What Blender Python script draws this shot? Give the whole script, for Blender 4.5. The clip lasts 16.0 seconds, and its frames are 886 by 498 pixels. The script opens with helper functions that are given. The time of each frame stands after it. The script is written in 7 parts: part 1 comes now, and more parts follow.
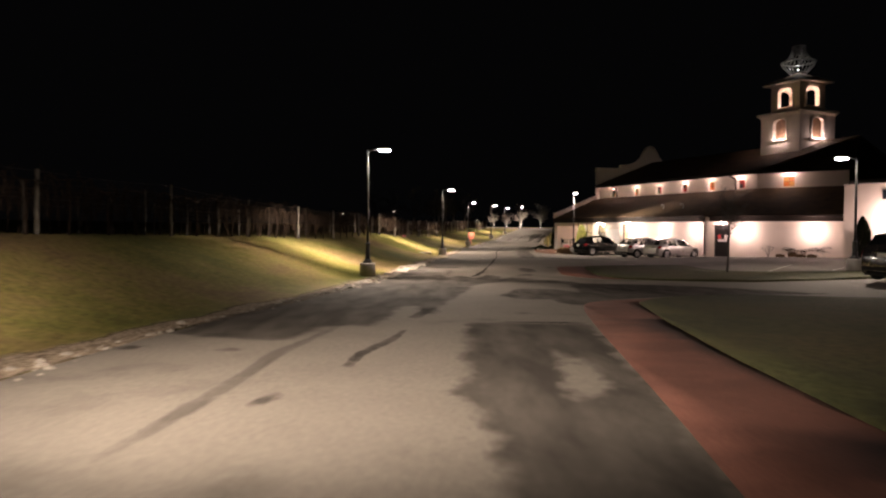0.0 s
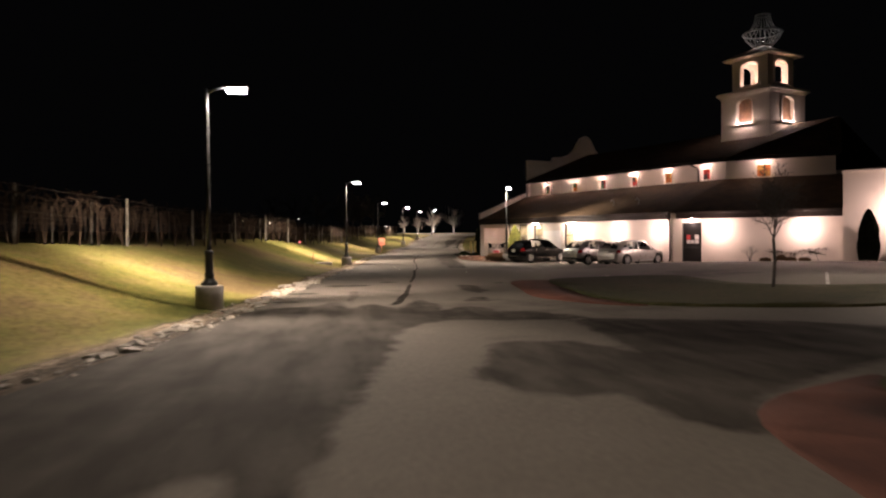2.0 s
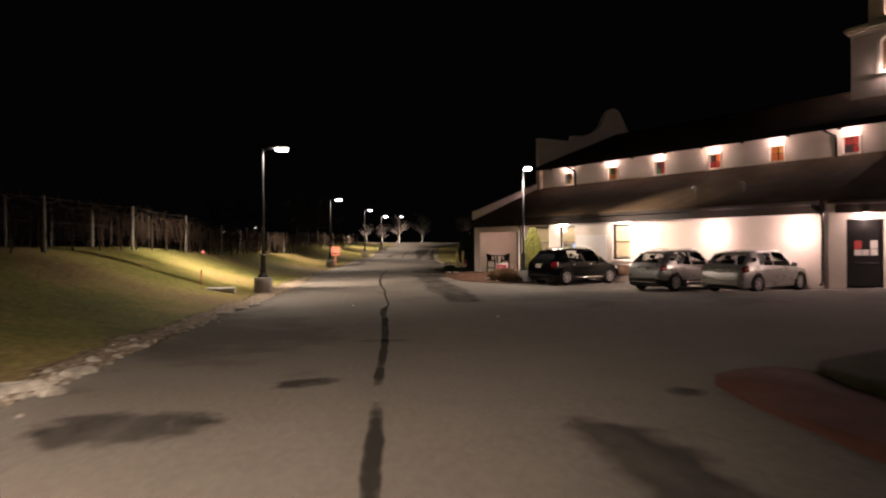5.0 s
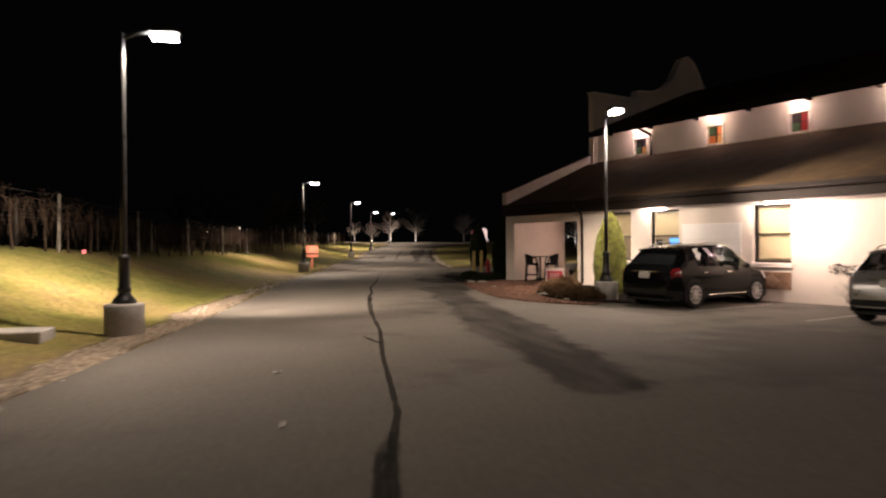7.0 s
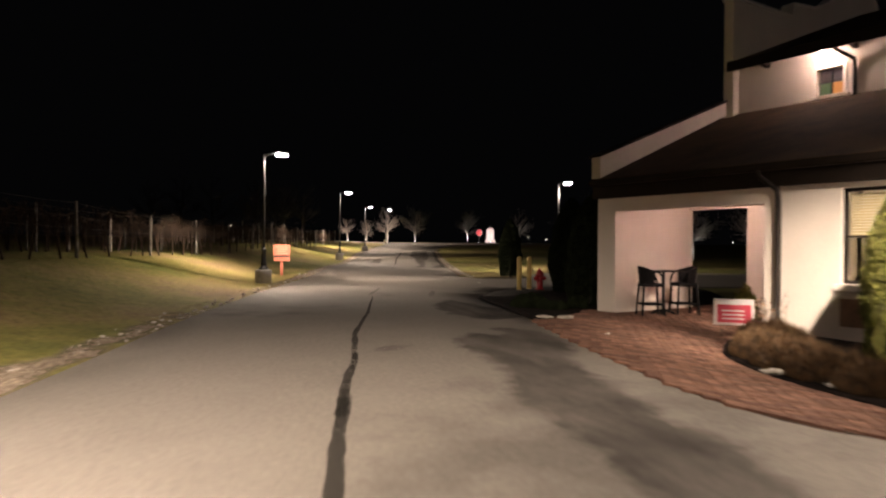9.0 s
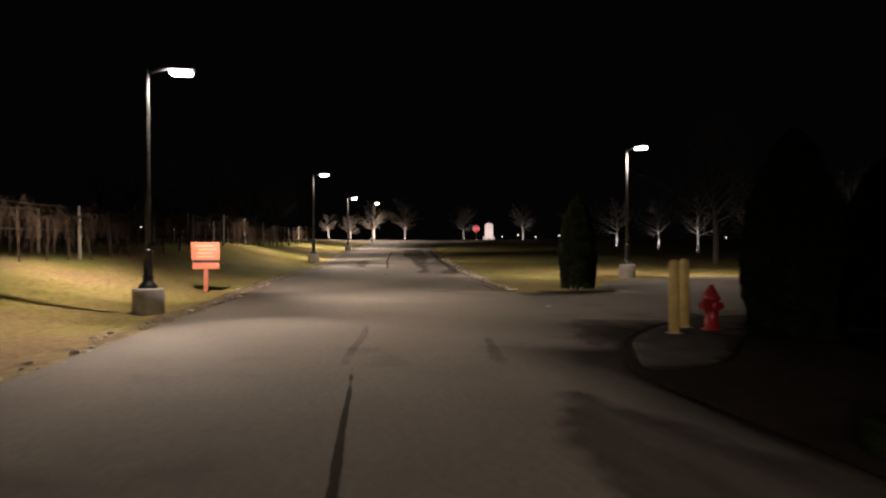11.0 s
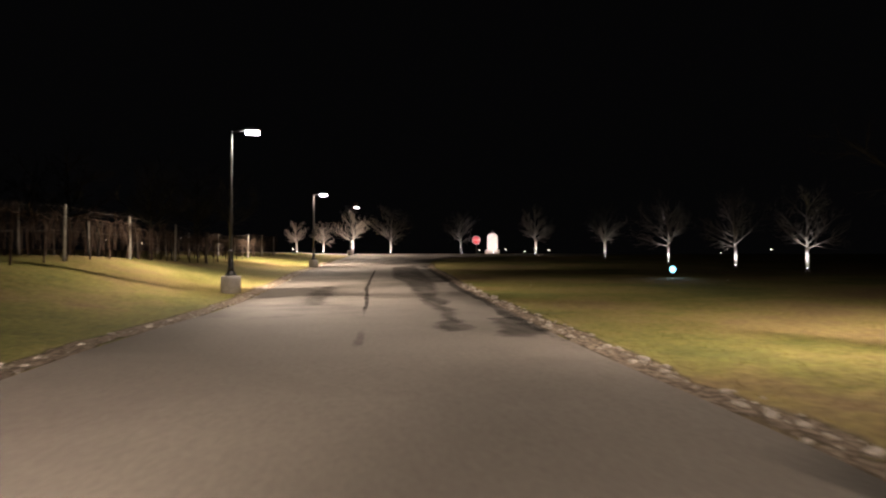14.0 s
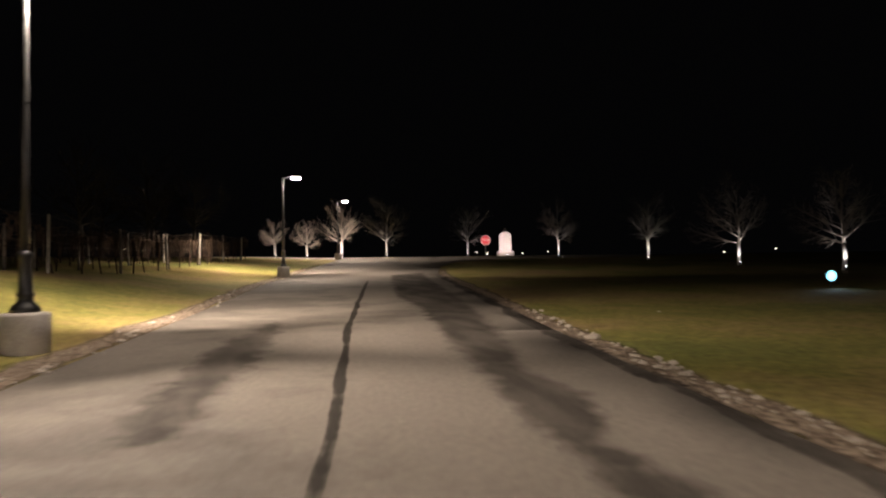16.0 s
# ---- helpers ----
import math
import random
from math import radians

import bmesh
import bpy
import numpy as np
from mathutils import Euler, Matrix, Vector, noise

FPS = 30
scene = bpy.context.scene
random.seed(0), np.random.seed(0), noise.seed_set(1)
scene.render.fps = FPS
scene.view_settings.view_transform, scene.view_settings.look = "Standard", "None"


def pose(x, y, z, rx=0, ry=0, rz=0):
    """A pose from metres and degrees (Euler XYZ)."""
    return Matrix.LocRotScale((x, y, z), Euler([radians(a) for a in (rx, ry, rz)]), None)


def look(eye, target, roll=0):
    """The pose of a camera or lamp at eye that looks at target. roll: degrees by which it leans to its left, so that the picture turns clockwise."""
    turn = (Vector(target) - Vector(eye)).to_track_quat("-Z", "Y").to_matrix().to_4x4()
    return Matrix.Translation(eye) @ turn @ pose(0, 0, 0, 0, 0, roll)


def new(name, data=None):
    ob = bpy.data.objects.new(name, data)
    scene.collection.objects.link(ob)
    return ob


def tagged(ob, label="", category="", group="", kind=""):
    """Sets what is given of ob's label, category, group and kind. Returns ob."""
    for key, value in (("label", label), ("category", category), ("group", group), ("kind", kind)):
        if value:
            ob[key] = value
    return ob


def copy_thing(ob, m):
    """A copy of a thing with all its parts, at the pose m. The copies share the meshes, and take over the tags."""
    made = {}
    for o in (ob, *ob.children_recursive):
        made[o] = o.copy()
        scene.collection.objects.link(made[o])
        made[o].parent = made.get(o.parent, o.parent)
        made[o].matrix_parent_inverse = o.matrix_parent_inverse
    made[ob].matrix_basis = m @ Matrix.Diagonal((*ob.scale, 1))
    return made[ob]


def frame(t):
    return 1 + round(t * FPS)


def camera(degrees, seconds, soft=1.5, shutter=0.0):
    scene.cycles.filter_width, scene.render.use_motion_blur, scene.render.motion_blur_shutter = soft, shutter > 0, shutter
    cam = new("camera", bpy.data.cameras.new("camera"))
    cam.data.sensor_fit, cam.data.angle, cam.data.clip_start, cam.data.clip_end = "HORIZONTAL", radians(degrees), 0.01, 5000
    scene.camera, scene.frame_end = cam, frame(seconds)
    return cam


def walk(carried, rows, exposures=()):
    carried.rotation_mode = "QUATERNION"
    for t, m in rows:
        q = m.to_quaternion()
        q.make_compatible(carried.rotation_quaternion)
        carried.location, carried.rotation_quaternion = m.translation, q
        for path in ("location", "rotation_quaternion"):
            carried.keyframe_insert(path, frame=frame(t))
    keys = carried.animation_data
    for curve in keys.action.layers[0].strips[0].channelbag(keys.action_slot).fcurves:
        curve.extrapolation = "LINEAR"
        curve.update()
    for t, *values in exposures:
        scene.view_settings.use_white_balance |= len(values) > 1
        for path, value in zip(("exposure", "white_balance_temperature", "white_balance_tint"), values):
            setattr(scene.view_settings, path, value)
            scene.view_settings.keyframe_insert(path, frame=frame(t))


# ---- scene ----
cam = camera(65.0, 16.0, soft=2.1, shutter=0.5)
PATH = [
    (0, (0.407, 6.243, 0.973), (0.433, 8.242, 0.911), 0.2),
    (0.5, (0.365, 9.123, 0.91), (0.463, 11.12, 0.849), 0.1),
    (1, (0.407, 12.045, 0.822), (0.575, 14.037, 0.762), -0.1),
    (1.5, (0.575, 15.021, 0.711), (0.81, 17.007, 0.658), -0.3),
    (2, (0.796, 18.07, 0.662), (1.084, 20.048, 0.62), -0.5),
    (2.5, (1.003, 21.054, 0.642), (1.324, 23.028, 0.613), -0.4),
    (3, (1.259, 24.079, 0.614), (1.602, 26.049, 0.589), -0.3),
    (3.5, (1.604, 27.176, 0.527), (1.963, 29.143, 0.508), -0.3),
    (4, (1.89, 30.229, 0.496), (2.266, 32.193, 0.479), -0.3),
    (4.2, (2.015, 31.478, 0.494), (2.395, 33.441, 0.478), -0.2),
    (6.3, (3.497, 45.304, 0.289), (3.911, 47.261, 0.28), -0.7),
    (6.5, (3.634, 46.637, 0.272), (4.051, 48.593, 0.26), -0.6),
    (7, (3.991, 49.937, 0.259), (4.414, 51.891, 0.249), -0.4),
    (7.5, (4.378, 53.196, 0.247), (4.805, 55.15, 0.24), -0.1),
    (8, (4.752, 56.388, 0.307), (5.181, 58.342, 0.3), -0.1),
    (8.5, (5.191, 59.663, 0.31), (5.622, 61.616, 0.304), 0.2),
    (9, (5.59, 62.897, 0.309), (6.026, 64.849, 0.301), 0.4),
    (11.5, (7.783, 79.393, 0.214), (8.269, 81.333, 0.202), -0.3),
    (12, (8.346, 82.625, 0.21), (8.84, 84.563, 0.205), -0.2),
    (12.5, (8.821, 85.809, 0.15), (9.326, 87.744, 0.156), -0.2),
    (13, (9.363, 88.852, 0.178), (9.876, 90.785, 0.194), -0.2),
    (13.5, (9.957, 92.188, 0.207), (10.476, 94.12, 0.232), -0.1),
    (14, (10.505, 95.514, 0.25), (11.029, 97.444, 0.279), -0.1),
    (14.5, (11.073, 98.894, 0.294), (11.602, 100.823, 0.326), -0.3),
    (15, (11.672, 102.251, 0.353), (12.204, 104.178, 0.387), -0.5),
    (15.5, (12.168, 105.447, 0.375), (12.707, 107.373, 0.408), -0.6),
    (16, (12.836, 108.832, 0.342), (13.377, 110.757, 0.379), -0.8),
]
walk(cam, [(t, look(eye, target, roll)) for t, eye, target, roll in PATH], [(0, 0.75), (1.5, 0.7), (3.5, 0.45), (6.5, 0.2), (7.4, 0.25), (8.2, 0.4), (9, 0.7), (10.2, 0.5), (11.5, 0.35), (12.5, 0.45), (13, 0.62), (14, 0.85), (15, 0.92), (15.5, 0.86), (16, 0.55)])

# ---- world and exposure: a moonless night, lit by the lamps of the place ----
world = bpy.data.worlds.new("night")
scene.world = world
world.use_nodes = True
bg = world.node_tree.nodes["Background"]
bg.inputs[0].default_value = (0.62, 0.6, 0.66, 1)
bg.inputs[1].default_value = 0.0012

# ---- materials ----
def material(name, color, rough=0.7, metal=0.0, scale=4.0, vary=0.12, color2=None, detail_scale=60.0, bump=0.15, dist=0.01, coat=0.0, spec=0.5):
    """A principled surface with variation at two scales, in metres."""
    m = bpy.data.materials.new(name)
    m.use_nodes = True
    nt = m.node_tree
    b = nt.nodes["Principled BSDF"]
    tc = nt.nodes.new("ShaderNodeTexCoord")
    n1 = nt.nodes.new("ShaderNodeTexNoise")
    n1.inputs["Scale"].default_value, n1.inputs["Detail"].default_value = scale, 5
    n2 = nt.nodes.new("ShaderNodeTexNoise")
    n2.inputs["Scale"].default_value, n2.inputs["Detail"].default_value = detail_scale, 4
    nt.links.new(tc.outputs["Object"], n1.inputs["Vector"])
    nt.links.new(tc.outputs["Object"], n2.inputs["Vector"])
    ramp = nt.nodes.new("ShaderNodeValToRGB")
    c2 = color2 or tuple(c * (1 - 2 * vary) for c in color)
    ramp.color_ramp.elements[0].position, ramp.color_ramp.elements[1].position = 0.35, 0.65
    ramp.color_ramp.elements[0].color, ramp.color_ramp.elements[1].color = (*c2, 1), (*color, 1)
    nt.links.new(n1.outputs["Fac"], ramp.inputs["Fac"])
    mix = nt.nodes.new("ShaderNodeMix")
    mix.data_type, mix.blend_type = "RGBA", "MULTIPLY"
    mix.inputs["Factor"].default_value = 1.0
    r2 = nt.nodes.new("ShaderNodeMapRange")
    r2.inputs["From Min"].default_value, r2.inputs["From Max"].default_value = 0.3, 0.7
    r2.inputs["To Min"].default_value, r2.inputs["To Max"].default_value = 1 - vary, 1 + vary
    nt.links.new(n2.outputs["Fac"], r2.inputs["Value"])
    nt.links.new(ramp.outputs["Color"], mix.inputs["A"])
    nt.links.new(r2.outputs["Result"], mix.inputs["B"])
    nt.links.new(mix.outputs["Result"], b.inputs["Base Color"])
    rr = nt.nodes.new("ShaderNodeMapRange")
    rr.inputs["To Min"].default_value, rr.inputs["To Max"].default_value = max(0.03, rough - 0.1), min(1, rough + 0.1)
    nt.links.new(n1.outputs["Fac"], rr.inputs["Value"])
    nt.links.new(rr.outputs["Result"], b.inputs["Roughness"])
    b.inputs["Metallic"].default_value = metal
    b.inputs["Coat Weight"].default_value = coat
    b.inputs["Specular IOR Level"].default_value = spec
    if bump:
        bp = nt.nodes.new("ShaderNodeBump")
        bp.inputs["Strength"].default_value, bp.inputs["Distance"].default_value = bump, dist
        nt.links.new(n2.outputs["Fac"], bp.inputs["Height"])
        nt.links.new(bp.outputs["Normal"], b.inputs["Normal"])
    return m


def patchy(name, color, rough=0.95, color2=None, low=0.68, high=0.98, most=0.85, fray=1.0, grain=1.6, mottle=0.0):
    """A thin film whose cover fades out towards its ragged rim."""
    m = bpy.data.materials.new(name)
    m.use_nodes = True
    nt = m.node_tree
    b = nt.nodes["Principled BSDF"]
    b.inputs["Base Color"].default_value = (*color, 1)
    b.inputs["Roughness"].default_value, b.inputs["Specular IOR Level"].default_value = rough, 0.1
    tc = nt.nodes.new("ShaderNodeTexCoord")
    n = nt.nodes.new("ShaderNodeTexNoise")
    n.inputs["Scale"].default_value, n.inputs["Detail"].default_value = grain, 7
    n.inputs["Roughness"].default_value = 0.62
    nt.links.new(tc.outputs["Object"], n.inputs["Vector"])
    at = nt.nodes.new("ShaderNodeAttribute")
    at.attribute_name = "cover"
    add = nt.nodes.new("ShaderNodeMath")
    add.operation = "ADD"
    nt.links.new(at.outputs["Fac"], add.inputs[0])
    fr = nt.nodes.new("ShaderNodeMapRange")
    fr.inputs["To Min"].default_value, fr.inputs["To Max"].default_value = 0.5 - 0.5 * fray, 0.5 + 0.5 * fray
    nt.links.new(n.outputs["Fac"], fr.inputs["Value"])
    nt.links.new(fr.outputs["Result"], add.inputs[1])
    mr = nt.nodes.new("ShaderNodeMapRange")
    mr.inputs["From Min"].default_value, mr.inputs["From Max"].default_value = low, high
    mr.inputs["To Max"].default_value = most
    if color2:
        g = nt.nodes.new("ShaderNodeTexNoise")
        g.inputs["Scale"].default_value, g.inputs["Detail"].default_value = 11.0, 6
        nt.links.new(tc.outputs["Object"], g.inputs["Vector"])
        rp = nt.nodes.new("ShaderNodeValToRGB")
        rp.color_ramp.elements[0].position, rp.color_ramp.elements[1].position = 0.38, 0.62
        rp.color_ramp.elements[0].color, rp.color_ramp.elements[1].color = (*color2, 1), (*color, 1)
        nt.links.new(g.outputs["Fac"], rp.inputs["Fac"])
        nt.links.new(rp.outputs["Color"], b.inputs["Base Color"])
        bp = nt.nodes.new("ShaderNodeBump")
        bp.inputs["Strength"].default_value, bp.inputs["Distance"].default_value = 0.9, 0.04
        nt.links.new(g.outputs["Fac"], bp.inputs["Height"])
        nt.links.new(bp.outputs["Normal"], b.inputs["Normal"])
    nt.links.new(add.outputs[0], mr.inputs["Value"])
    # the film itself is uneven, thinner in streaks along the road
    w = nt.nodes.new("ShaderNodeTexNoise")
    w.inputs["Scale"].default_value, w.inputs["Detail"].default_value = 1.0, 6
    mp = nt.nodes.new("ShaderNodeMapping")
    mp.inputs["Scale"].default_value = (2.2, 0.55, 1.0)
    nt.links.new(tc.outputs["Object"], mp.inputs["Vector"])
    nt.links.new(mp.outputs["Vector"], w.inputs["Vector"])
    wr = nt.nodes.new("ShaderNodeMapRange")
    wr.inputs["From Min"].default_value, wr.inputs["From Max"].default_value = 0.35, 0.65
    wr.inputs["To Min"].default_value, wr.inputs["To Max"].default_value = 1 - mottle, 1.0
    nt.links.new(w.outputs["Fac"], wr.inputs["Value"])
    mul = nt.nodes.new("ShaderNodeMath")
    mul.operation = "MULTIPLY"
    nt.links.new(mr.outputs["Result"], mul.inputs[0])
    nt.links.new(wr.outputs["Result"], mul.inputs[1])
    nt.links.new(mul.outputs[0], b.inputs["Alpha"])
    return m


def glow(name, color, strength):
    m = bpy.data.materials.new(name)
    m.use_nodes = True
    b = m.node_tree.nodes["Principled BSDF"]
    b.inputs["Base Color"].default_value = (*color, 1)
    b.inputs["Emission Color"].default_value = (*color, 1)
    b.inputs["Emission Strength"].default_value = strength
    return m


def glass(name, color=(0.02, 0.025, 0.03), rough=0.05):
    m = bpy.data.materials.new(name)
    m.use_nodes = True
    b = m.node_tree.nodes["Principled BSDF"]
    b.inputs["Base Color"].default_value = (*color, 1)
    b.inputs["Roughness"].default_value = rough
    b.inputs["Coat Weight"].default_value = 0.5
    return m


def clear_glass(name):
    m = bpy.data.materials.new(name)
    m.use_nodes = True
    b = m.node_tree.nodes["Principled BSDF"]
    b.inputs["Base Color"].default_value = (0.95, 0.97, 0.96, 1)
    b.inputs["Roughness"].default_value = 0.02
    b.inputs["Transmission Weight"].default_value = 1.0
    b.inputs["IOR"].default_value = 1.1
    return m


def ground_material(name, patches, mask_scale, bump=0.4, dist=0.03, fine=45.0, rough=0.95, clump=0.4):
    """Ground in three tones: broad patches, clumps and fine grain."""
    m = bpy.data.materials.new(name)
    m.use_nodes = True
    nt = m.node_tree
    b = nt.nodes["Principled BSDF"]
    b.inputs["Roughness"].default_value = rough
    b.inputs["Specular IOR Level"].default_value = 0.2
    tc = nt.nodes.new("ShaderNodeTexCoord")
    def noise_tex(s, d=5):
        n = nt.nodes.new("ShaderNodeTexNoise")
        n.inputs["Scale"].default_value, n.inputs["Detail"].default_value = s, d
        nt.links.new(tc.outputs["Object"], n.inputs["Vector"])
        return n
    a, c, f = noise_tex(mask_scale), noise_tex(mask_scale * 9), noise_tex(fine)
    ramp = nt.nodes.new("ShaderNodeValToRGB")
    for i, (pos, col) in enumerate(patches):
        e = ramp.color_ramp.elements[i] if i < 2 else ramp.color_ramp.elements.new(pos)
        e.position, e.color = pos, (*col, 1)
    add = nt.nodes.new("ShaderNodeMath")
    add.operation = "MULTIPLY_ADD"
    add.inputs[1].default_value = 0.35
    nt.links.new(c.outputs["Fac"], add.inputs[0])
    sub = nt.nodes.new("ShaderNodeMath")
    sub.operation = "SUBTRACT"
    sub.inputs[1].default_value = 0.175
    nt.links.new(a.outputs["Fac"], sub.inputs[0])
    nt.links.new(sub.outputs[0], add.inputs[2])
    nt.links.new(add.outputs[0], ramp.inputs["Fac"])
    mr = nt.nodes.new("ShaderNodeMapRange")
    mr.inputs["From Min"].default_value, mr.inputs["From Max"].default_value = 0.25, 0.75
    mr.inputs["To Min"].default_value, mr.inputs["To Max"].default_value = 1 - clump, 1 + clump
    g8 = noise_tex(fine * 0.16, 6)
    nt.links.new(g8.outputs["Fac"], mr.inputs["Value"])
    mix = nt.nodes.new("ShaderNodeMix")
    mix.data_type, mix.blend_type = "RGBA", "MULTIPLY"
    mix.inputs["Factor"].default_value = 1.0
    nt.links.new(ramp.outputs["Color"], mix.inputs["A"])
    nt.links.new(mr.outputs["Result"], mix.inputs["B"])
    nt.links.new(mix.outputs["Result"], b.inputs["Base Color"])
    bp = nt.nodes.new("ShaderNodeBump")
    bp.inputs["Strength"].default_value, bp.inputs["Distance"].default_value = bump, dist
    nt.links.new(f.outputs["Fac"], bp.inputs["Height"])
    nt.links.new(bp.outputs["Normal"], b.inputs["Normal"])
    return m


M_GRASS = ground_material("lawn_grass", [(0.32, (0.095, 0.1, 0.023)), (0.45, (0.15, 0.135, 0.034)), (0.55, (0.19, 0.148, 0.052)), (0.66, (0.165, 0.115, 0.052))], 0.16)
# greener, darker lawn grass: the unlit corner's shade is in the colour
M_GRASS_SHADED = ground_material("shaded_green_grass", [(0.36, (0.03, 0.032, 0.012)), (0.5, (0.043, 0.041, 0.016)), (0.66, (0.056, 0.045, 0.02))], 0.2)
M_ASPHALT = ground_material("asphalt", [(0.36, (0.09, 0.079, 0.067)), (0.44, (0.14, 0.123, 0.105)), (0.7, (0.165, 0.146, 0.125))], 0.11, bump=0.25, dist=0.006, fine=90.0, rough=0.9, clump=0.16)
M_PAVER_RED = material("red_stamped_paving", (0.13, 0.055, 0.041), 0.9, scale=1.2, vary=0.18, detail_scale=30, bump=0.4, dist=0.01, spec=0.2)
M_SAND = material("dark_joint_sand", (0.06, 0.035, 0.025), 0.95, scale=3, vary=0.2, detail_scale=60, bump=0.4, spec=0.1)
M_MULCH = material("dark_mulch", (0.016, 0.011, 0.009), 0.95, scale=3, vary=0.3, detail_scale=40, bump=1.0, dist=0.05, spec=0.05)
M_STUCCO = material("cream_stucco", (0.74, 0.65, 0.565), 0.9, scale=0.8, vary=0.05, detail_scale=45, bump=0.25, dist=0.008)
M_TRIM = material("cream_trim_paint", (0.78, 0.70, 0.62), 0.7, scale=1.5, vary=0.04, detail_scale=80, bump=0.1)
M_ROOF = material("brown_shingle", (0.08, 0.05, 0.026), 0.9, spec=0.2, scale=1.5, vary=0.2, detail_scale=18, bump=0.7, dist=0.02)
M_DARKWOOD = material("dark_brown_wood", (0.018, 0.012, 0.009), 0.6, spec=0.2, scale=3, vary=0.15, detail_scale=40)
M_BLACKMETAL = material("black_painted_metal", (0.012, 0.012, 0.013), 0.35, metal=0.0, scale=5, vary=0.1, detail_scale=90, bump=0.05, coat=0.3)
M_POLE = material("dark_grey_pole_paint", (0.05, 0.05, 0.052), 0.3, metal=0.6, scale=5, vary=0.1, detail_scale=90, bump=0.04)
M_CONCRETE = material("concrete", (0.42, 0.39, 0.36), 0.9, scale=2.5, vary=0.15, detail_scale=35, bump=0.4, dist=0.01)
M_STONE = material("pale_limestone", (0.44, 0.39, 0.33), 0.9, scale=6, vary=0.25, detail_scale=40, bump=0.5, dist=0.01)
M_POST = material("weathered_grey_post", (0.2, 0.18, 0.15), 0.9, scale=6, vary=0.2, detail_scale=50, bump=0.4)
M_BARK = material("grey_bark", (0.085, 0.075, 0.065), 0.9, scale=8, vary=0.25, detail_scale=40, bump=0.8, dist=0.02)
M_LIMB = material("brown_grey_limb_bark", (0.38, 0.33, 0.3), 0.9, scale=8, vary=0.25, detail_scale=40, bump=0.4, dist=0.02)
M_TREEBARK = material("pale_tree_bark", (0.56, 0.53, 0.49), 0.9, scale=8, vary=0.2, detail_scale=40, bump=0.6, dist=0.02)
M_VINE = material("brown_vine_wood", (0.042, 0.028, 0.02), 0.95, spec=0.08, scale=9, vary=0.25, detail_scale=50, bump=0.6)
M_WIRE = material("galvanised_wire", (0.06, 0.055, 0.05), 0.7, metal=0.3, spec=0.2, bump=0)
M_LAMP = glow("led_panel", (1.0, 0.96, 0.92), 60.0)
M_WALLLAMP = glow("wall_lamp_lens", (1.0, 0.82, 0.68), 40.0)
M_TREELAMP = glow("spot_lens", (1.0, 0.97, 0.92), 12.0)


# ---- mesh helpers ----
def finish(bm, name, mat, smooth=False):
    me = bpy.data.meshes.new(name)
    bm.normal_update()
    bm.to_mesh(me)
    bm.free()
    if mat is not None:
        for mm in (mat if isinstance(mat, (list, tuple)) else [mat]):
            me.materials.append(mm)
    if smooth:
        me.polygons.foreach_set("use_smooth", [True] * len(me.polygons))
    return me


def part(name, bm, mat, parent=None, label="", smooth=False):
    """Links a bmesh drawn in world space as one object, under a thing or a part."""
    if parent is not None:
        m = Matrix.Identity(4)
        p = parent
        while p is not None:
            m = p.matrix_basis @ m
            p = p.parent
        bm.transform(m.inverted())
    ob = new(name, finish(bm, name, mat, smooth))
    if parent is not None:
        ob.parent = parent
    if label:
        ob["label"] = label
    return ob


def thing(name, x, y, z, label, category, group="", kind="", rz=0.0):
    e = new(name)
    e.matrix_basis = pose(x, y, z, 0, 0, rz)
    return tagged(e, label, category, group, kind)


def frame_of(origin, ax, ay, az=(0, 0, 1)):
    m = Matrix.Identity(4)
    for i, a in enumerate((ax, ay, az)):
        m.col[i][:3] = a
    m.col[3][:3] = origin
    return m


def box(bm, x0, x1, y0, y1, z0, z1, m=None, bevel=0.0):
    r = bmesh.ops.create_cube(bm, size=1.0)
    vs = r["verts"]
    for v in vs:
        v.co = Vector((x0 + (v.co.x + 0.5) * (x1 - x0), y0 + (v.co.y + 0.5) * (y1 - y0), z0 + (v.co.z + 0.5) * (z1 - z0)))
    if bevel:
        es = list({e for v in vs for e in v.link_edges})
        out = bmesh.ops.bevel(bm, geom=es, offset=bevel, segments=1, affect="EDGES")
        vs = list({v for f in out["faces"] for v in f.verts} | {v for v in vs if v.is_valid})
    if m is not None:
        for v in vs:
            v.co = m @ v.co
    return bm


def tube(bm, pts, radii, sides=6, cap=True):
    """A round bar through the points, with a radius at each."""
    pts = [Vector(p) for p in pts]
    rings = []
    for i, p in enumerate(pts):
        d = (pts[min(i + 1, len(pts) - 1)] - pts[max(i - 1, 0)]).normalized()
        a = d.orthogonal().normalized() if i == 0 else (rings_a - d * rings_a.dot(d)).normalized()
        rings_a = a
        b = d.cross(a)
        r = radii[i] if isinstance(radii, (list, tuple)) else radii
        rings.append([bm.verts.new(p + (a * math.cos(2 * math.pi * k / sides) + b * math.sin(2 * math.pi * k / sides)) * r) for k in range(sides)])
    for r0, r1 in zip(rings, rings[1:]):
        for k in range(sides):
            bm.faces.new((r0[k], r0[(k + 1) % sides], r1[(k + 1) % sides], r1[k]))
    if cap:
        bm.faces.new(rings[0][::-1])
        bm.faces.new(rings[-1])
    return bm


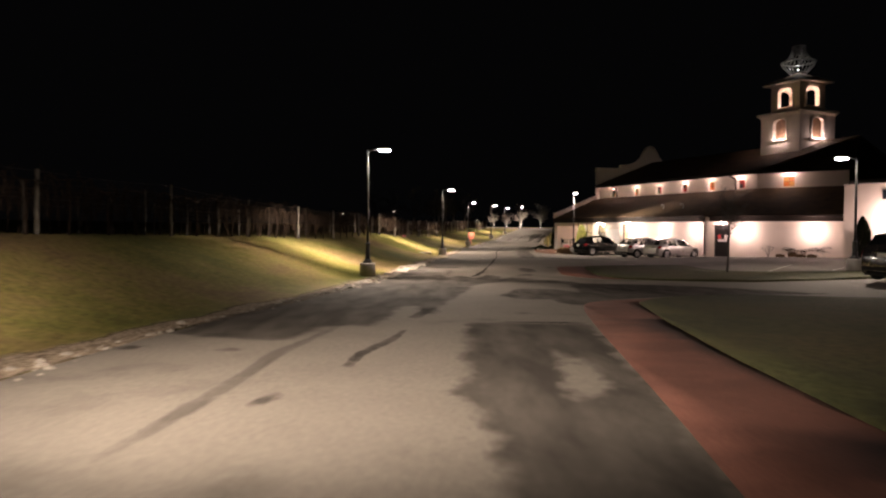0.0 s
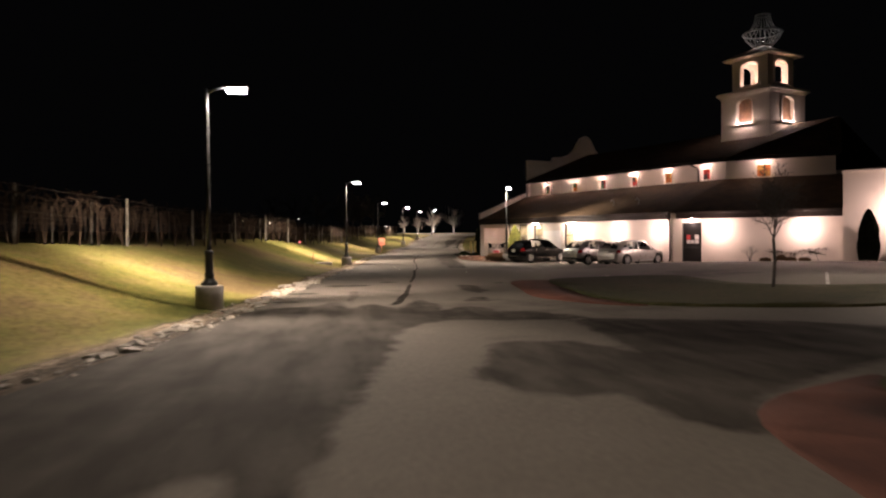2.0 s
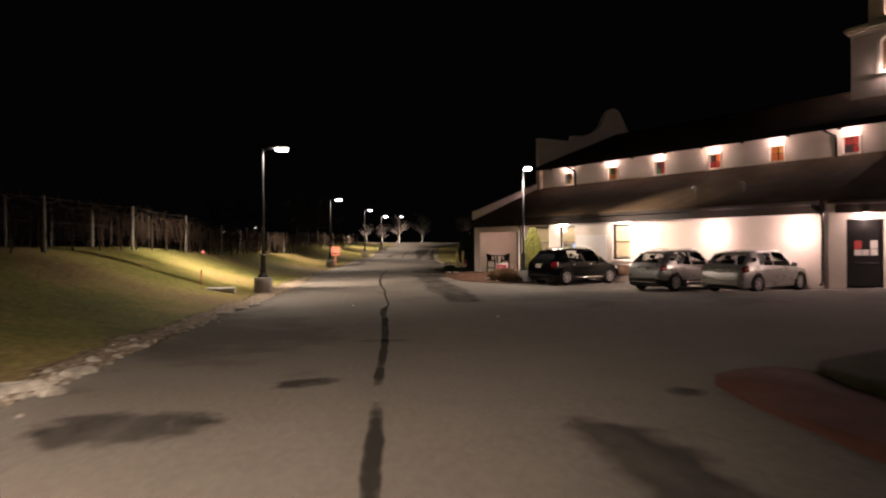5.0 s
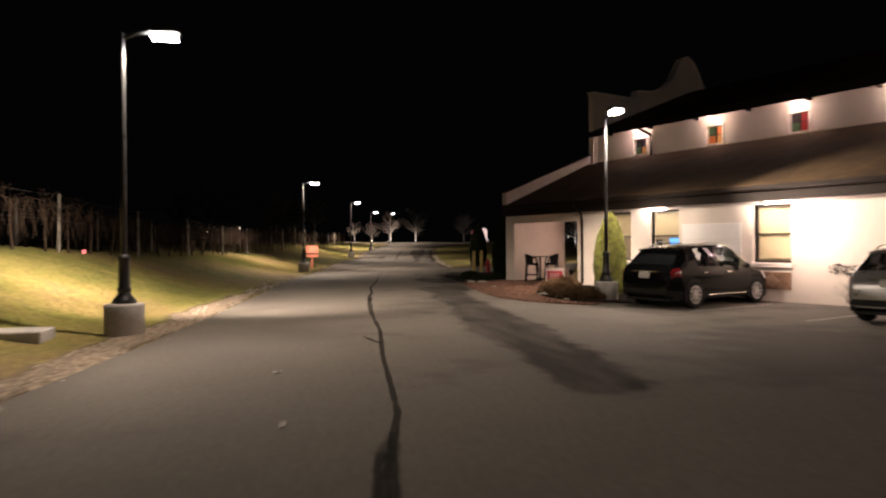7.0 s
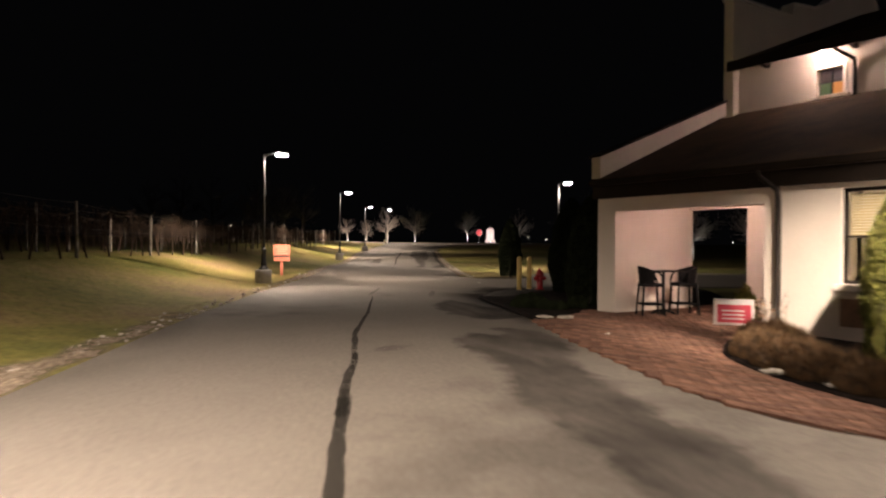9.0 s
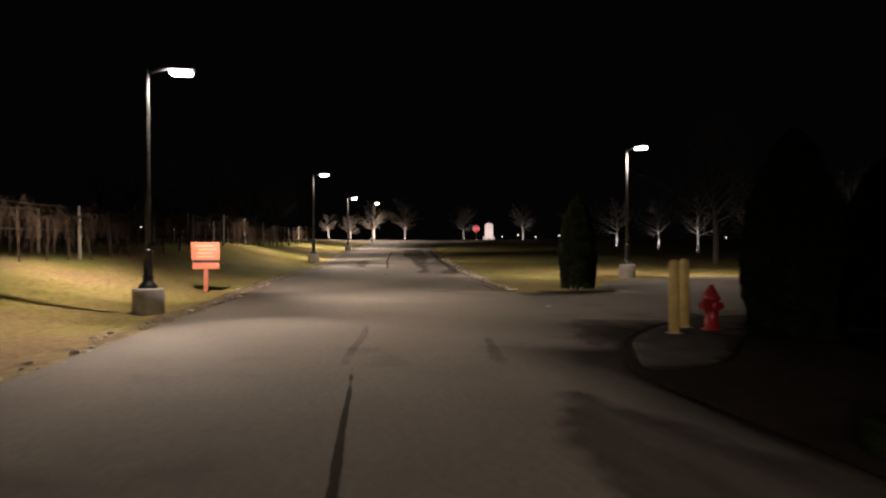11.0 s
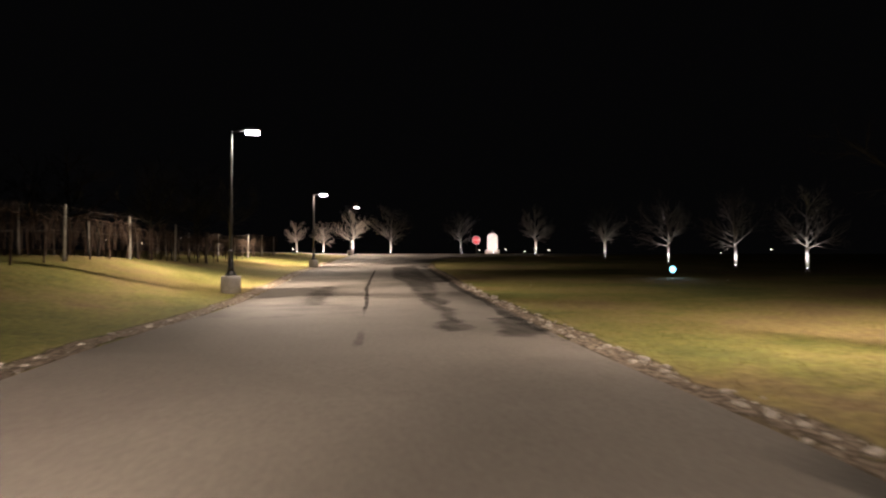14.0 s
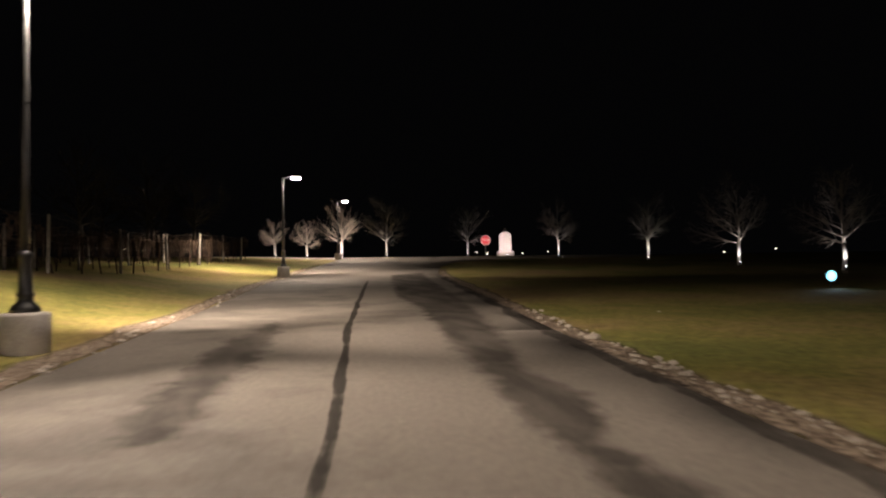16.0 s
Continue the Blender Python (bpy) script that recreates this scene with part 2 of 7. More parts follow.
def lathe(bm, profile, sides=20, center=(0, 0, 0)):
    """Turns a profile of (radius, height) about the upright axis."""
    c = Vector(center)
    rings = [[bm.verts.new(c + Vector((r * math.cos(2 * math.pi * k / sides), r * math.sin(2 * math.pi * k / sides), z))) for k in range(sides)] for r, z in profile]
    for r0, r1 in zip(rings, rings[1:]):
        for k in range(sides):
            bm.faces.new((r0[k], r0[(k + 1) % sides], r1[(k + 1) % sides], r1[k]))
    bm.faces.new(rings[0][::-1])
    bm.faces.new(rings[-1])
    return bm


def prism(bm, outline, axis_m, depth):
    """Extrudes a flat outline of (u, w) points by depth; axis_m maps (u, depth, w) to the world."""
    a = [bm.verts.new(axis_m @ Vector((u, 0, w))) for u, w in outline]
    b = [bm.verts.new(axis_m @ Vector((u, depth, w))) for u, w in outline]
    f0, f1 = bm.faces.new(a), bm.faces.new(b[::-1])
    n = len(a)
    for i in range(n):
        bm.faces.new((a[i], b[i], b[(i + 1) % n], a[(i + 1) % n]))
    bmesh.ops.recalc_face_normals(bm, faces=bm.faces[:])
    return bm


# ---- the lie of the land ----
GY = [-60, 6, 15, 27, 45, 53, 79, 92, 100, 109, 120, 146, 163, 174, 188, 260]
GZ = [0.2, -0.55, -0.80, -1.0, -1.22, -1.27, -1.3, -1.28, -1.2, -1.13, -0.9, -0.4, 0.3, 0.75, 1.0, 1.2]
LEFT = [(-60, -4.6), (10, -4.4), (17.5, -4.3), (25, -3.05), (35, -1.6), (43, -0.95), (52.5, 0.1), (61.5, 1.4), (70, 2.3), (79, 3.15), (88, 4.5), (97, 6.2), (108, 7.8), (114, 9.5), (123.5, 11.0), (141, 13.4), (156, 16.6), (172, 20.5)]
RIGHT = [(96, 14.0), (102, 14.9), (107.5, 15.8), (113, 16.8), (118, 17.6), (132, 20.3), (147.6, 23.4), (158, 26.5), (166, 31)]
BANK = [(-60, 1.8), (20, 1.85), (35, 1.65), (53, 1.62), (67, 1.68), (74, 1.66), (81, 1.5), (88, 1.32), (96, 1.12), (104, 1.02), (111, 1.1), (125, 1.18), (133, 0.95), (143, 0.65), (167, 0.25), (190, 0.1), (260, 0.0)]


def lerp(table, v):
    return float(np.interp(v, [a for a, _ in table], [b for _, b in table]))


def smooth01(v):
    v = min(1.0, max(0.0, v))
    return v * v * (3 - 2 * v)


def road_z(y):
    return sum(float(np.interp(y + k, GY, GZ)) for k in (-5, -2.5, 0, 2.5, 5)) / 5


def bank_x(y):
    return (lerp(LEFT, y - 2) + lerp(LEFT, y) + lerp(LEFT, y + 2)) / 3


def left_x(y):
    """The rim of the asphalt, a little in front of the foot of the bank."""
    return bank_x(y) + 0.38 * smooth01((y - 14) / 16)


def ground_z(x, y):
    z = road_z(y)
    d = bank_x(y) - x - 0.35
    if d > 0:
        z += lerp(BANK, y) * smooth01(d / 7.5) + 0.012 * max(0, d - 7.5) + 0.05 * math.sin(y * 0.21) * smooth01(d / 4)
    # the car park rises a little towards the door
    z += 0.26 * smooth01((x - 11) / 9) * smooth01((y - 20) / 12) * smooth01((62 - y) / 10)
    # and dips in front of the long wall
    z -= 0.14 * smooth01((x - 9) / 4) * smooth01((y - 56) / 5) * smooth01((76 - y) / 6) * smooth01((26 - x) / 4)
    return z


def terrain():
    xs = [-1800, -700, -300, -150, -90, -60, -45] + [-36 + 0.75 * i for i in range(125)] + [60, 64, 72, 85, 110, 160, 300, 700, 1800]
    ys = [-1500, -500, -200, -100, -60] + [-40 + i for i in range(245)] + [212, 225, 250, 300, 500, 900, 1800]
    vs = [(x, y, ground_z(x, y)) for y in ys for x in xs]
    w = len(xs)
    fs = [(j * w + i, j * w + i + 1, (j + 1) * w + i + 1, (j + 1) * w + i) for j in range(len(ys) - 1) for i in range(w - 1)]
    me = bpy.data.meshes.new("ground")
    me.from_pydata(vs, [], fs)
    me.materials.append(M_GRASS)
    me.polygons.foreach_set("use_smooth", [True] * len(me.polygons))
    return tagged(new("ground", me), "mown winter lawn with yellow green and brown patches", "lawn", kind="structure")


def rounded(pts, steps=4):
    """A closed smooth outline through the points."""
    out = []
    n = len(pts)
    for i in range(n):
        p0, p1, p2, p3 = (Vector(pts[(i + k - 1) % n]) for k in range(4))
        for s in range(steps):
            t = s / steps
            out.append(0.5 * ((2 * p1) + (p2 - p0) * t + (2 * p0 - 5 * p1 + 4 * p2 - p3) * t * t + (3 * p1 - p0 - 3 * p2 + p3) * t ** 3))
    return [(v.x, v.y) for v in out]


def sheet(name, outline, mat, dz, step, label, category, skirt=0.06):
    """A surface that lies on the land inside an outline, with a small edge all round."""
    bm = bmesh.new()
    vs = [bm.verts.new((x, y, 0)) for x, y in outline]
    f = bm.faces.new(vs)
    bmesh.ops.triangulate(bm, faces=[f])
    xs, ys = [p[0] for p in outline], [p[1] for p in outline]
    for axis, lo, hi in ((0, min(xs), max(xs)), (1, min(ys), max(ys))):
        k = math.floor(lo / step) * step + step
        while k < hi:
            co, no = Vector((0, 0, 0)), Vector((0, 0, 0))
            co[axis], no[axis] = k, 1
            bmesh.ops.bisect_plane(bm, geom=bm.verts[:] + bm.edges[:] + bm.faces[:], plane_co=co, plane_no=no)
            k += step
    for v in bm.verts:
        v.co.z = ground_z(v.co.x, v.co.y) + dz
    bmesh.ops.recalc_face_normals(bm, faces=bm.faces[:])
    if sum(f.normal.z for f in bm.faces) < 0:
        bmesh.ops.reverse_faces(bm, faces=bm.faces[:])
    edges = [e for e in bm.edges if e.is_boundary]
    r = bmesh.ops.extrude_edge_only(bm, edges=edges)
    for v in r["geom"]:
        if isinstance(v, bmesh.types.BMVert):
            v.co.z -= skirt
    ob = new(name, finish(bm, name, mat, True))
    return tagged(ob, label, category, kind="structure")


ground = terrain()
road_outline = [(left_x(-40 + 3 * i), -40 + 3 * i) for i in range(70)] + [(21, 172.5), (10, 180), (-40, 196), (-40, 203), (12, 187), (24, 180.5), (42, 178), (60, 182), (90, 190), (90, 183), (62, 174), (40, 169), (33.5, 166.5)]
road_outline += [(lerp(RIGHT, y), y) for y in (164, 160, 156, 152, 148, 144, 140, 136, 132, 128, 124, 120, 116, 112, 108, 104, 100)]
road_outline += [(14.0, 97.1), (14.15, 96.0), (14.75, 95.1), (16.1, 94.55), (17.1, 94.95), (17.6, 95.7), (17.75, 96.8), (18.3, 98.2), (19.6, 99.9), (20.9, 101.0), (22.4, 101.35), (25.4, 101.5), (28, 100.6), (32, 98.6), (60, 93), (60, 83), (30, 86.5), (16, 88.2), (14.9, 87.75), (13.6, 86.85), (12.5, 85.6), (11.9, 84.5), (11.4, 83.5), (11.15, 80.6), (10.7, 77.0), (30, 70), (60, 60), (60, -40)]
road = sheet("road", road_outline, M_ASPHALT, 0.03, 2.0, "worn grey asphalt road and car park with dark stains", "road")
sheet("pavement", rounded([(-2.5, -30), (0.9, 0), (2.5, 11.9), (2.9, 15.0), (3.4, 19.0), (3.95, 22.6), (4.6, 23.9), (5.8, 24.6), (6.6, 24.9), (6.2, 24.2), (5.5, 23.2), (4.95, 19.5), (4.45, 15.5), (4.1, 11.9), (2.8, 0), (0, -30)], 3), M_PAVER_RED, 0.05, 1.0, "strip of brick red stamped paving beside the road", "pavement")
sheet("lawn", [(-0.1, -30), (2.75, 0), (4.05, 11.9), (4.4, 15.5), (4.9, 19.5), (5.45, 23.2), (6.2, 24.4), (7.4, 25.4), (9, 25.8), (12, 24.8), (20, 23.0), (40, 20), (40, -30)], M_GRASS_SHADED, 0.09, 1.0, "lawn corner edged by red paving, shade put into its colour", "lawn", 0.1)
sheet("pavement", rounded([(7.1, 43.7), (6.5, 40.0), (6.1, 37.2), (6.3, 35.6), (7.1, 33.9), (7.9, 33.5), (7.6, 35.0), (7.5, 36.7), (7.8, 38.8), (8.1, 41.2), (8.8, 44.1), (8.2, 44.6)], 3), M_PAVER_RED, 0.05, 1.0, "brick red stamped paving round the end of the island", "pavement")
sheet("lawn", rounded([(8.75, 44.1), (8.1, 41.2), (7.8, 38.8), (7.5, 36.7), (7.55, 35.0), (7.9, 33.6), (9.2, 32.8), (11.2, 32.1), (14, 31.7), (17, 31.5), (19.6, 31.6), (20.2, 33.4), (19.4, 35.0), (16.4, 35.9), (14.6, 37.3), (13.7, 39.3), (13.9, 42.0), (14.0, 44.4), (12.2, 45.5), (10.3, 45.1)], 3), M_GRASS_SHADED, 0.09, 1.0, "green lawn island in the car park", "lawn", 0.1)
PLAZA = rounded([(10.8, 77.0), (10.5, 75.7), (10.2, 73.2), (9.98, 71.0), (9.92, 69.4), (10.25, 68.1), (11.4, 67.4), (12.3, 67.8), (14.4, 70.8), (15.8, 75.5), (17.6, 79.9), (13.2, 79.0), (12.3, 78.6)], 3)
plaza = sheet("pavement", PLAZA, M_SAND, 0.035, 0.75, "red brick paving in front of the covered porch", "pavement")

# ---- the long stucco building ----
UA, NA = Vector((0.36, -0.933, 0)).normalized(), Vector((0.933, 0.36, 0)).normalized()
UB, NB = Vector((0.78, -0.625, 0)).normalized(), Vector((0.625, 0.78, 0)).normalized()
P0 = Vector((12.99, 78.66, 0))
P1 = P0 + UA * 21.93
FA, FB = frame_of(P0, UA, NA), frame_of(P1, UB, NB)  # along the wall, inwards, up
OFF_A, OFF_B = 5.3, 4.77
BEND = FA @ Vector((21.57, OFF_A, 0))
EAVE, FOOT = 1.5, -1.45

building = thing("winery_building", 20, 68, -1.3, "cream stucco building with brown shingle roofs, lit at night", "building")


def wall(name, m, s0, s1, z0, z1, thick, holes, mat, parent, d0=0.0, label=""):
    """A straight wall with openings (s0, s1, z0, z1) through it."""
    bm = bmesh.new()
    cuts = sorted({s0, s1, *[h[0] for h in holes], *[h[1] for h in holes]})
    for a, b in zip(cuts, cuts[1:]):
        spans, z = [], z0
        for h in sorted((h for h in holes if h[0] <= a + 1e-6 and h[1] >= b - 1e-6), key=lambda h: h[2]):
            if h[2] > z:
                spans.append((z, h[2]))
            z = h[3]
        if z < z1:
            spans.append((z, z1))
        for u, v in spans:
            box(bm, a, b, d0, d0 + thick, u, v, m)
    bmesh.ops.remove_doubles(bm, verts=bm.verts[:], dist=0.0005)
    return part(name, bm, mat, parent, label)


LOW_WINDOWS = [(5.76, 6.95), (7.77, 8.95), (11.55, 12.7)]
holes_a = [(0.56, 4.33, FOOT, 1.17)] + [(a, b, -0.3, 1.38) for a, b in LOW_WINDOWS]
wall("lower_wall", FA, 0, 21.93, FOOT, EAVE + 0.3, 0.3, holes_a, M_STUCCO, building)
wall("lower_wall", FB, 0, 9.4, FOOT, EAVE + 0.3, 0.3, [(0.55, 1.66, FOOT, 1.25)], M_STUCCO, building)
UP_WINDOWS = [2.82, 6.55, 9.95, 13.38, 16.7, 20.0]
wall("upper_wall", FA, 0, 21.57, 3.6, 5.48, 0.3, [(s - 0.33, s + 0.33, 4.2, 4.88) for s in UP_WINDOWS], M_STUCCO, building, OFF_A)
wall("upper_wall", FB, 2.35, 8.6, 3.6, 5.44, 0.3, [(4.2, 5.0, 4.2, 4.93)], M_STUCCO, building, OFF_B)
# porch: north end wall, back wall with a doorway, floor slab
bm = bmesh.new()
box(bm, 0.004, 0.556, 0.3, 2.9, FOOT, EAVE + 0.3, FA)
part("porch_wall", bm, M_STUCCO, building)
bm = bmesh.new()
box(bm, 2.2, 4.6, 2.75, 3.0, FOOT, EAVE + 0.2, FA)
box(bm, 0.556, 2.2, 2.75, 3.0, 1.28, EAVE + 0.2, FA)
part("porch_wall", bm, M_STUCCO, building)
bm = bmesh.new()
box(bm, 0.3, 4.6, 0.3, 5.2, EAVE + 0.2, EAVE + 0.28, FA)
part("porch_ceiling", bm, M_TRIM, building)
bm = bmesh.new()
box(bm, 4.33, 4.6, 0.3, 2.75, FOOT, EAVE + 0.2, FA)
part("porch_wall", bm, M_STUCCO, building)
bm = bmesh.new()
box(bm, 0.56, 4.33, 0.0, 2.75, FOOT, -1.27, FA)
part("porch_floor", bm, M_PAVER_RED, building)


def slab(name, quad, thick, mat, label=""):
    bm = bmesh.new()
    top = [bm.verts.new(p) for p in quad]
    f = bm.faces.new(top)
    f.normal_update()
    if f.normal.z < 0:
        f.normal_flip()
    r = bmesh.ops.extrude_face_region(bm, geom=[f])
    for v in r["geom"]:
        if isinstance(v, bmesh.types.BMVert):
            v.co.z -= thick
    bmesh.ops.recalc_face_normals(bm, faces=bm.faces[:])
    return part(name, bm, mat, building, label)


def P(m, s, d, z):
    return m @ Vector((s, d, z))


# lean-to roofs, hipped at the bend
def cross(p, u, q, v):
    """Where two level lines meet."""
    k = ((q.x - p.x) * v.y - (q.y - p.y) * v.x) / (u.x * v.y - u.y * v.x)
    return p + u * k


OVER = -0.14
e1 = cross(P(FA, 0, OVER, 0), UA, P(FB, 0, OVER, 0), UB)
e1.z = EAVE + 0.45
ridge = 4.12
bend_top = Vector((BEND.x, BEND.y, ridge))
slab("lower_roof", [P(FA, -0.05, OVER, EAVE + 0.45), e1, bend_top, P(FA, -0.05, OFF_A, ridge)], 0.14, M_ROOF)
slab("lower_roof", [e1, P(FB, 9.2, OVER, EAVE + 0.45), P(FB, 9.2, OFF_B, ridge), bend_top], 0.14, M_ROOF)
# soffits, fascias and gutters
for m, s0, s1 in ((FA, -0.05, 21.75), (FB, 0.2, 9.0)):
    bm = bmesh.new()
    box(bm, s0, s1, OVER, -0.003, EAVE - 0.02, EAVE + 0.3, m)
    part("fascia", bm, M_DARKWOOD, building)
    bm = bmesh.new()
    prism(bm, [(-0.13, 0.10), (-0.12, 0.0), (-0.09, -0.04), (-0.003, -0.04), (-0.003, 0.10)], frame_of(P(m, s0, OVER, EAVE + 0.32), NA if m is FA else NB, UA if m is FA else UB), s1 - s0)
    part("gutter", bm, M_DARKWOOD, building, "dark brown metal gutter")
# white end parapet along the slope
bm = bmesh.new()
prism(bm, [(-0.06, 1.98), (-0.06, 2.5), (4.95, 4.42), (4.95, 4.05)], frame_of(P(FA, -0.16, 0, 0), NA, UA), 0.28)
part("rake_parapet", bm, M_STUCCO, building)
bm = bmesh.new()
prism(bm, [(-0.1, 2.495), (-0.1, 2.55), (4.95, 4.48), (4.95, 4.424)], frame_of(P(FA, -0.2, 0, 0), NA, UA), 0.36)
part("coping", bm, M_DARKWOOD, building)
# main roofs over the upper walls
EV = 5.45
ridge_a = 12.1
slab("main_roof", [P(FA, 0.3, OFF_A - 0.6, EV), P(FA, 22.1, OFF_A - 0.6, EV), P(FA, 25.0, ridge_a, 8.2), P(FA, 0.3, ridge_a, 8.2)], 0.16, M_ROOF)
slab("main_roof", [P(FA, 0.3, ridge_a, 8.2), P(FA, 25.0, ridge_a, 8.2), P(FA, 24.0, 19.5, 5.4), P(FA, 0.3, 19.5, 5.4)], 0.16, M_ROOF)
slab("main_roof", [P(FB, 2.0, OFF_B - 0.55, EV + 0.02), P(FB, 8.9, OFF_B - 0.55, EV + 0.02), P(FB, 8.9, 9.5, 6.9), P(FA, 25.0, ridge_a, 8.15)], 0.16, M_ROOF)
for m, s0, s1, off in ((FA, 0.3, 21.7, OFF_A), (FB, 2.2, 8.8, OFF_B)):
    bm = bmesh.new()
    box(bm, s0, s1, off - 0.62, off - 0.56, EV - 0.24, EV + 0.03, m)
    part("fascia", bm, M_DARKWOOD, building)
    k = s0 + 0.8
    while k < s1:
        bm = bmesh.new()
        prism(bm, [(-0.55, 0.0), (-0.5, -0.12), (-0.1, -0.2), (0.0, -0.2), (0.0, 0.0)], frame_of(P(m, k, off, EV - 0.02), NA if m is FA else NB, UA if m is FA else UB), 0.1)
        part("rafter_tail", bm, M_DARKWOOD, building)
        k += 2.3
# north gable wall with a curved mission parapet
half = [(5.0, 7.3), (7.9, 7.3), (8.0, 7.7), (9.2, 7.8), (10.0, 8.1), (10.6, 8.55), (11.0, 9.2), (11.4, 9.75), (11.9, 9.95)]
outline = half + [(23.8 - d, z) for d, z in half[::-1][1:]] + [(18.8, FOOT), (6.4, FOOT), (6.4, 3.0), (5.0, 3.0)]
bm = bmesh.new()
prism(bm, outline, frame_of(P(FA, 0.0, 0, 0), NA, UA), 0.28)
part("gable_wall", bm, M_STUCCO, building)
bm = bmesh.new()
for a, b in zip(half + [(23.8 - d, z) for d, z in half[::-1][1:]], (half + [(23.8 - d, z) for d, z in half[::-1][1:]])[1:]):
    prism(bm, [(a[0], a[1] + 0.003), (a[0], a[1] + 0.09), (b[0], b[1] + 0.09), (b[0], b[1] + 0.003)], frame_of(P(FA, -0.06, 0, 0), NA, UA), 0.4)
part("coping", bm, M_TRIM, building)
# plain walls that close the back and the south
bm = bmesh.new()
box(bm, 0.3, 26, 19.0, 19.3, FOOT, 5.3, FA)
part("back_wall", bm, M_STUCCO, building)
# south block, higher, flat topped
bm = bmesh.new()
box(bm, 9.02, 24, -0.35, 9, FOOT, 3.85, FB)
part("south_block", bm, M_STUCCO, building)
bm = bmesh.new()
box(bm, 8.98, 24.1, -0.41, 9.1, 3.853, 3.95, FB)
part("coping", bm, M_TRIM, building)
bm = bmesh.new()
box(bm, 11.2, 12.3, -0.40, -0.353, 2.9, 3.5, FB)
part("window", bm, glass("dark_glass"), building, "dark small window high on the block")

# stained glass windows
M_PANES = [glow("stained_glass_" + n, c, s) for n, c, s in (("red", (0.26, 0.02, 0.015), 0.22), ("orange", (0.42, 0.11, 0.02), 0.2), ("amber", (0.42, 0.2, 0.05), 0.18), ("green", (0.05, 0.09, 0.04), 0.35), ("dark", (0.03, 0.02, 0.02), 0.2))]
PANE_SETS = [(4, 4, 3, 2), (3, 1, 1, 2), (4, 0, 3, 0), (4, 1, 0, 0), (1, 2, 1, 1), (0, 0, 4, 0), (2, 1, 1, 2)]


def stained_window(m, s, off, hw, z0, z1, panes):
    w = new("window")
    w.parent = building
    w["label"] = "small square stained glass window with pale frame"
    w.matrix_basis = building.matrix_basis.inverted() @ m @ Matrix.Translation((s, off, z0))
    base = building.matrix_basis @ w.matrix_basis
    h = z1 - z0
    bm = bmesh.new()
    for a in ((-hw - 0.09, -hw, 0, h), (hw, hw + 0.09, 0, h), (-hw - 0.09, hw + 0.09, h, h + 0.09)):
        box(bm, a[0], a[1], -0.04, 0.1, a[2], a[3], base)
    part("window_frame", bm, M_TRIM, w)
    bm = bmesh.new()
    box(bm, -hw - 0.16, hw + 0.16, -0.12, 0.1, -0.1, -0.003, base, 0.01)
    part("sill", bm, M_TRIM, w)
    bm = bmesh.new()
    box(bm, -0.015, 0.015, 0.06, 0.1, 0, h, base)
    box(bm, -hw, hw, 0.065, 0.095, h * 0.5 - 0.015, h * 0.5 + 0.015, base)
    part("glazing_bar", bm, M_BLACKMETAL, w)
    for i, k in enumerate(panes):
        cx, cz = (i % 2) * hw - hw, (1 - i // 2) * h * 0.5
        bm = bmesh.new()
        box(bm, cx + 0.004, cx + hw - 0.004, 0.11, 0.125, cz + 0.004, cz + h * 0.5 - 0.004, base)
        part("pane", bm, M_PANES[k], w)
    return w


for s, ps in zip(UP_WINDOWS, PANE_SETS):
    stained_window(FA, s, OFF_A, 0.33, 4.2, 4.88, ps)
stained_window(FB, 4.6, OFF_B, 0.4, 4.2, 4.93, PANE_SETS[6])


def lamp_light(name, kind, energy, color, m, radius=0.05, cone=None, blend=0.6):
    d = bpy.data.lights.new(name, kind)
    d.energy, d.color = energy, color
    if kind == "AREA":
        d.shape, d.size = "DISK", radius
    else:
        d.shadow_soft_size = radius
    if kind == "SPOT" and cone:
        d.spot_size, d.spot_blend = radians(cone), blend
    o = new(name, d)
    o.matrix_basis = m
    return o


WARM = (1.0, 0.695, 0.63)


def wall_light(m, s, off, z, energy, gap=0.3):
    """A round flush lamp under an eave, close to the wall."""
    e = thing("eave_lamp", 0, 0, 0, "small round white lamp under the eave, lit", "lamp", "eave lamps")
    e.matrix_basis = m @ Matrix.Translation((s, off - gap, z))
    bm = bmesh.new()
    lathe(bm, [(0.065, -0.03), (0.07, 0.0), (0.07, 0.04)], 14)
    bm.transform(e.matrix_basis)
    part("housing", bm, M_TRIM, e)
    bm = bmesh.new()
    lathe(bm, [(0.015, -0.055), (0.04, -0.048), (0.06, -0.031)], 14)
    bm.transform(e.matrix_basis)
    part("lens", bm, M_WALLLAMP, e)
    lamp_light("eave_light", "POINT", energy, WARM, Matrix.Translation(e.matrix_basis @ Vector((0, 0, -0.16))), 0.06)


for s in UP_WINDOWS:
    wall_light(FA, s, OFF_A, EV - 0.16, 34, 0.42)
wall_light(FB, 4.6, OFF_B, EV - 0.16, 34, 0.42)


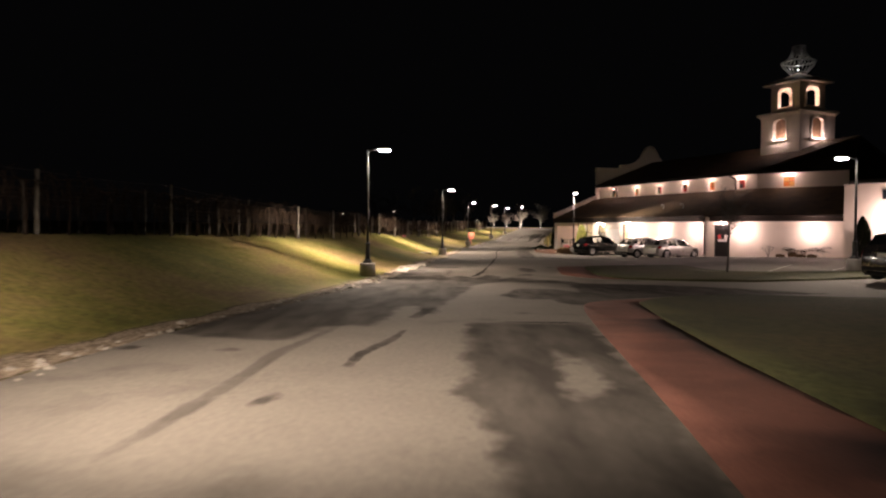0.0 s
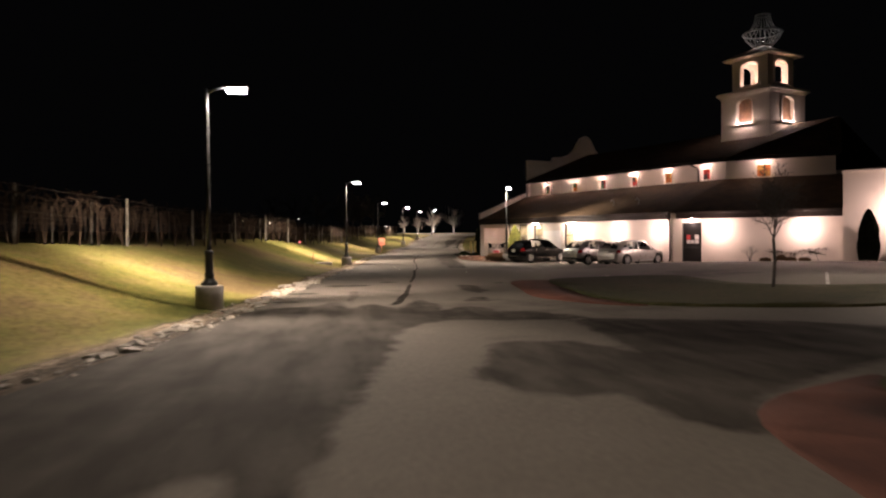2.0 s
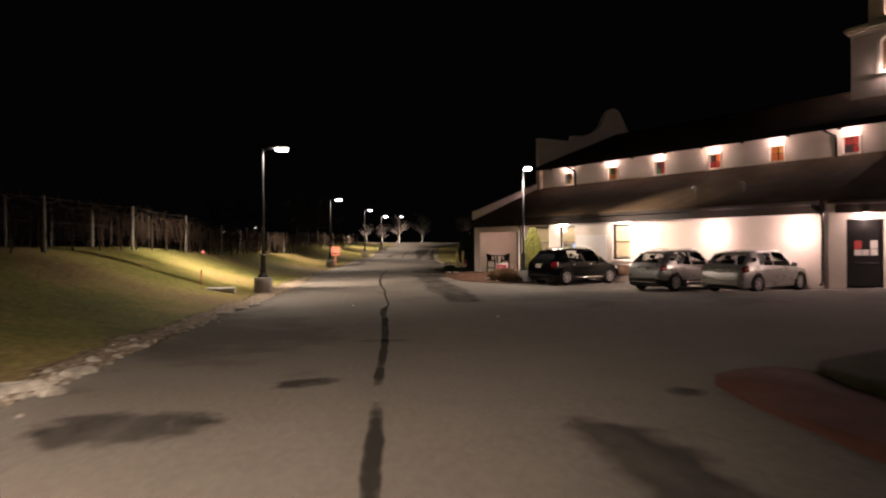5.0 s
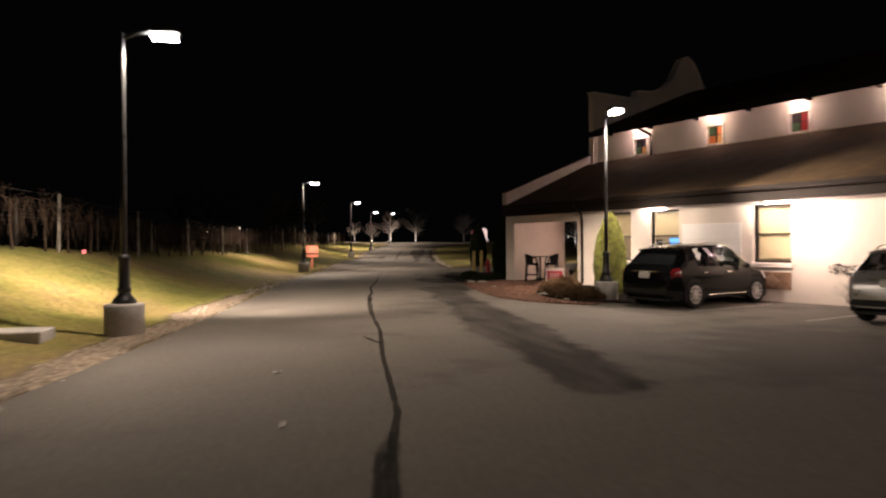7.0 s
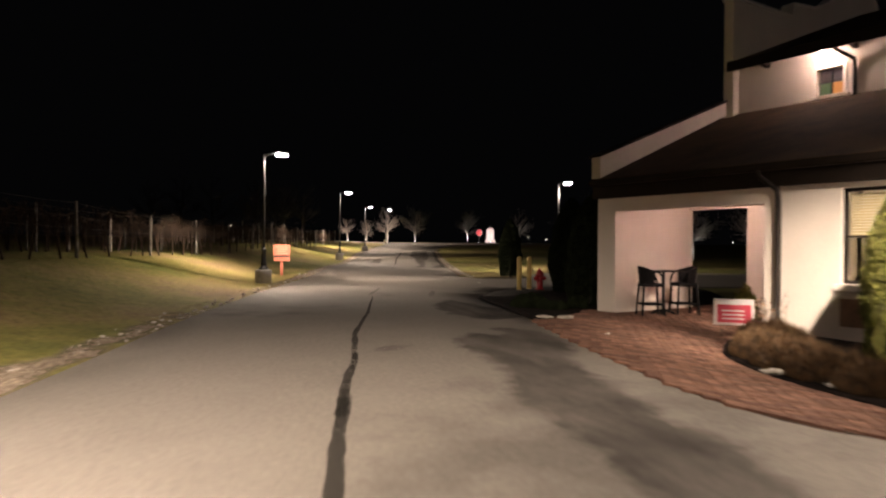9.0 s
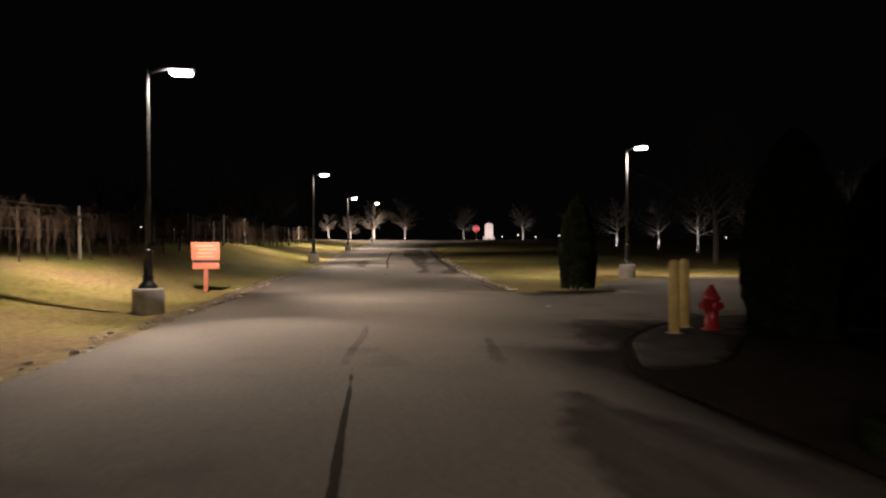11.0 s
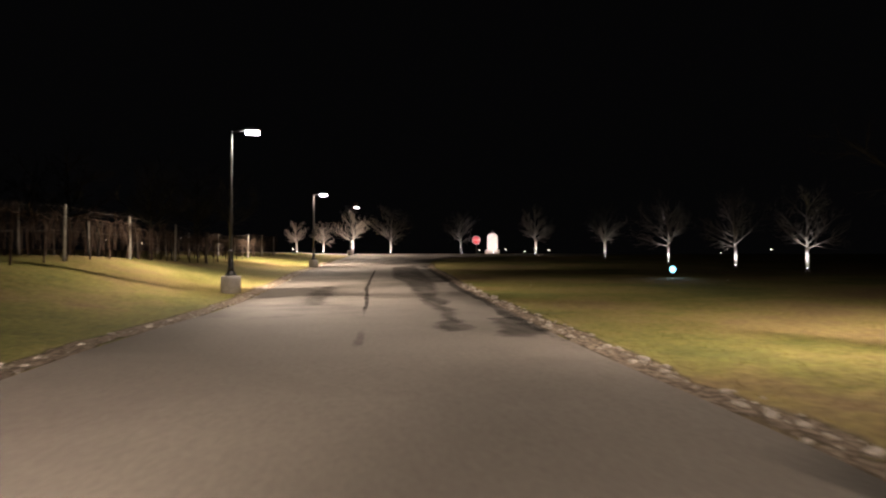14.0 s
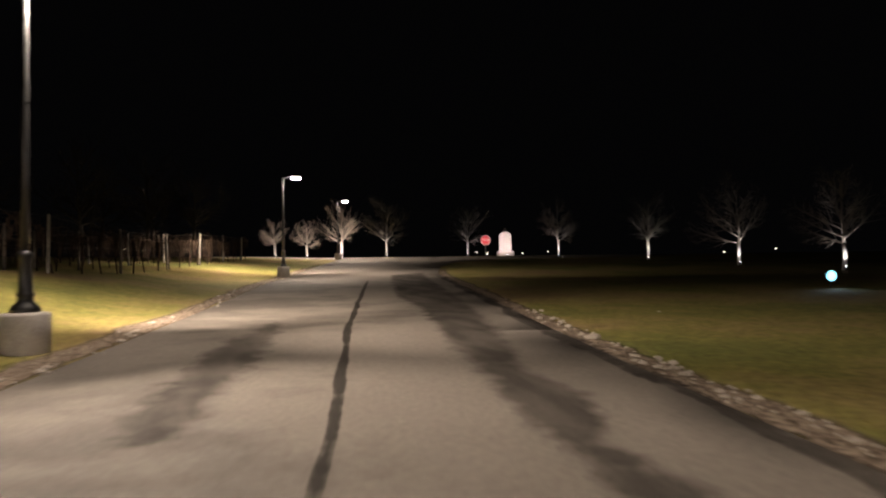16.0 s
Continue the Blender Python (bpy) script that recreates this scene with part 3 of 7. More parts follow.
def sconce(m, s, z, energy):
    """A half round wall lamp with a bright lens."""
    e = thing("wall_sconce", 0, 0, 0, "half round white wall lamp, brightly lit", "lamp", "wall sconces")
    e.matrix_basis = m @ Matrix.Translation((s, 0, z))
    bm = bmesh.new()
    box(bm, -0.08, 0.08, -0.03, -0.002, -0.12, 0.12, e.matrix_basis, 0.01)
    part("back_plate", bm, M_TRIM, e)
    bm = bmesh.new()
    lathe(bm, [(0.05, -0.11), (0.1, -0.08), (0.12, 0.0), (0.1, 0.08), (0.05, 0.11)], 16)
    bm.transform(e.matrix_basis @ Matrix.Translation((0, -0.06, 0)) @ Matrix.Diagonal((1, 0.6, 1, 1)))
    part("lens", bm, M_WALLLAMP, e)
    lamp_light("sconce_light", "POINT", energy * 2.2, (1.0, 0.7, 0.645), Matrix.Translation(e.matrix_basis @ Vector((0, -0.75, 0.0))), 0.08)


for s in (13.25, 17.3, 20.9):
    sconce(FA, s, 0.85, 44)
for s in (2.65, 7.2):
    sconce(FB, s, 0.85, 50)
# no lamp is seen on this block: added sconce brightens its wall
sconce(FB @ Matrix.Translation((0, -0.35, 0)), 11.9, 1.7, 130)
wall_light(FB, 1.1, 0, EAVE - 0.02, 40, 0.2)


def strip_lamp(m, s0, s1, z):
    """A short tube lamp over a window."""
    e = thing("tube_lamp", 0, 0, 0, "short white tube lamp over a window, lit", "lamp", "tube lamps")
    e.matrix_basis = m @ Matrix.Translation((s0, 0, z))
    bm = bmesh.new()
    box(bm, 0, s1 - s0, -0.1, -0.02, 0.02, 0.07, e.matrix_basis, 0.01)
    part("housing", bm, M_TRIM, e)
    bm = bmesh.new()
    tube(bm, [e.matrix_basis @ Vector((0.02, -0.06, 0.0)), e.matrix_basis @ Vector((s1 - s0 - 0.02, -0.06, 0.0))], 0.022, 8)
    part("tube", bm, M_WALLLAMP, e)
    for k in (0.1, 0.9):
        lamp_light("tube_light", "POINT", 12.0, (1.0, 0.86, 0.78), Matrix.Translation(e.matrix_basis @ Vector(((s1 - s0) * k - 0.15, -0.3, -0.12))), 0.08)


strip_lamp(FA, 7.7, 8.5, 1.41)
strip_lamp(FA, 11.95, 12.75, 1.41)

pl = thing("porch_lamp", 0, 0, 0, "round white ceiling lamp inside the porch, lit", "lamp")
pl.matrix_basis = FA @ Matrix.Translation((2.6, 1.3, EAVE + 0.02))
bm = bmesh.new()
lathe(bm, [(0.1, -0.03), (0.14, 0.0), (0.14, 0.06)], 16)
bm.transform(pl.matrix_basis)
part("housing", bm, M_TRIM, pl)
bm = bmesh.new()
lathe(bm, [(0.02, -0.06), (0.07, -0.05), (0.1, -0.031)], 16)
bm.transform(pl.matrix_basis)
part("lens", bm, M_WALLLAMP, pl)
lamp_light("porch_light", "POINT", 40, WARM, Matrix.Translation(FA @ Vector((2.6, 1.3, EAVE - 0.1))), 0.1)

# lower windows with blinds, and a brick panel below each
M_BLIND = material("cream_blind", (0.56, 0.45, 0.27), 0.7, scale=2, vary=0.08, detail_scale=30)
M_BRICKPANEL = material("brown_panel", (0.30, 0.17, 0.10), 0.85, scale=3, vary=0.2, detail_scale=30, bump=0.5)
M_DIAMOND = material("pale_terracotta_tile", (0.42, 0.27, 0.18), 0.8, scale=4, vary=0.15, detail_scale=40, bump=0.3)
M_CLEAR = clear_glass("window_glass")
for a, b in LOW_WINDOWS:
    w = new("window")
    w.parent = building
    w["label"] = "tall dark framed window with cream blind, lit inside"
    w.matrix_basis = building.matrix_basis.inverted() @ FA @ Matrix.Translation((a, 0, -0.3))
    base = building.matrix_basis @ w.matrix_basis
    wd, h = b - a, 1.68
    bm = bmesh.new()
    for q in ((0, 0.06, 0, h), (wd - 0.06, wd, 0, h), (0.06, wd - 0.06, 0, 0.06), (0.06, wd - 0.06, h - 0.06, h), (0.06, wd - 0.06, h * 0.48, h * 0.48 + 0.04)):
        box(bm, q[0], q[1], 0.1, 0.17, q[2], q[3], base)
    part("window_frame", bm, M_DARKWOOD, w)
    bm = bmesh.new()
    box(bm, 0.06, wd - 0.06, 0.135, 0.142, 0.06, h - 0.06, base)
    g = part("pane", bm, M_CLEAR, w)
    g.visible_shadow = False
    bm = bmesh.new()
    z = h - 0.1
    low = h * 0.10 if a > 11 else h * 0.52
    while z > low:
        box(bm, 0.08, wd - 0.08, 0.19, 0.215, z - 0.04, z, base)
        z -= 0.05
    part("blind", bm, M_BLIND, w)
    bm = bmesh.new()
    box(bm, -0.08, wd + 0.08, -0.06, 0.1, -0.14, -0.003, base, 0.01)
    part("sill", bm, M_TRIM, w)
    bm = bmesh.new()
    box(bm, 0.0, wd, -0.02, 0.05, -0.75, -0.26, base)
    part("brick_panel", bm, M_BRICKPANEL, w)
    bm = bmesh.new()
    prism(bm, [(wd / 2 - 0.26, -0.5), (wd / 2, -0.3), (wd / 2 + 0.26, -0.5), (wd / 2, -0.7)], base @ frame_of((0, -0.03, 0), (1, 0, 0), (0, 1, 0)), 0.009)
    part("diamond_tile", bm, M_DIAMOND, w, "paler diamond tile set in the panel")
# white panel on the wall between two windows, under a plain lintel
M_WHITEPANEL = material("white_panel_paint", (0.84, 0.8, 0.76), 0.6, scale=2, vary=0.03, detail_scale=60, bump=0.05)
rd = new("roller_door")
rd.parent = building
rd["label"] = "wide white panel of four boards on the wall"
rd.matrix_basis = building.matrix_basis.inverted() @ FA @ Matrix.Translation((9.06, 0, -1.2))
base = building.matrix_basis @ rd.matrix_basis
for k in range(4):
    bm = bmesh.new()
    box(bm, 0.02, 2.13, -0.028, -0.003, 0.03 + 0.515 * k, 0.535 + 0.515 * k, base, 0.006)
    part("panel_board", bm, M_WHITEPANEL, rd)
# a plain lit room behind the windows
bm = bmesh.new()
box(bm, 4.7, 14.0, 3.0, 3.1, -1.3, EAVE + 0.1, FA)
box(bm, 4.7, 14.0, 0.3, 3.0, EAVE + 0.12, EAVE + 0.16, FA)
box(bm, 4.7, 14.0, 0.3, 3.0, -1.3, -1.25, FA)
box(bm, 13.9, 14.0, 0.3, 3.0, -1.25, EAVE + 0.1, FA)
part("room_wall", bm, M_TRIM, building)
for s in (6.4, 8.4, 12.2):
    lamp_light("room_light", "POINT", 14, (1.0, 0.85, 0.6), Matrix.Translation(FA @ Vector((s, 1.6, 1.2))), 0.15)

# black service door with papers on it
door = new("door")
door.parent = building
door["label"] = "black steel door with papers taped to it, closed"
door.matrix_basis = building.matrix_basis.inverted() @ FB @ Matrix.Translation((0.55, 0, -1.12))
base = building.matrix_basis @ door.matrix_basis
M_DOOR = material("black_door_paint", (0.014, 0.012, 0.012), 0.4, scale=4, vary=0.1, detail_scale=60, bump=0.05)
bm = bmesh.new()
box(bm, 0.06, 1.05, 0.08, 0.13, 0.02, 2.3, base, 0.004)
part("leaf", bm, M_DOOR, door)
bm = bmesh.new()
for q in ((0, 0.06, 0, 2.37), (1.05, 1.11, 0, 2.37), (0.06, 1.05, 2.3, 2.37)):
    box(bm, q[0], q[1], 0.03, 0.15, q[2], q[3], base)
part("door_frame", bm, M_BLACKMETAL, door)
bm = bmesh.new()
box(bm, 0.14, 0.97, 0.055, 0.079, 0.78, 0.86, base, 0.01)
part("push_bar", bm, M_BLACKMETAL, door)
M_PAPER = material("white_paper", (0.7, 0.66, 0.62), 0.8, vary=0.03, bump=0)
M_PAPER_RED = material("red_paper", (0.5, 0.06, 0.06), 0.8, vary=0.03, bump=0)
for a, b, z0, z1, mt in ((0.24, 0.46, 1.32, 1.62, M_PAPER_RED), (0.24, 0.46, 1.1, 1.3, M_PAPER), (0.48, 0.68, 1.1, 1.3, M_PAPER), (0.72, 0.94, 1.34, 1.62, M_PAPER), (0.72, 0.94, 1.1, 1.32, M_PAPER)):
    bm = bmesh.new()
    box(bm, a, b, 0.072, 0.0795, z0, z1, base)
    part("notice", bm, mt, door)


def downpipe(m, s, d, z_top, z_bot, reach):
    bm = bmesh.new()
    tube(bm, [m @ Vector(q) for q in ((s, d - reach, z_top), (s, d - reach, z_top - 0.12), (s + 0.3, d - 0.12, z_top - 0.38), (s + 0.3, d - 0.07, z_top - 0.6), (s + 0.3, d - 0.07, z_bot), (s + 0.3, d - 0.2, z_bot - 0.08))], 0.05, 8)
    return part("downpipe", bm, M_DARKWOOD, building, "dark brown metal downpipe", True)


downpipe(FA, 4.35, 0, EAVE + 0.3, -1.15, 0.24)
downpipe(FA, 21.45, 0, EAVE + 0.3, -1.0, 0.24)
downpipe(FA, 3.15, OFF_A, EV - 0.1, 3.95, 0.5)
downpipe(FA, 19.1, OFF_A, EV - 0.1, 3.95, 0.5)

# ---- tower ----
TC = Vector((30.74, 64.25, 0))
FT = frame_of(TC, NA, -UA)
tower = thing("bell_tower", TC.x, TC.y, 5.5, "square stucco bell tower with lit arched openings", "tower")


def arch_outline(hw, z0, spring, n=10):
    pts = [(-hw, z0), (-hw, spring)]
    rise = hw * 0.55
    pts += [(-hw * math.cos(math.pi * k / n), spring + rise * math.sin(math.pi * k / n)) for k in range(1, n)]
    return pts + [(hw, spring), (hw, z0)]


def tower_stage(hw, z0, z1, arch, thick, through_wall):
    """Four walls round a square, each with an arched opening."""
    a_hw, a_z0, a_spring = arch
    for k in range(4):
        m = FT @ pose(0, 0, 0, 0, 0, 90 * k) @ frame_of((0, -hw, 0), (1, 0, 0), (0, 1, 0))
        ao = arch_outline(a_hw, a_z0, a_spring)
        bm = bmesh.new()
        # wall in three pieces: left pier, right pier and the span over and under the arch
        prism(bm, [(-hw, z0), (-hw, z1), (-a_hw, z1), (-a_hw, z0)], m, thick)
        prism(bm, [(a_hw, z0), (a_hw, z1), (hw - thick, z1), (hw - thick, z0)], m, thick)
        prism(bm, [(-a_hw, z0), (-a_hw, a_z0), (a_hw, a_z0), (a_hw, z0)], m, thick)
        top = ao[1:-1]
        for p, q in zip(top, top[1:]):
            prism(bm, [p, (p[0], z1), (q[0], z1), q], m, thick)
        part("tower_wall", bm, M_STUCCO, tower)
        bm = bmesh.new()
        big = arch_outline(a_hw + 0.14, a_z0, a_spring)
        for i in range(len(ao) - 1):
            prism(bm, [ao[i], big[i], big[i + 1], ao[i + 1]], m @ Matrix.Translation((0, -0.06, 0)), 0.057)
        part("arch_trim", bm, M_TRIM, tower)
        bm = bmesh.new()
        box(bm, -a_hw - 0.2, a_hw + 0.2, -0.14, 0.1, a_z0 - 0.12, a_z0 - 0.003, m)
        part("sill", bm, M_TRIM, tower)
        if not through_wall:
            bm = bmesh.new()
            prism(bm, ao, m @ Matrix.Translation((0, thick * 0.75, 0)), 0.05)
            part("niche_panel", bm, M_BRICKPANEL, tower, "rust brown panel in the arched niche")


tower_stage(1.95, 5.5, 10.35, (0.62, 8.32, 9.65), 0.3, False)
tower_stage(1.42, 10.6, 12.95, (0.7, 11.0, 12.25), 0.28, True)
bm = bmesh.new()
for hw, z0, z1 in ((2.0, 10.2, 10.3), (2.1, 10.3, 10.42), (2.2, 10.42, 10.55), (2.12, 10.55, 10.62)):
    box(bm, -hw, hw, -hw, hw, z0, z1, FT)
part("cornice", bm, M_TRIM, tower)
bm = bmesh.new()
box(bm, -1.9, 1.9, -1.9, 1.9, 12.93, 13.02, FT)
part("eave_slab", bm, M_TRIM, tower)
bm = bmesh.new()
b0 = [bm.verts.new(FT @ Vector(q)) for q in ((-1.93, -1.93, 13.024), (1.93, -1.93, 13.024), (1.93, 1.93, 13.024), (-1.93, 1.93, 13.024))]
t0 = bm.verts.new(FT @ Vector((0, 0, 14.0)))
for i in range(4):
    bm.faces.new((b0[i], b0[(i + 1) % 4], t0))
bm.faces.new(b0[::-1])
part("tower_roof", bm, M_ROOF, tower)
M_STEEL = material("pale_steel", (0.42, 0.41, 0.4), 0.35, metal=0.9, vary=0.1)
crown = thing("crown_finial", TC.x, TC.y, 13.5, "open steel crown of bent ribs on the tower roof", "finial")
for k in range(22):
    a = 2 * math.pi * k / 22
    bm = bmesh.new()
    prof = [(0.62, 13.9), (0.86, 14.12), (1.14, 14.45), (1.32, 14.82), (1.12, 14.9), (0.82, 15.15), (0.6, 15.55), (0.47, 16.1)]
    tube(bm, [TC + Vector((r * math.cos(a), r * math.sin(a), z)) for r, z in prof], 0.024, 5)
    part("rib", bm, M_STEEL, crown, smooth=True)
for r, z in ((0.64, 13.9), (1.32, 14.82), (0.48, 16.1)):
    bm = bmesh.new()
    tube(bm, [TC + Vector((r * math.cos(2 * math.pi * k / 24), r * math.sin(2 * math.pi * k / 24), z)) for k in range(25)], 0.045, 5, False)
    part("ring", bm, M_STEEL, crown, smooth=True)
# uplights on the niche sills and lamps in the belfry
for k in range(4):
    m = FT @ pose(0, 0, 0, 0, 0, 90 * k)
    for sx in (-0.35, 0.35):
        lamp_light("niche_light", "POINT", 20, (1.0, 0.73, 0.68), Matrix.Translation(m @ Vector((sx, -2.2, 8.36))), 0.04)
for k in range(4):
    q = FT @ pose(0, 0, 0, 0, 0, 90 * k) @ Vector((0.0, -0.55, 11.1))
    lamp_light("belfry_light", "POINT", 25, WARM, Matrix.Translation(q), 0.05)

# no fixture is seen here: lamp and light added to brighten the ribs
cl = thing("crown_lamp", TC.x, TC.y, 14.0, "small round lamp added inside the steel crown, itself unseen", "lamp")
bm = bmesh.new()
lathe(bm, [(0.05, -0.1), (0.05, 0.1), (0.1, 0.14), (0.1, 0.2)], 12, (TC.x, TC.y, 14.0))
part("housing", bm, M_BLACKMETAL, cl)
bm = bmesh.new()
lathe(bm, [(0.09, 0.201), (0.05, 0.23), (0.01, 0.24)], 12, (TC.x, TC.y, 14.0))
part("lens", bm, M_TREELAMP, cl)
lamp_light("crown_fill_light", "POINT", 48, (1.0, 0.93, 0.9), Matrix.Translation(TC + Vector((0, 0, 14.35))), 0.05)

# ---- street lamps ----
def street_lamp():
    e = thing("street_lamp", 0, 0, 0, "tall dark street lamp with lit flat head on a concrete base", "street lamp", "street lamps")
    bm = bmesh.new()
    lathe(bm, [(0.33, -0.4), (0.33, 0.52), (0.31, 0.56), (0.27, 0.565)], 24)
    part("base", bm, M_CONCRETE, e, "round grey concrete base", True)
    bm = bmesh.new()
    lathe(bm, [(0.2, 0.567), (0.2, 0.61), (0.165, 0.66), (0.12, 0.71), (0.105, 0.78), (0.12, 0.8), (0.12, 0.83), (0.098, 0.86), (0.092, 1.3), (0.11, 1.33), (0.11, 1.38), (0.07, 1.42)], 20)
    part("collar", bm, M_BLACKMETAL, e, smooth=True)
    bm = bmesh.new()
    lathe(bm, [(0.056, 1.41), (0.055, 2.5), (0.051, 4.0), (0.047, 5.28), (0.04, 5.3)], 14)
    part("pole", bm, M_POLE, e, smooth=True)
    bm = bmesh.new()
    tube(bm, [(0.0, 0, 5.2), (0.2, 0, 5.3), (0.45, 0, 5.36)], 0.035, 8)
    part("arm", bm, M_POLE, e, smooth=True)
    bm = bmesh.new()
    prism(bm, [(0.42, 5.34), (0.44, 5.41), (0.66, 5.44), (0.96, 5.41), (0.98, 5.36), (0.96, 5.33), (0.44, 5.32)], frame_of((0, -0.17, 0), (1, 0, 0), (0, 1, 0)), 0.34)
    h = part("head", bm, M_POLE, e)
    bm = bmesh.new()
    box(bm, 0.47, 0.93, -0.14, 0.14, 5.23, 5.318, None, 0.03)
    part("lens", bm, M_LAMP, e, "bright white panel")
    return e


LED = (1.0, 0.815, 0.66)
# last lamp is out of view, added by the row's spacing to brighten the start
LAMPS = [(-2.39, 35.55, 0), (1.1, 63.05, 2), (4.63, 92.3, 4), (9.74, 120.15, 6), (14.66, 146.6, 8), (20.7, 171.8, 10), (13.02, 68.93, -91), (21.5, 102.25, -66), (18.75, 36.3, 185), (-5.4, 8.5, 0)]
first = street_lamp()
for i, (x, y, rz) in enumerate(LAMPS):
    z = ground_z(x, y) + (0.0 if i not in (6, 8) else 0.02)
    m = pose(x, y, z, 0, 0, rz) @ Matrix.Diagonal((1, 1, {3: 1.04, 6: 1.028, 8: 0.92}.get(i, 1.0), 1))
    k = {0: 0.88, 6: 0.45, 7: 0.5, 8: 0.2, 9: 0.45}.get(i, 1.0)
    if i == 0:
        first.matrix_basis = m
    else:
        copy_thing(first, m)
    lamp_light("street_light", "SPOT", {0: 600}.get(i, 850) * k, LED, m @ pose(0.7, 0, 5.2), 0.06 if i != 7 else 0.14, 165, 0.6)
    # the lens throws most of its light forward along the road, less across and back
    # the out-of-view lamp's right lobe is raised to fill the near road
    beams = ({0: (-22, 56, 64, 8000), 1: (-22, 55, 67, 9000), 9: (-36, 57, 66, 18000)}.get(i, (-22, 53, 70, 10000)), (26, 54, 72, 7600), (30, 63, 48, 13000), (154, 48, 66, 2700), (202, 42, 62, 1900), (90, 46, 74, 2300), (270, 48, 76, 1500))
    if i == 7:
        beams = ((66, 57, 72, 11000), (110, 55, 66, 8000), (10, 54, 76, 7000), (-24, 48, 70, 4500), (138, 46, 60, 3600), (250, 46, 60, 1200))
    if i == 6:
        beams = ((49, 46, 60, 2200), (84, 44, 54, 11000), (225, 48, 70, 3300), (273, 46, 70, 2000), (161, 48, 80, 3300), (341, 66, 48, 11000))
    if i in (2, 3):
        beams = ((-18, 67, 48, 9000) if i == 2 else beams[0], (26, 54, 72, 4600 if i == 2 else 3400), (30, 63, 48, 7500 if i == 2 else 5500)) + beams[3:]
    if i == 2:
        beams = beams[:3] + ((-55, 58, 60, 4500), (154, 50, 62, 2700), (202, 48, 62, 2600), (90, 46, 74, 1400), (270, 60, 78, 2500))
    elif i == 0:
        beams = beams[:3] + ((154, 48, 66, 1800), (196, 52, 66, 4300), (90, 46, 74, 1400), (270, 48, 76, 1800))
    elif i < 4:
        beams = beams[:3] + ((154, 48, 66, 1300), (200, 54, 62, 5000) if i == 3 else (202, 42, 62, 1000), (90, 46, 74, 1400), (270, 58, 76, 3600 if i == 3 else 1500))
    if i in (4, 5):
        beams = beams[:6] + ((270, 58, 76, 3600),)
    for az, tilt, cone, e in beams:
        lamp_light("street_light", "SPOT", e * k, LED, m @ pose(0.7, 0, 5.2, 0, 0, az) @ pose(0, 0, 0, tilt, 0, 0), 0.06 if i != 7 else 0.14, cone, 1.0)

# ---- road details: verges, sealed cracks, stains, lines ----
M_GRAVEL = patchy("gravel_verge", (0.24, 0.19, 0.145), 0.95, (0.05, 0.036, 0.024), 0.6, 0.95, 1.0)
M_TAR = patchy("sealed_tar", (0.016, 0.014, 0.012), 0.95, None, 0.66, 0.94, 0.66)
M_ROADDARK = patchy("dark_asphalt_film", (0.036, 0.031, 0.028), low=0.66, high=0.98, most=0.66, fray=1.15, grain=3.2, mottle=0.45)
M_NEWER = patchy("newer_asphalt", (0.036, 0.031, 0.028), low=0.68, high=0.9, most=0.6, fray=0.75, grain=2.2, mottle=0.45)
M_WORN = patchy("worn_newer_asphalt", (0.036, 0.031, 0.028), low=0.66, high=0.88, most=0.55, fray=0.9, grain=2.0, mottle=0.5)
M_LINE = material("worn_white_line", (0.5, 0.48, 0.45), 0.8, scale=3, vary=0.25, detail_scale=30, bump=0.2)


def along(points, step=0.35):
    out = []
    for p, q in zip(points, points[1:]):
        p, q = Vector(p), Vector(q)
        n = max(1, int((q - p).length / step))
        out += [p.lerp(q, i / n) for i in range(n)]
    return out + [Vector(points[-1])]


def strip(name, points, w0, w1, mat, dz, label, category, seed=0, ragged=0.35, kind="structure"):
    """A flat ribbon on the land with ragged edges; width runs from w0 to w1, tapered at both ends."""
    pts = along(points)
    bm = bmesh.new()
    cover = bm.verts.layers.float.new("cover")
    rows = []
    n = len(pts)
    for i, p in enumerate(pts):
        d = (pts[min(i + 1, n - 1)] - pts[max(i - 1, 0)]).normalized()
        side = Vector((-d.y, d.x))
        k = i / max(1, n - 1)
        w = (w0 + (w1 - w0) * k) * 0.5 * min(1.0, 0.4 + 9 * min(k, 1 - k))
        row = []
        for sgn in (-1, 1):
            ww = w * (1 + ragged * 2 * noise.noise(Vector((i * 0.22, sgn * 7.3 + seed, seed * 1.7))))
            row.append(p + side * ww * sgn + side * 0.25 * w * noise.noise(Vector((i * 0.2, seed * 3.1, 0))))
        rim = min(1.0, 6 * min(k, 1 - k))
        vs = []
        for f, c in ((0, 0.0), (0.22, 0.45), (0.5, 0.6), (0.78, 0.45), (1, 0.0)):
            q = row[0].lerp(row[1], f)
            v = bm.verts.new((q.x, q.y, ground_z(q.x, q.y) + dz))
            v[cover] = c * rim
            vs.append(v)
        rows.append(vs)
    for a, b in zip(rows, rows[1:]):
        for j in range(4):
            bm.faces.new((a[j], a[j + 1], b[j + 1], b[j]))
    bmesh.ops.recalc_face_normals(bm, faces=bm.faces[:])
    if sum(f.normal.z for f in bm.faces) < 0:
        bmesh.ops.reverse_faces(bm, faces=bm.faces[:])
    return tagged(new(name, finish(bm, name, mat)), label, category, kind=kind)


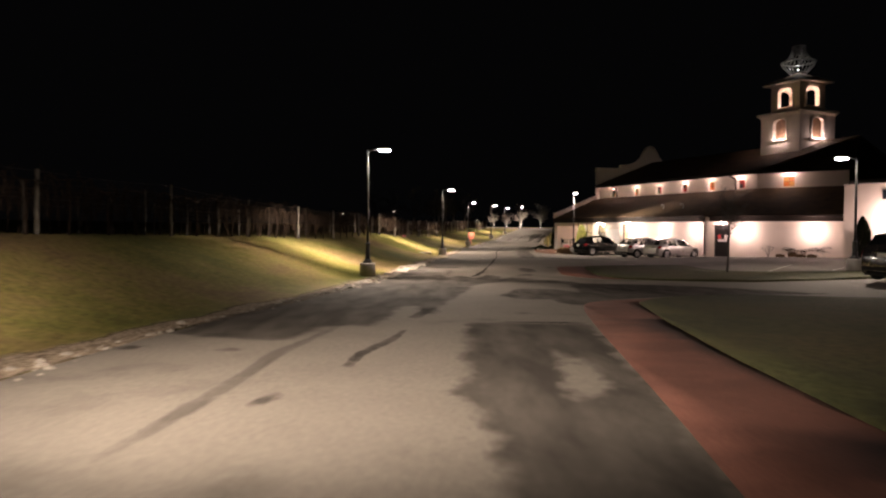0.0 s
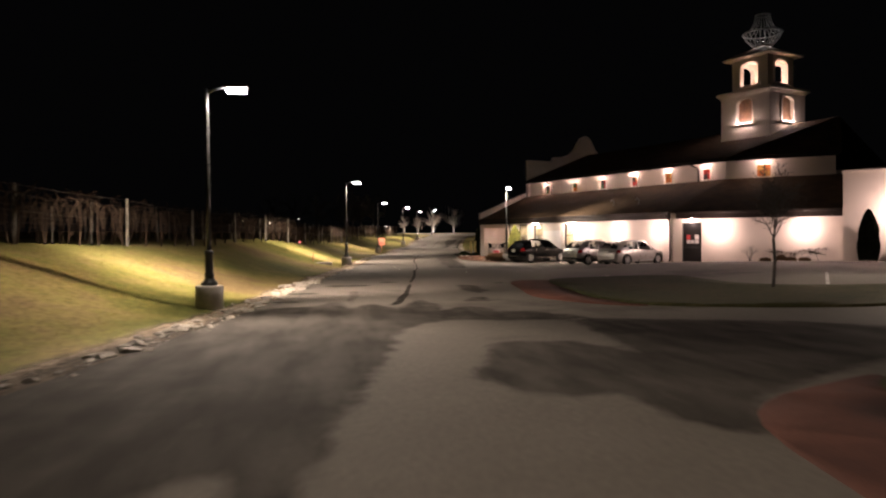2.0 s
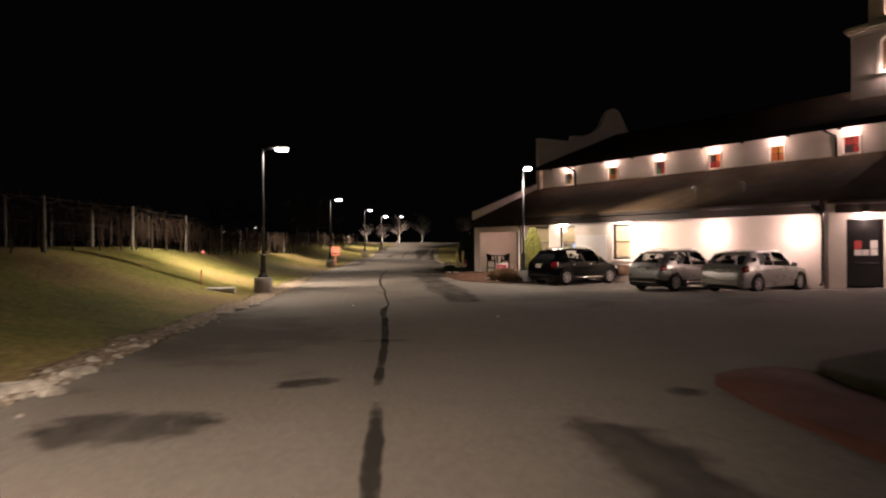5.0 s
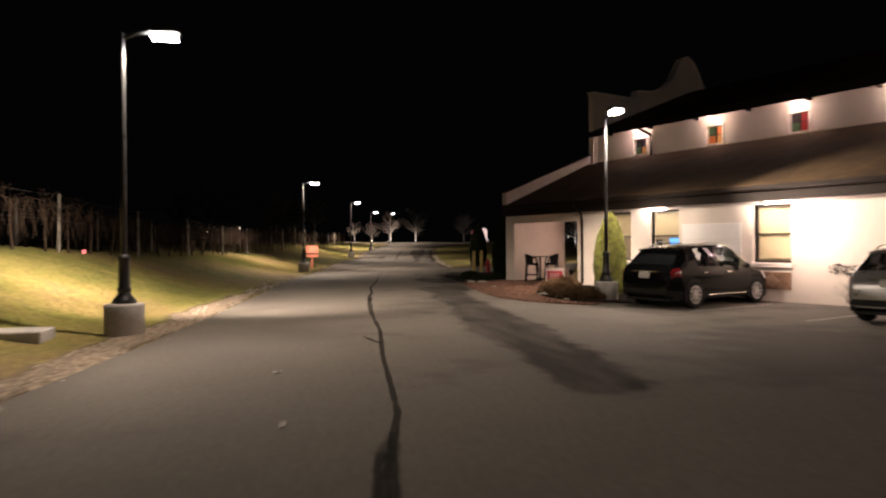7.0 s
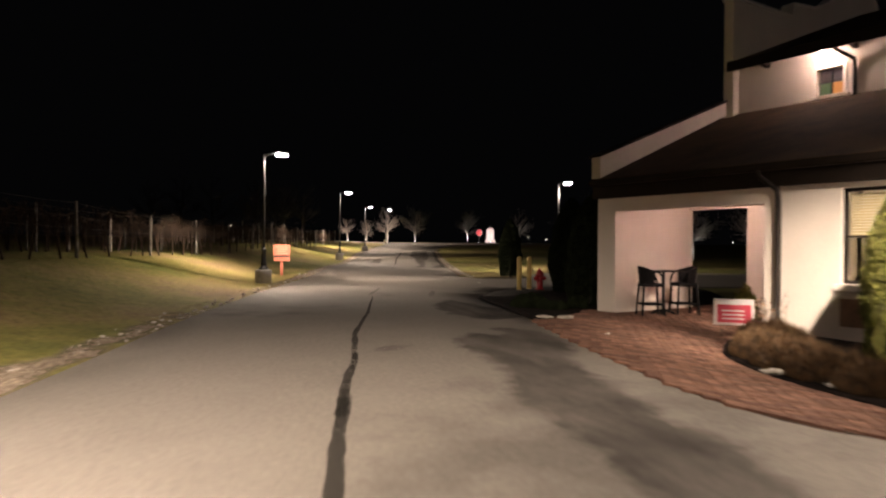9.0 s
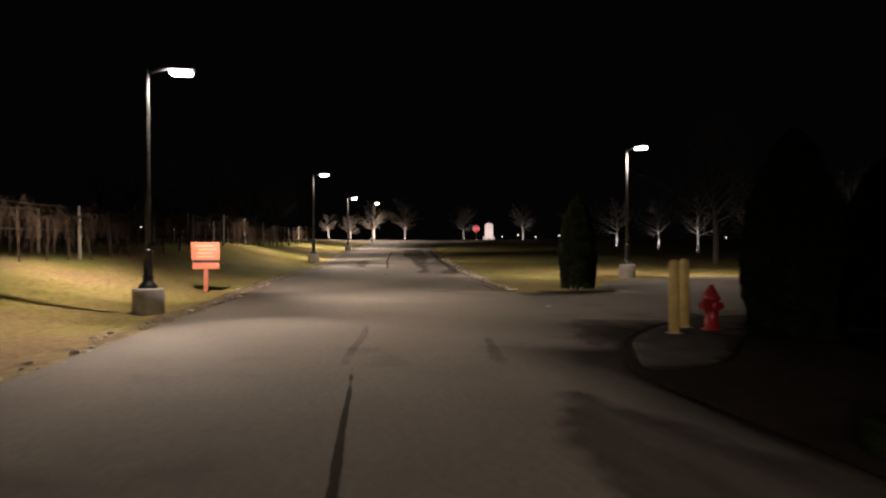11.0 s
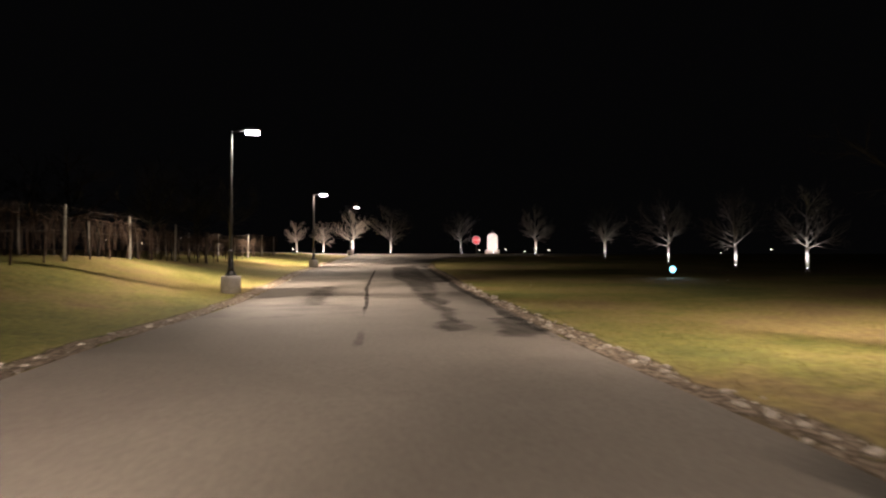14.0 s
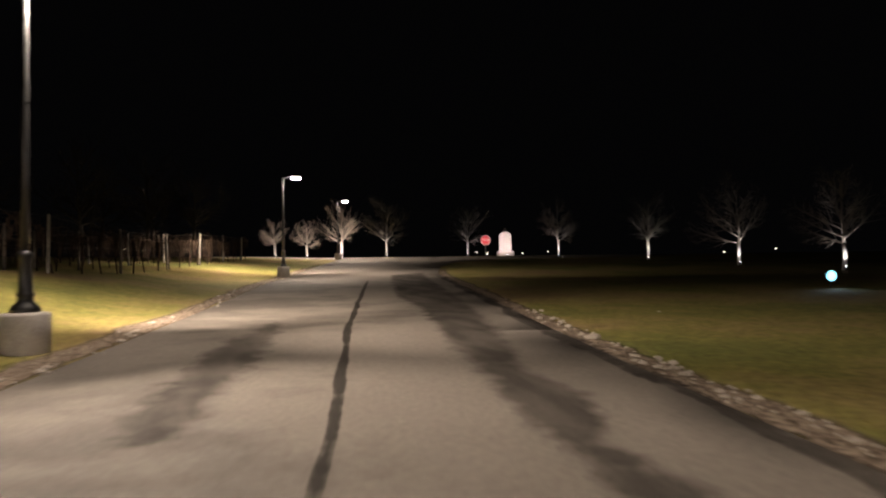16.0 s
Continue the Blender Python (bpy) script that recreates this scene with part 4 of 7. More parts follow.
M_LITTER = patchy("pale_gravel_and_leaves", (0.33, 0.265, 0.2), 0.95, (0.1, 0.072, 0.048), 0.55, 0.95, 1.0)
strip("verge", [(left_x(y) - 0.42, y) for y in range(-20, 88, 3)], 1.25, 1.15, M_LITTER, 0.022, "pale gravel and leaf litter along the lawn", "verge", 1, 0.25)
strip("verge", [(left_x(y) - 0.34, y) for y in range(84, 168, 3)], 0.85, 0.8, M_GRAVEL, 0.026, "narrow brown gravel verge along the lawn", "verge", 2, 0.25)
verge_r = [(18.9, 95.1), (17.3, 94.7), (16.1, 94.75), (14.9, 95.3), (14.35, 96.2), (14.2, 97.4)] + [(lerp(RIGHT, y) + 0.3, y) for y in range(100, 160, 3)]
strip("verge", [(x - 0.08, y) for x, y in verge_r], 0.8, 0.8, M_GRAVEL, 0.024, "narrow gravel verge along the far lawn", "verge", 4, 0.25)
CRACKS = [([(1.9, 34.6), (2.25, 36.2), (2.7, 38.9), (3.1, 42.2), (3.3, 44.2)], 0.34, 0.16), ([(3.3, 44.0), (4.05, 49.5), (4.3, 52.0), (4.38, 52.9)], 0.15, 0.18), ([(4.16, 50.8), (4.28, 51.6), (4.42, 53.2), (4.6, 54.7), (4.78, 55.5)], 0.2, 0.24),
          ([(4.46, 53.5), (4.6, 54.5), (4.9, 56.1), (5.2, 59.5), (5.5, 62.2), (5.7, 65.2), (5.78, 66.2)], 0.11, 0.11), ([(5.1, 61.7), (5.35, 60.4)], 0.1, 0.12), ([(5.15, 62.3), (5.5, 62.4)], 0.3, 0.2), ([(5.62, 64.2), (5.68, 65.0), (5.8, 66.5), (6.0, 68.5), (6.15, 70.0), (6.28, 71.0)], 0.12, 0.24),
          ([(6.0, 68.8), (6.3, 71.2), (6.47, 72.2), (6.62, 73.6)], 0.22, 0.12), ([(6.38, 71.6), (6.5, 72.5), (6.75, 75.3), (7.4, 79), (8.3, 85.3)], 0.16, 0.06),
          ([(12.48, 108.7), (12.62, 109.5), (12.8, 110.7), (13.5, 114.6), (14.6, 121.6), (16.4, 131.3), (18.6, 143)], 0.17, 0.2)]
for i, (pts, a, b) in enumerate(CRACKS):
    strip("road_crack", pts, a * 0.95, b * 0.95, M_TAR, 0.036, "dark sealed crack running along the road", "road crack", 11 + i, 0.2)
STAINS = [([(-0.72, 14.5), (-0.6, 15.6), (-0.3, 17.0), (-0.05, 18.7)], 0.22, 0.3), ([(0.0, 20.0), (0.2, 21.2), (0.42, 22.4)], 0.4, 0.4), ([(-2.75, 15.9), (-2.1, 16.3)], 0.7, 0.5), ([(-4.3, 16.1), (-3.7, 16.6)], 0.9, 0.7),
          ([(-1.35, 12.6), (-1.1, 13.4)], 0.35, 0.3), ([(2.0, 21.2), (2.75, 21.1)], 0.35, 0.25), ([(1.75, 20.15), (2.35, 20.35)], 0.4, 0.3), ([(1.5, 19.6), (3.4, 19.4)], 0.25, 0.3)]
STAINS_FAR = [([(-1.5, 39.6), (-0.6, 39.8), (0.35, 39.95)], 1.2, 0.6), ([(-1.6, 38.2), (-0.6, 38.0)], 1.0, 0.6), ([(-1.2, 36.9), (0.0, 36.6)], 0.9, 0.5), ([(0.0, 43.3), (1.0, 43.4), (2.0, 43.3)], 1.6, 0.9), ([(0.95, 40.4), (1.4, 40.8)], 0.7, 0.5),
          ([(2.1, 44.8), (3.1, 45.2)], 0.8, 0.5), ([(6.2, 43.5), (7.0, 43.4)], 0.6, 0.5), ([(4.6, 70.2), (5.1, 70.1)], 0.3, 0.3), ([(-0.9, 42.3), (-0.2, 42.5)], 0.8, 0.5)]
for i, (pts, a, b) in enumerate(STAINS + STAINS_FAR):
    strip("road_dark_mark", pts, a, b, M_ROADDARK, 0.0345 + 0.0004 * (i % 4), "dark damp patch on the asphalt", "stain", 31 + i, 0.4)
M_FAINT = patchy("faint_damp_asphalt", (0.036, 0.031, 0.028), low=0.62, high=1.0, most=0.34, fray=1.15, grain=2.4, mottle=0.5)
for i, (pts, a, b) in enumerate((([(8.05, 84.4), (8.2, 85.2), (8.4, 86.1), (8.7, 87.5), (9.0, 89.2)], 0.2, 0.14), ([(10.0, 84.2), (10.3, 85.5), (10.6, 86.9)], 0.34, 0.24), ([(1.2, 40.9), (1.12, 38.2), (1.0, 36.0)], 0.4, 0.3), ([(-1.95, 10.5), (-1.88, 12.5), (-1.8, 13.7), (-1.7, 16.1), (-1.3, 18.9)], 0.28, 0.26), ([(3.3, 48.7), (4.5, 48.5)], 0.5, 0.4), ([(11.95, 106.1), (12.2, 107.2), (12.45, 108.5)], 0.22, 0.2), ([(6.9, 73.0), (7.3, 73.6), (7.6, 74.0)], 0.6, 0.5))):
    strip("road_dark_mark", pts, a, b, M_FAINT, 0.0357, "faint dark streak on the asphalt", "stain", 111 + i, 0.4)


def patch(outline, dz, step=0.16, gap=None, mat=M_NEWER):
    """A broad dark area of newer asphalt whose rim frays out; gap is a paler island left in it."""
    def depth(x, y, loop):
        best, within = 1e9, False
        for (ax, ay), (bx, by) in zip(loop, loop[1:] + loop[:1]):
            k = ((x - ax) * (bx - ax) + (y - ay) * (by - ay)) / ((bx - ax) ** 2 + (by - ay) ** 2 + 1e-9)
            k = min(1.0, max(0.0, k))
            best = min(best, math.hypot(x - ax - k * (bx - ax), y - ay - k * (by - ay)))
            if (ay > y) != (by > y) and x < ax + (y - ay) / (by - ay) * (bx - ax):
                within = not within
        return best if within else -best
    x0, x1 = min(p[0] for p in outline) - 0.4, max(p[0] for p in outline) + 0.4
    y0, y1 = min(p[1] for p in outline) - 0.4, max(p[1] for p in outline) + 0.4
    nx, ny = int((x1 - x0) / step) + 1, int((y1 - y0) / step) + 1
    bm = bmesh.new()
    cover = bm.verts.layers.float.new("cover")
    grid = {}
    for j in range(ny + 1):
        for i in range(nx + 1):
            x, y = x0 + i * step, y0 + j * step
            d = depth(x, y, outline)
            if gap and d > 0:
                d = min(d, -depth(x, y, gap))
            grid[i, j] = (x, y, min(0.6, max(0.0, 0.32 + 1.1 * d)), [])

    def vert(k):
        x, y, c, made = grid[k]
        if not made:
            v = bm.verts.new((x, y, ground_z(x, y) + dz))
            v[cover] = c
            made.append(v)
        return made[0]
    for j in range(ny):
        for i in range(nx):
            ks = ((i, j), (i + 1, j), (i + 1, j + 1), (i, j + 1))
            if max(grid[k][2] for k in ks) > 0:
                bm.faces.new([vert(k) for k in ks])
    ob = new("road_patch", finish(bm, "road_patch", mat))
    return tagged(ob, "broad dark patch of newer asphalt with frayed rim", "road patch", kind="structure")


# the near lane and the trench across the road, dug up once and filled again
patch([(-4.1, 17.9), (-2.4, 17.1), (-1.9, 17.2), (-1.6, 18.6), (-1.1, 19.1), (-0.8, 18.9), (-0.5, 20.2), (-0.45, 22.5), (0.1, 22.8), (0.15, 21.1), (0.4, 21.0), (0.7, 24), (1.0, 25.2), (1.3, 27), (1.7, 29.5), (2.0, 30.7), (2.7, 31.5), (3.7, 31.4), (5.0, 31.1), (5.6, 31.3), (5.5, 31.8), (4.9, 32.8), (4.2, 33.0), (4.1, 34.0), (3.6, 34.4), (3.0, 33.5), (3.1, 34.8), (2.8, 36.6), (2.1, 34.2), (1.5, 35.6), (1.0, 34.5), (0.6, 36.5), (0.2, 35.1), (-0.9, 34.9), (-1.7, 33.2), (-2.6, 29.5), (-3.3, 25.0)], 0.0365)
patch([(1.0, 19.0), (1.3, 19.4), (3.3, 19.1), (3.05, 17.2), (2.7, 13.4), (2.4, 11.5), (2.0, 8.0), (0.9, 8.0), (0.9, 11.7), (0.8, 12.7), (0.6, 13.2), (0.9, 14.4), (0.8, 15.6), (1.0, 17.0)], 0.0369, gap=[(2.0, 16.3), (2.4, 15.3), (2.35, 13.4), (1.8, 12.8), (1.75, 13.6), (2.0, 14.8)])
patch([(2.3, 25.7), (2.6, 26.8), (3.1, 28.3), (4.2, 28.3), (4.75, 27.0), (5.0, 28.4), (5.15, 30.8), (5.6, 31.2), (8.8, 29.9), (10.5, 28.5), (12.0, 26.5), (9.5, 26.2), (7.4, 25.8), (5.8, 24.9), (4.6, 24.1), (4.1, 22.9), (3.6, 23.5), (3.5, 24.7), (3.0, 24.5), (2.6, 24.9)], 0.0373)
patch([(4.9, 42.7), (5.45, 42.1), (5.3, 39.7), (4.9, 38.5), (4.65, 39.8)], 0.0369, 0.12)
patch([(4.35, 37.0), (4.75, 36.9), (4.55, 35.7), (4.05, 35.8)], 0.0369, 0.12)
# beside the porch, and on the far stretch
patch([(6.8, 56.4), (7.1, 59.5), (7.0, 61.4), (7.4, 64.1), (7.8, 66.5), (8.0, 68.5), (7.9, 69.5), (8.4, 71.5), (8.3, 73.9), (8.9, 75.1), (9.3, 74.5), (9.6, 75.8), (10.2, 75.0), (10.1, 73.6), (9.4, 72.0), (9.1, 70.3), (9.0, 68.0), (8.8, 66.2), (8.6, 63.5), (8.4, 61.5), (8.0, 58.8), (7.6, 56.4)], 0.0365, mat=M_WORN)
patch([(9.4, 81.0), (10.2, 82.6), (10.8, 79.4), (10.7, 77.6), (9.8, 77.2), (9.3, 78.6)], 0.0365)
patch([(20.3, 145.6), (22.5, 148), (18.6, 127.7), (17.3, 121.7), (16.4, 118.0), (15.9, 116.6), (16.0, 115.0), (15.3, 113.4), (15.4, 112.3), (14.8, 110.5), (14.65, 109.2), (14.5, 108), (13.95, 107.9), (13.9, 108.7), (14.5, 110.1), (14.9, 112), (15.1, 114.2), (15.5, 116.6), (15.8, 118.8), (16.1, 120.6), (16.9, 125), (17.2, 129.5), (18.8, 138)], 0.0365)
patch([(15.5, 110.0), (16.2, 110.3), (15.9, 108.5), (15.8, 107.5), (15.1, 106.7), (14.7, 107.1), (15.3, 108.6)], 0.0369, 0.12)
# plain dark strip just inside the right rim of the road
strip("road_dark_mark", [(lerp(RIGHT, y) - 0.12, y) for y in range(103, 150, 3)], 0.4, 0.5, M_ROADDARK, 0.0352, "dark strip along the road edge", "stain", 71, 0.5)
patch([(12.0, 114.4), (11.85, 115.4), (12.15, 117.2), (12.35, 119.4), (13.4, 123.2), (13.25, 121.2), (12.85, 117.8), (12.55, 116.7), (12.3, 114.5)], 0.0365, 0.12, mat=M_WORN)
patch([(13.0, 88.6), (13.8, 88.3), (14.6, 88.2), (14.0, 87.4), (13.4, 86.9), (12.4, 85.8), (11.8, 85.4), (11.9, 86.2), (12.3, 87.0)], 0.0365, 0.12, mat=M_WORN)
for p, q in (((15.2, 37.0), (19.1, 42.2)), ((17.65, 36.15), (21.8, 41.4)), ((13.4, 65.2), (16.6, 66.4)), ((14.5, 62.6), (17.7, 63.8))):
    strip("parking_line", [p, q], 0.1, 0.1, M_LINE, 0.036, "worn white parking line", "road marking", 90, 0.1)

# ---- trellis rows of the vineyard ----
ROW_DIR = Vector((0.14, 0.99)).normalized()
ROW_SIDE = Vector((-0.99, 0.14)).normalized()
ROW0 = Vector((-6.43, 53.54))


def row_at(k, off):
    """A point of a row; beyond the porch the rows bend a little with the road."""
    q = ROW0 + ROW_DIR * k + ROW_SIDE * off
    return q + Vector((lerp([(88.0, 0.0), (102.5, 0.3), (121.6, 1.08), (128.5, 1.25), (175.0, 3.2)], q.y), 0))


def trellis_row(off, start, seed, vines):
    r = random.Random(seed)
    p = row_at(0, off)
    t = thing("vine_trellis", p.x, p.y, ground_z(p.x, p.y), "weathered vineyard trellis of grey posts and wires", "trellis", "vineyard trellises")
    tops, k = [], start
    while k < 118:
        q = row_at(k, off)
        g = ground_z(q.x, q.y)
        h = r.uniform(1.72, 1.95)
        lean = Vector((r.uniform(-0.04, 0.04), r.uniform(-0.05, 0.05), 0))
        bm = bmesh.new()
        tube(bm, [(q.x, q.y, g - 0.2), (q.x + lean.x * 0.5, q.y + lean.y * 0.5, g + h * 0.5), (q.x + lean.x, q.y + lean.y, g + h)], [0.06, 0.055, 0.05], 8)
        part("post", bm, M_POST, t, smooth=True)
        tops.append((Vector((q.x, q.y, g)) + lean, h))
        k += 7.12 if k < 35 else 6.9 if k < 49 else 6.45
    for f in (0.55, 0.97):
        bm = bmesh.new()
        pts = []
        for (a, ha), (b, hb) in zip(tops, tops[1:]):
            for s in range(3):
                m = a.lerp(b, s / 3)
                pts.append(m + Vector((0, 0, (ha + (hb - ha) * s / 3) * f - 0.04 * (1 if s else 0))))
        tube(bm, pts, 0.007, 4)
        part("wire", bm, M_WIRE, t)
    # bare vines: trunk, arms along the top wire and hanging canes
    bm = bmesh.new()
    k = start + 1
    while k < 117:
        q = row_at(k, off)
        g = ground_z(q.x, q.y)
        bx, by = q.x + r.uniform(-0.1, 0.1), q.y
        top = g + r.uniform(1.35, 1.6)
        mid = Vector((bx + r.uniform(-0.14, 0.14), by + r.uniform(-0.18, 0.18), g + 0.75))
        head = Vector((bx, by + r.uniform(-0.15, 0.15), top))
        tube(bm, [(bx, by, g - 0.05), mid, head], [0.036, 0.03, 0.026], 5, False)
        for sgn in (-1, 1):
            arm = [head]
            for s in range(1, 4):
                arm.append(head + Vector((ROW_DIR.x, ROW_DIR.y, 0)) * sgn * s * 0.36 + Vector((r.uniform(-0.06, 0.06), 0, r.uniform(-0.06, 0.12))))
            tube(bm, arm, [0.028, 0.02, 0.016, 0.012], 4, False)
            for c in range(vines):
                a = arm[r.randrange(4)]
                up = r.random() < 0.3
                d = Vector((r.uniform(-0.35, 0.35), r.uniform(-0.35, 0.35), r.uniform(0.15, 0.4) if up else r.uniform(-1.25, -0.3)))
                tube(bm, [a, a + d * 0.5 + Vector((r.uniform(-0.1, 0.1), r.uniform(-0.1, 0.1), 0.08)), a + d], [0.011, 0.009, 0.006], 3, False)
        k += r.uniform(1.5, 2.1)
    tagged(new("bare_vines", finish(bm, "bare_vines", M_VINE)), "bare brown grape vines trained on wires", "vines", kind="stuff")


trellis_row(0, -49.84, 3, 16)
trellis_row(3.1, -53.5, 4, 12)
trellis_row(6.2, -51.0, 5, 9)
trellis_row(9.3, -49.0, 6, 7)

# ---- trees ----
def grow(bm, r, p, d, length, rad, depth, sides):
    """A limb that bends, tapers and forks."""
    n = 3
    pts, rr = [p], [rad]
    for i in range(n):
        d = (d + Vector((r.uniform(-0.16, 0.16), r.uniform(-0.16, 0.16), r.uniform(-0.02, 0.12)))).normalized()
        p = p + d * length / n
        pts.append(p)
        rr.append(rad * (1 - 0.42 * (i + 1) / n))
    tube(bm, pts, rr, sides, False)
    if depth == 0:
        return
    kids = 3 if depth > 1 else 4
    for k in range(kids):
        a = 2 * math.pi * (k + r.random() * 0.7) / kids
        o = d.orthogonal().normalized()
        o2 = d.cross(o)
        nd = (d * r.uniform(0.55, 0.9) + (o * math.cos(a) + o2 * math.sin(a)) * r.uniform(0.5, 0.9) + Vector((0, 0, 0.12))).normalized()
        q = pts[-1] if k else pts[-1]
        if r.random() < 0.4:
            q = pts[-2].lerp(pts[-1], r.random())
        grow(bm, r, q, nd, length * r.uniform(0.62, 0.8), rr[-1] * 0.72, depth - 1, max(3, sides - 1))


def twig(bm, r, p, d, length, rad, depth, lift):
    """A branch that curves upwards and sends side twigs out along its length."""
    n = 5 if depth > 1 else 3
    pts, rr = [p], [rad]
    for i in range(n):
        d = (d + Vector((r.uniform(-0.17, 0.17), r.uniform(-0.17, 0.17), r.uniform(0.0, 2 * lift)))).normalized()
        p = p + d * length / n
        pts.append(p)
        rr.append(max(0.004, rad * (1 - 0.78 * (i + 1) / n)))
        if depth > 0 and i < n:
            for _ in range(3 if depth > 1 else 2):
                o = d.orthogonal().normalized()
                a = r.uniform(0, 2 * math.pi)
                nd = (d * 0.75 + (o * math.cos(a) + d.cross(o) * math.sin(a)) * r.uniform(0.5, 0.85)).normalized()
                twig(bm, r, pts[-1], nd, length * r.uniform(0.3, 0.5) * (1.1 - 0.6 * i / n), max(0.005, rr[-1] * 0.6), depth - 1, lift * 0.6)
    tube(bm, pts, rr, 5 if depth > 1 else 3, False)


def bare_tree(seed, height, mat, label, trunk_h=1.6, rad=0.125, upright=0.0, limbs=None):
    r = random.Random(seed)
    t = thing("tree", 0, 0, 0, label, "tree", "bare trees")
    bm = bmesh.new()
    tube(bm, [(0, 0, -0.1), (0.01, 0, 0.12), (r.uniform(-0.05, 0.05), r.uniform(-0.05, 0.05), trunk_h * 0.55), (0, 0, trunk_h)], [rad * 1.5, rad * 1.1, rad, rad * 0.92], 9)
    part("trunk", bm, mat, t, smooth=True)
    bm = bmesh.new()
    # a leader with spreading limbs, the lowest the widest
    top = [Vector((0, 0, trunk_h - 0.05))]
    for i in range(5):
        top.append(top[-1] + Vector((r.uniform(-0.12, 0.12), r.uniform(-0.12, 0.12), (height - trunk_h) * 0.17)))
    tube(bm, top, [rad * 0.8, rad * 0.62, rad * 0.45, rad * 0.3, rad * 0.18, rad * 0.07], 6, False)
    n = 12
    for k in range(n):
        # a whorl of spreading limbs at the head of the trunk, then fewer up the leader
        f = 0.04 * k if k < 7 else 0.28 + 0.6 * (k - 6) / (n - 7)
        a = 2.4 * k + r.uniform(-0.4, 0.4)
        j = min(4, int(f * 4.4))
        p = top[j].lerp(top[j + 1], f * 4.4 - j if j < 4 else r.random())
        rise = upright + 0.32 + 0.3 * (k % 3) * (k < 7) + 0.95 * f + r.uniform(-0.12, 0.12)
        d = Vector((math.cos(a), math.sin(a), rise)).normalized()
        twig(bm, r, p, d, (height - trunk_h) * (0.7 - 0.3 * f) * r.uniform(0.75, 1.1), rad * (0.46 - 0.26 * f), 2, 0.04)
    part("crown", bm, limbs or mat, t, "crown of bare branches and twigs")
    return t


TREES = [(46.1, 133.9), (46.9, 142.1), (47.0, 151.4), (46.6, 162.6), (44.0, 175.3), (38.3, 188.4), (27.9, 186.0), (22.2, 181.0), (43.0, 122.0), (42.3, 112.0), (18.66, 181.0), (15.57, 183.0)]
variants = [bare_tree(40 + i, 6.0 + 0.3 * (i % 3), M_TREEBARK, "bare young tree with pale trunk, lit from below", limbs=M_LIMB) for i in range(4)]
variants += [bare_tree(50 + i, 4.0, M_TREEBARK, "small bare young tree with pale trunk, lit from below", trunk_h=1.2, rad=0.09, limbs=M_LIMB) for i in range(2)]
spot_first = thing("ground_spotlight", 0, 0, 0, "small ground spotlight aimed up", "spotlight", "ground spotlights")
bm = bmesh.new()
lathe(bm, [(0.05, -0.05), (0.05, 0.08), (0.09, 0.12), (0.1, 0.24), (0.085, 0.245)], 12)
part("housing", bm, M_BLACKMETAL, spot_first, smooth=True)
bm = bmesh.new()
lathe(bm, [(0.08, 0.246), (0.06, 0.258), (0.01, 0.262)], 12)
part("lens", bm, M_TREELAMP, spot_first)
for i, (x, y) in enumerate(TREES):
    z = ground_z(x, y)
    m = pose(x, y, z, 0, 0, 73 * i)
    if i < 4 or i in (10, 11):
        variants[i if i < 4 else i - 6].matrix_basis = m
    else:
        copy_thing(variants[4 + i % 2] if i > 9 else variants[i % 4], m)
    to_cam = (Vector((10.0, 95.0, 0)) - Vector((x, y, 0))).normalized()
    s = Vector((x, y, z)) + to_cam * 0.75
    sm = pose(s.x, s.y, ground_z(s.x, s.y))
    if i == 0:
        spot_first.matrix_basis = sm
    else:
        copy_thing(spot_first, sm)
    lamp_light("tree_light", "SPOT", 185 if i < 10 else 26, (1.0, 0.95, 0.92), look((s.x, s.y, ground_z(s.x, s.y) + 0.3), (x, y, z + 1.35)), 0.05, 64, 0.9)
lone = bare_tree(77, 9.0, M_BARK, "tall bare tree standing in the dark, unlit", trunk_h=2.6, rad=0.17)
lone.matrix_basis = pose(33.6, 113.5, ground_z(33.6, 113.5))
for i, (x, y) in enumerate(((-4.0, 158.0), (1.5, 163.0), (5.0, 170.0), (-9.0, 166.0), (0.5, 176.0), (8.0, 178.0), (-14.0, 172.0), (3.5, 186.0))):
    copy_thing(lone, pose(x, y, ground_z(x, y) - 0.05, 0, 0, 57 * i))
sapling = bare_tree(78, 3.6, M_BARK, "thin bare sapling on the lawn island", trunk_h=1.45, rad=0.045, upright=1.4)
sapling.matrix_basis = pose(13.55, 37.2, ground_z(13.55, 37.2) + 0.09)


# ---- evergreens and shrubs ----
def leaf_mass(bm, r, count, shape, size, upright, slim=1.0):
    """Many small leaf blades spread through a shape; shape(r) gives a point and an outward direction."""
    for _ in range(count):
        p, o = shape(r)
        up = Vector((r.uniform(-0.4, 0.4), r.uniform(-0.4, 0.4), upright)) + o * r.uniform(0.3, 0.9)
        up.normalize()
        side = up.cross(Vector((r.uniform(-1, 1), r.uniform(-1, 1), r.uniform(-1, 1)))).normalized()
        L, w = size * r.uniform(0.6, 1.3), size * slim * r.uniform(0.22, 0.42)
        a = bm.verts.new(p - side * w)
        b = bm.verts.new(p + side * w)
        c = bm.verts.new(p + up * L + side * w * 0.3)
        d = bm.verts.new(p + up * L * 0.6 - side * w * 1.1)
        bm.faces.new((a, b, c, d))


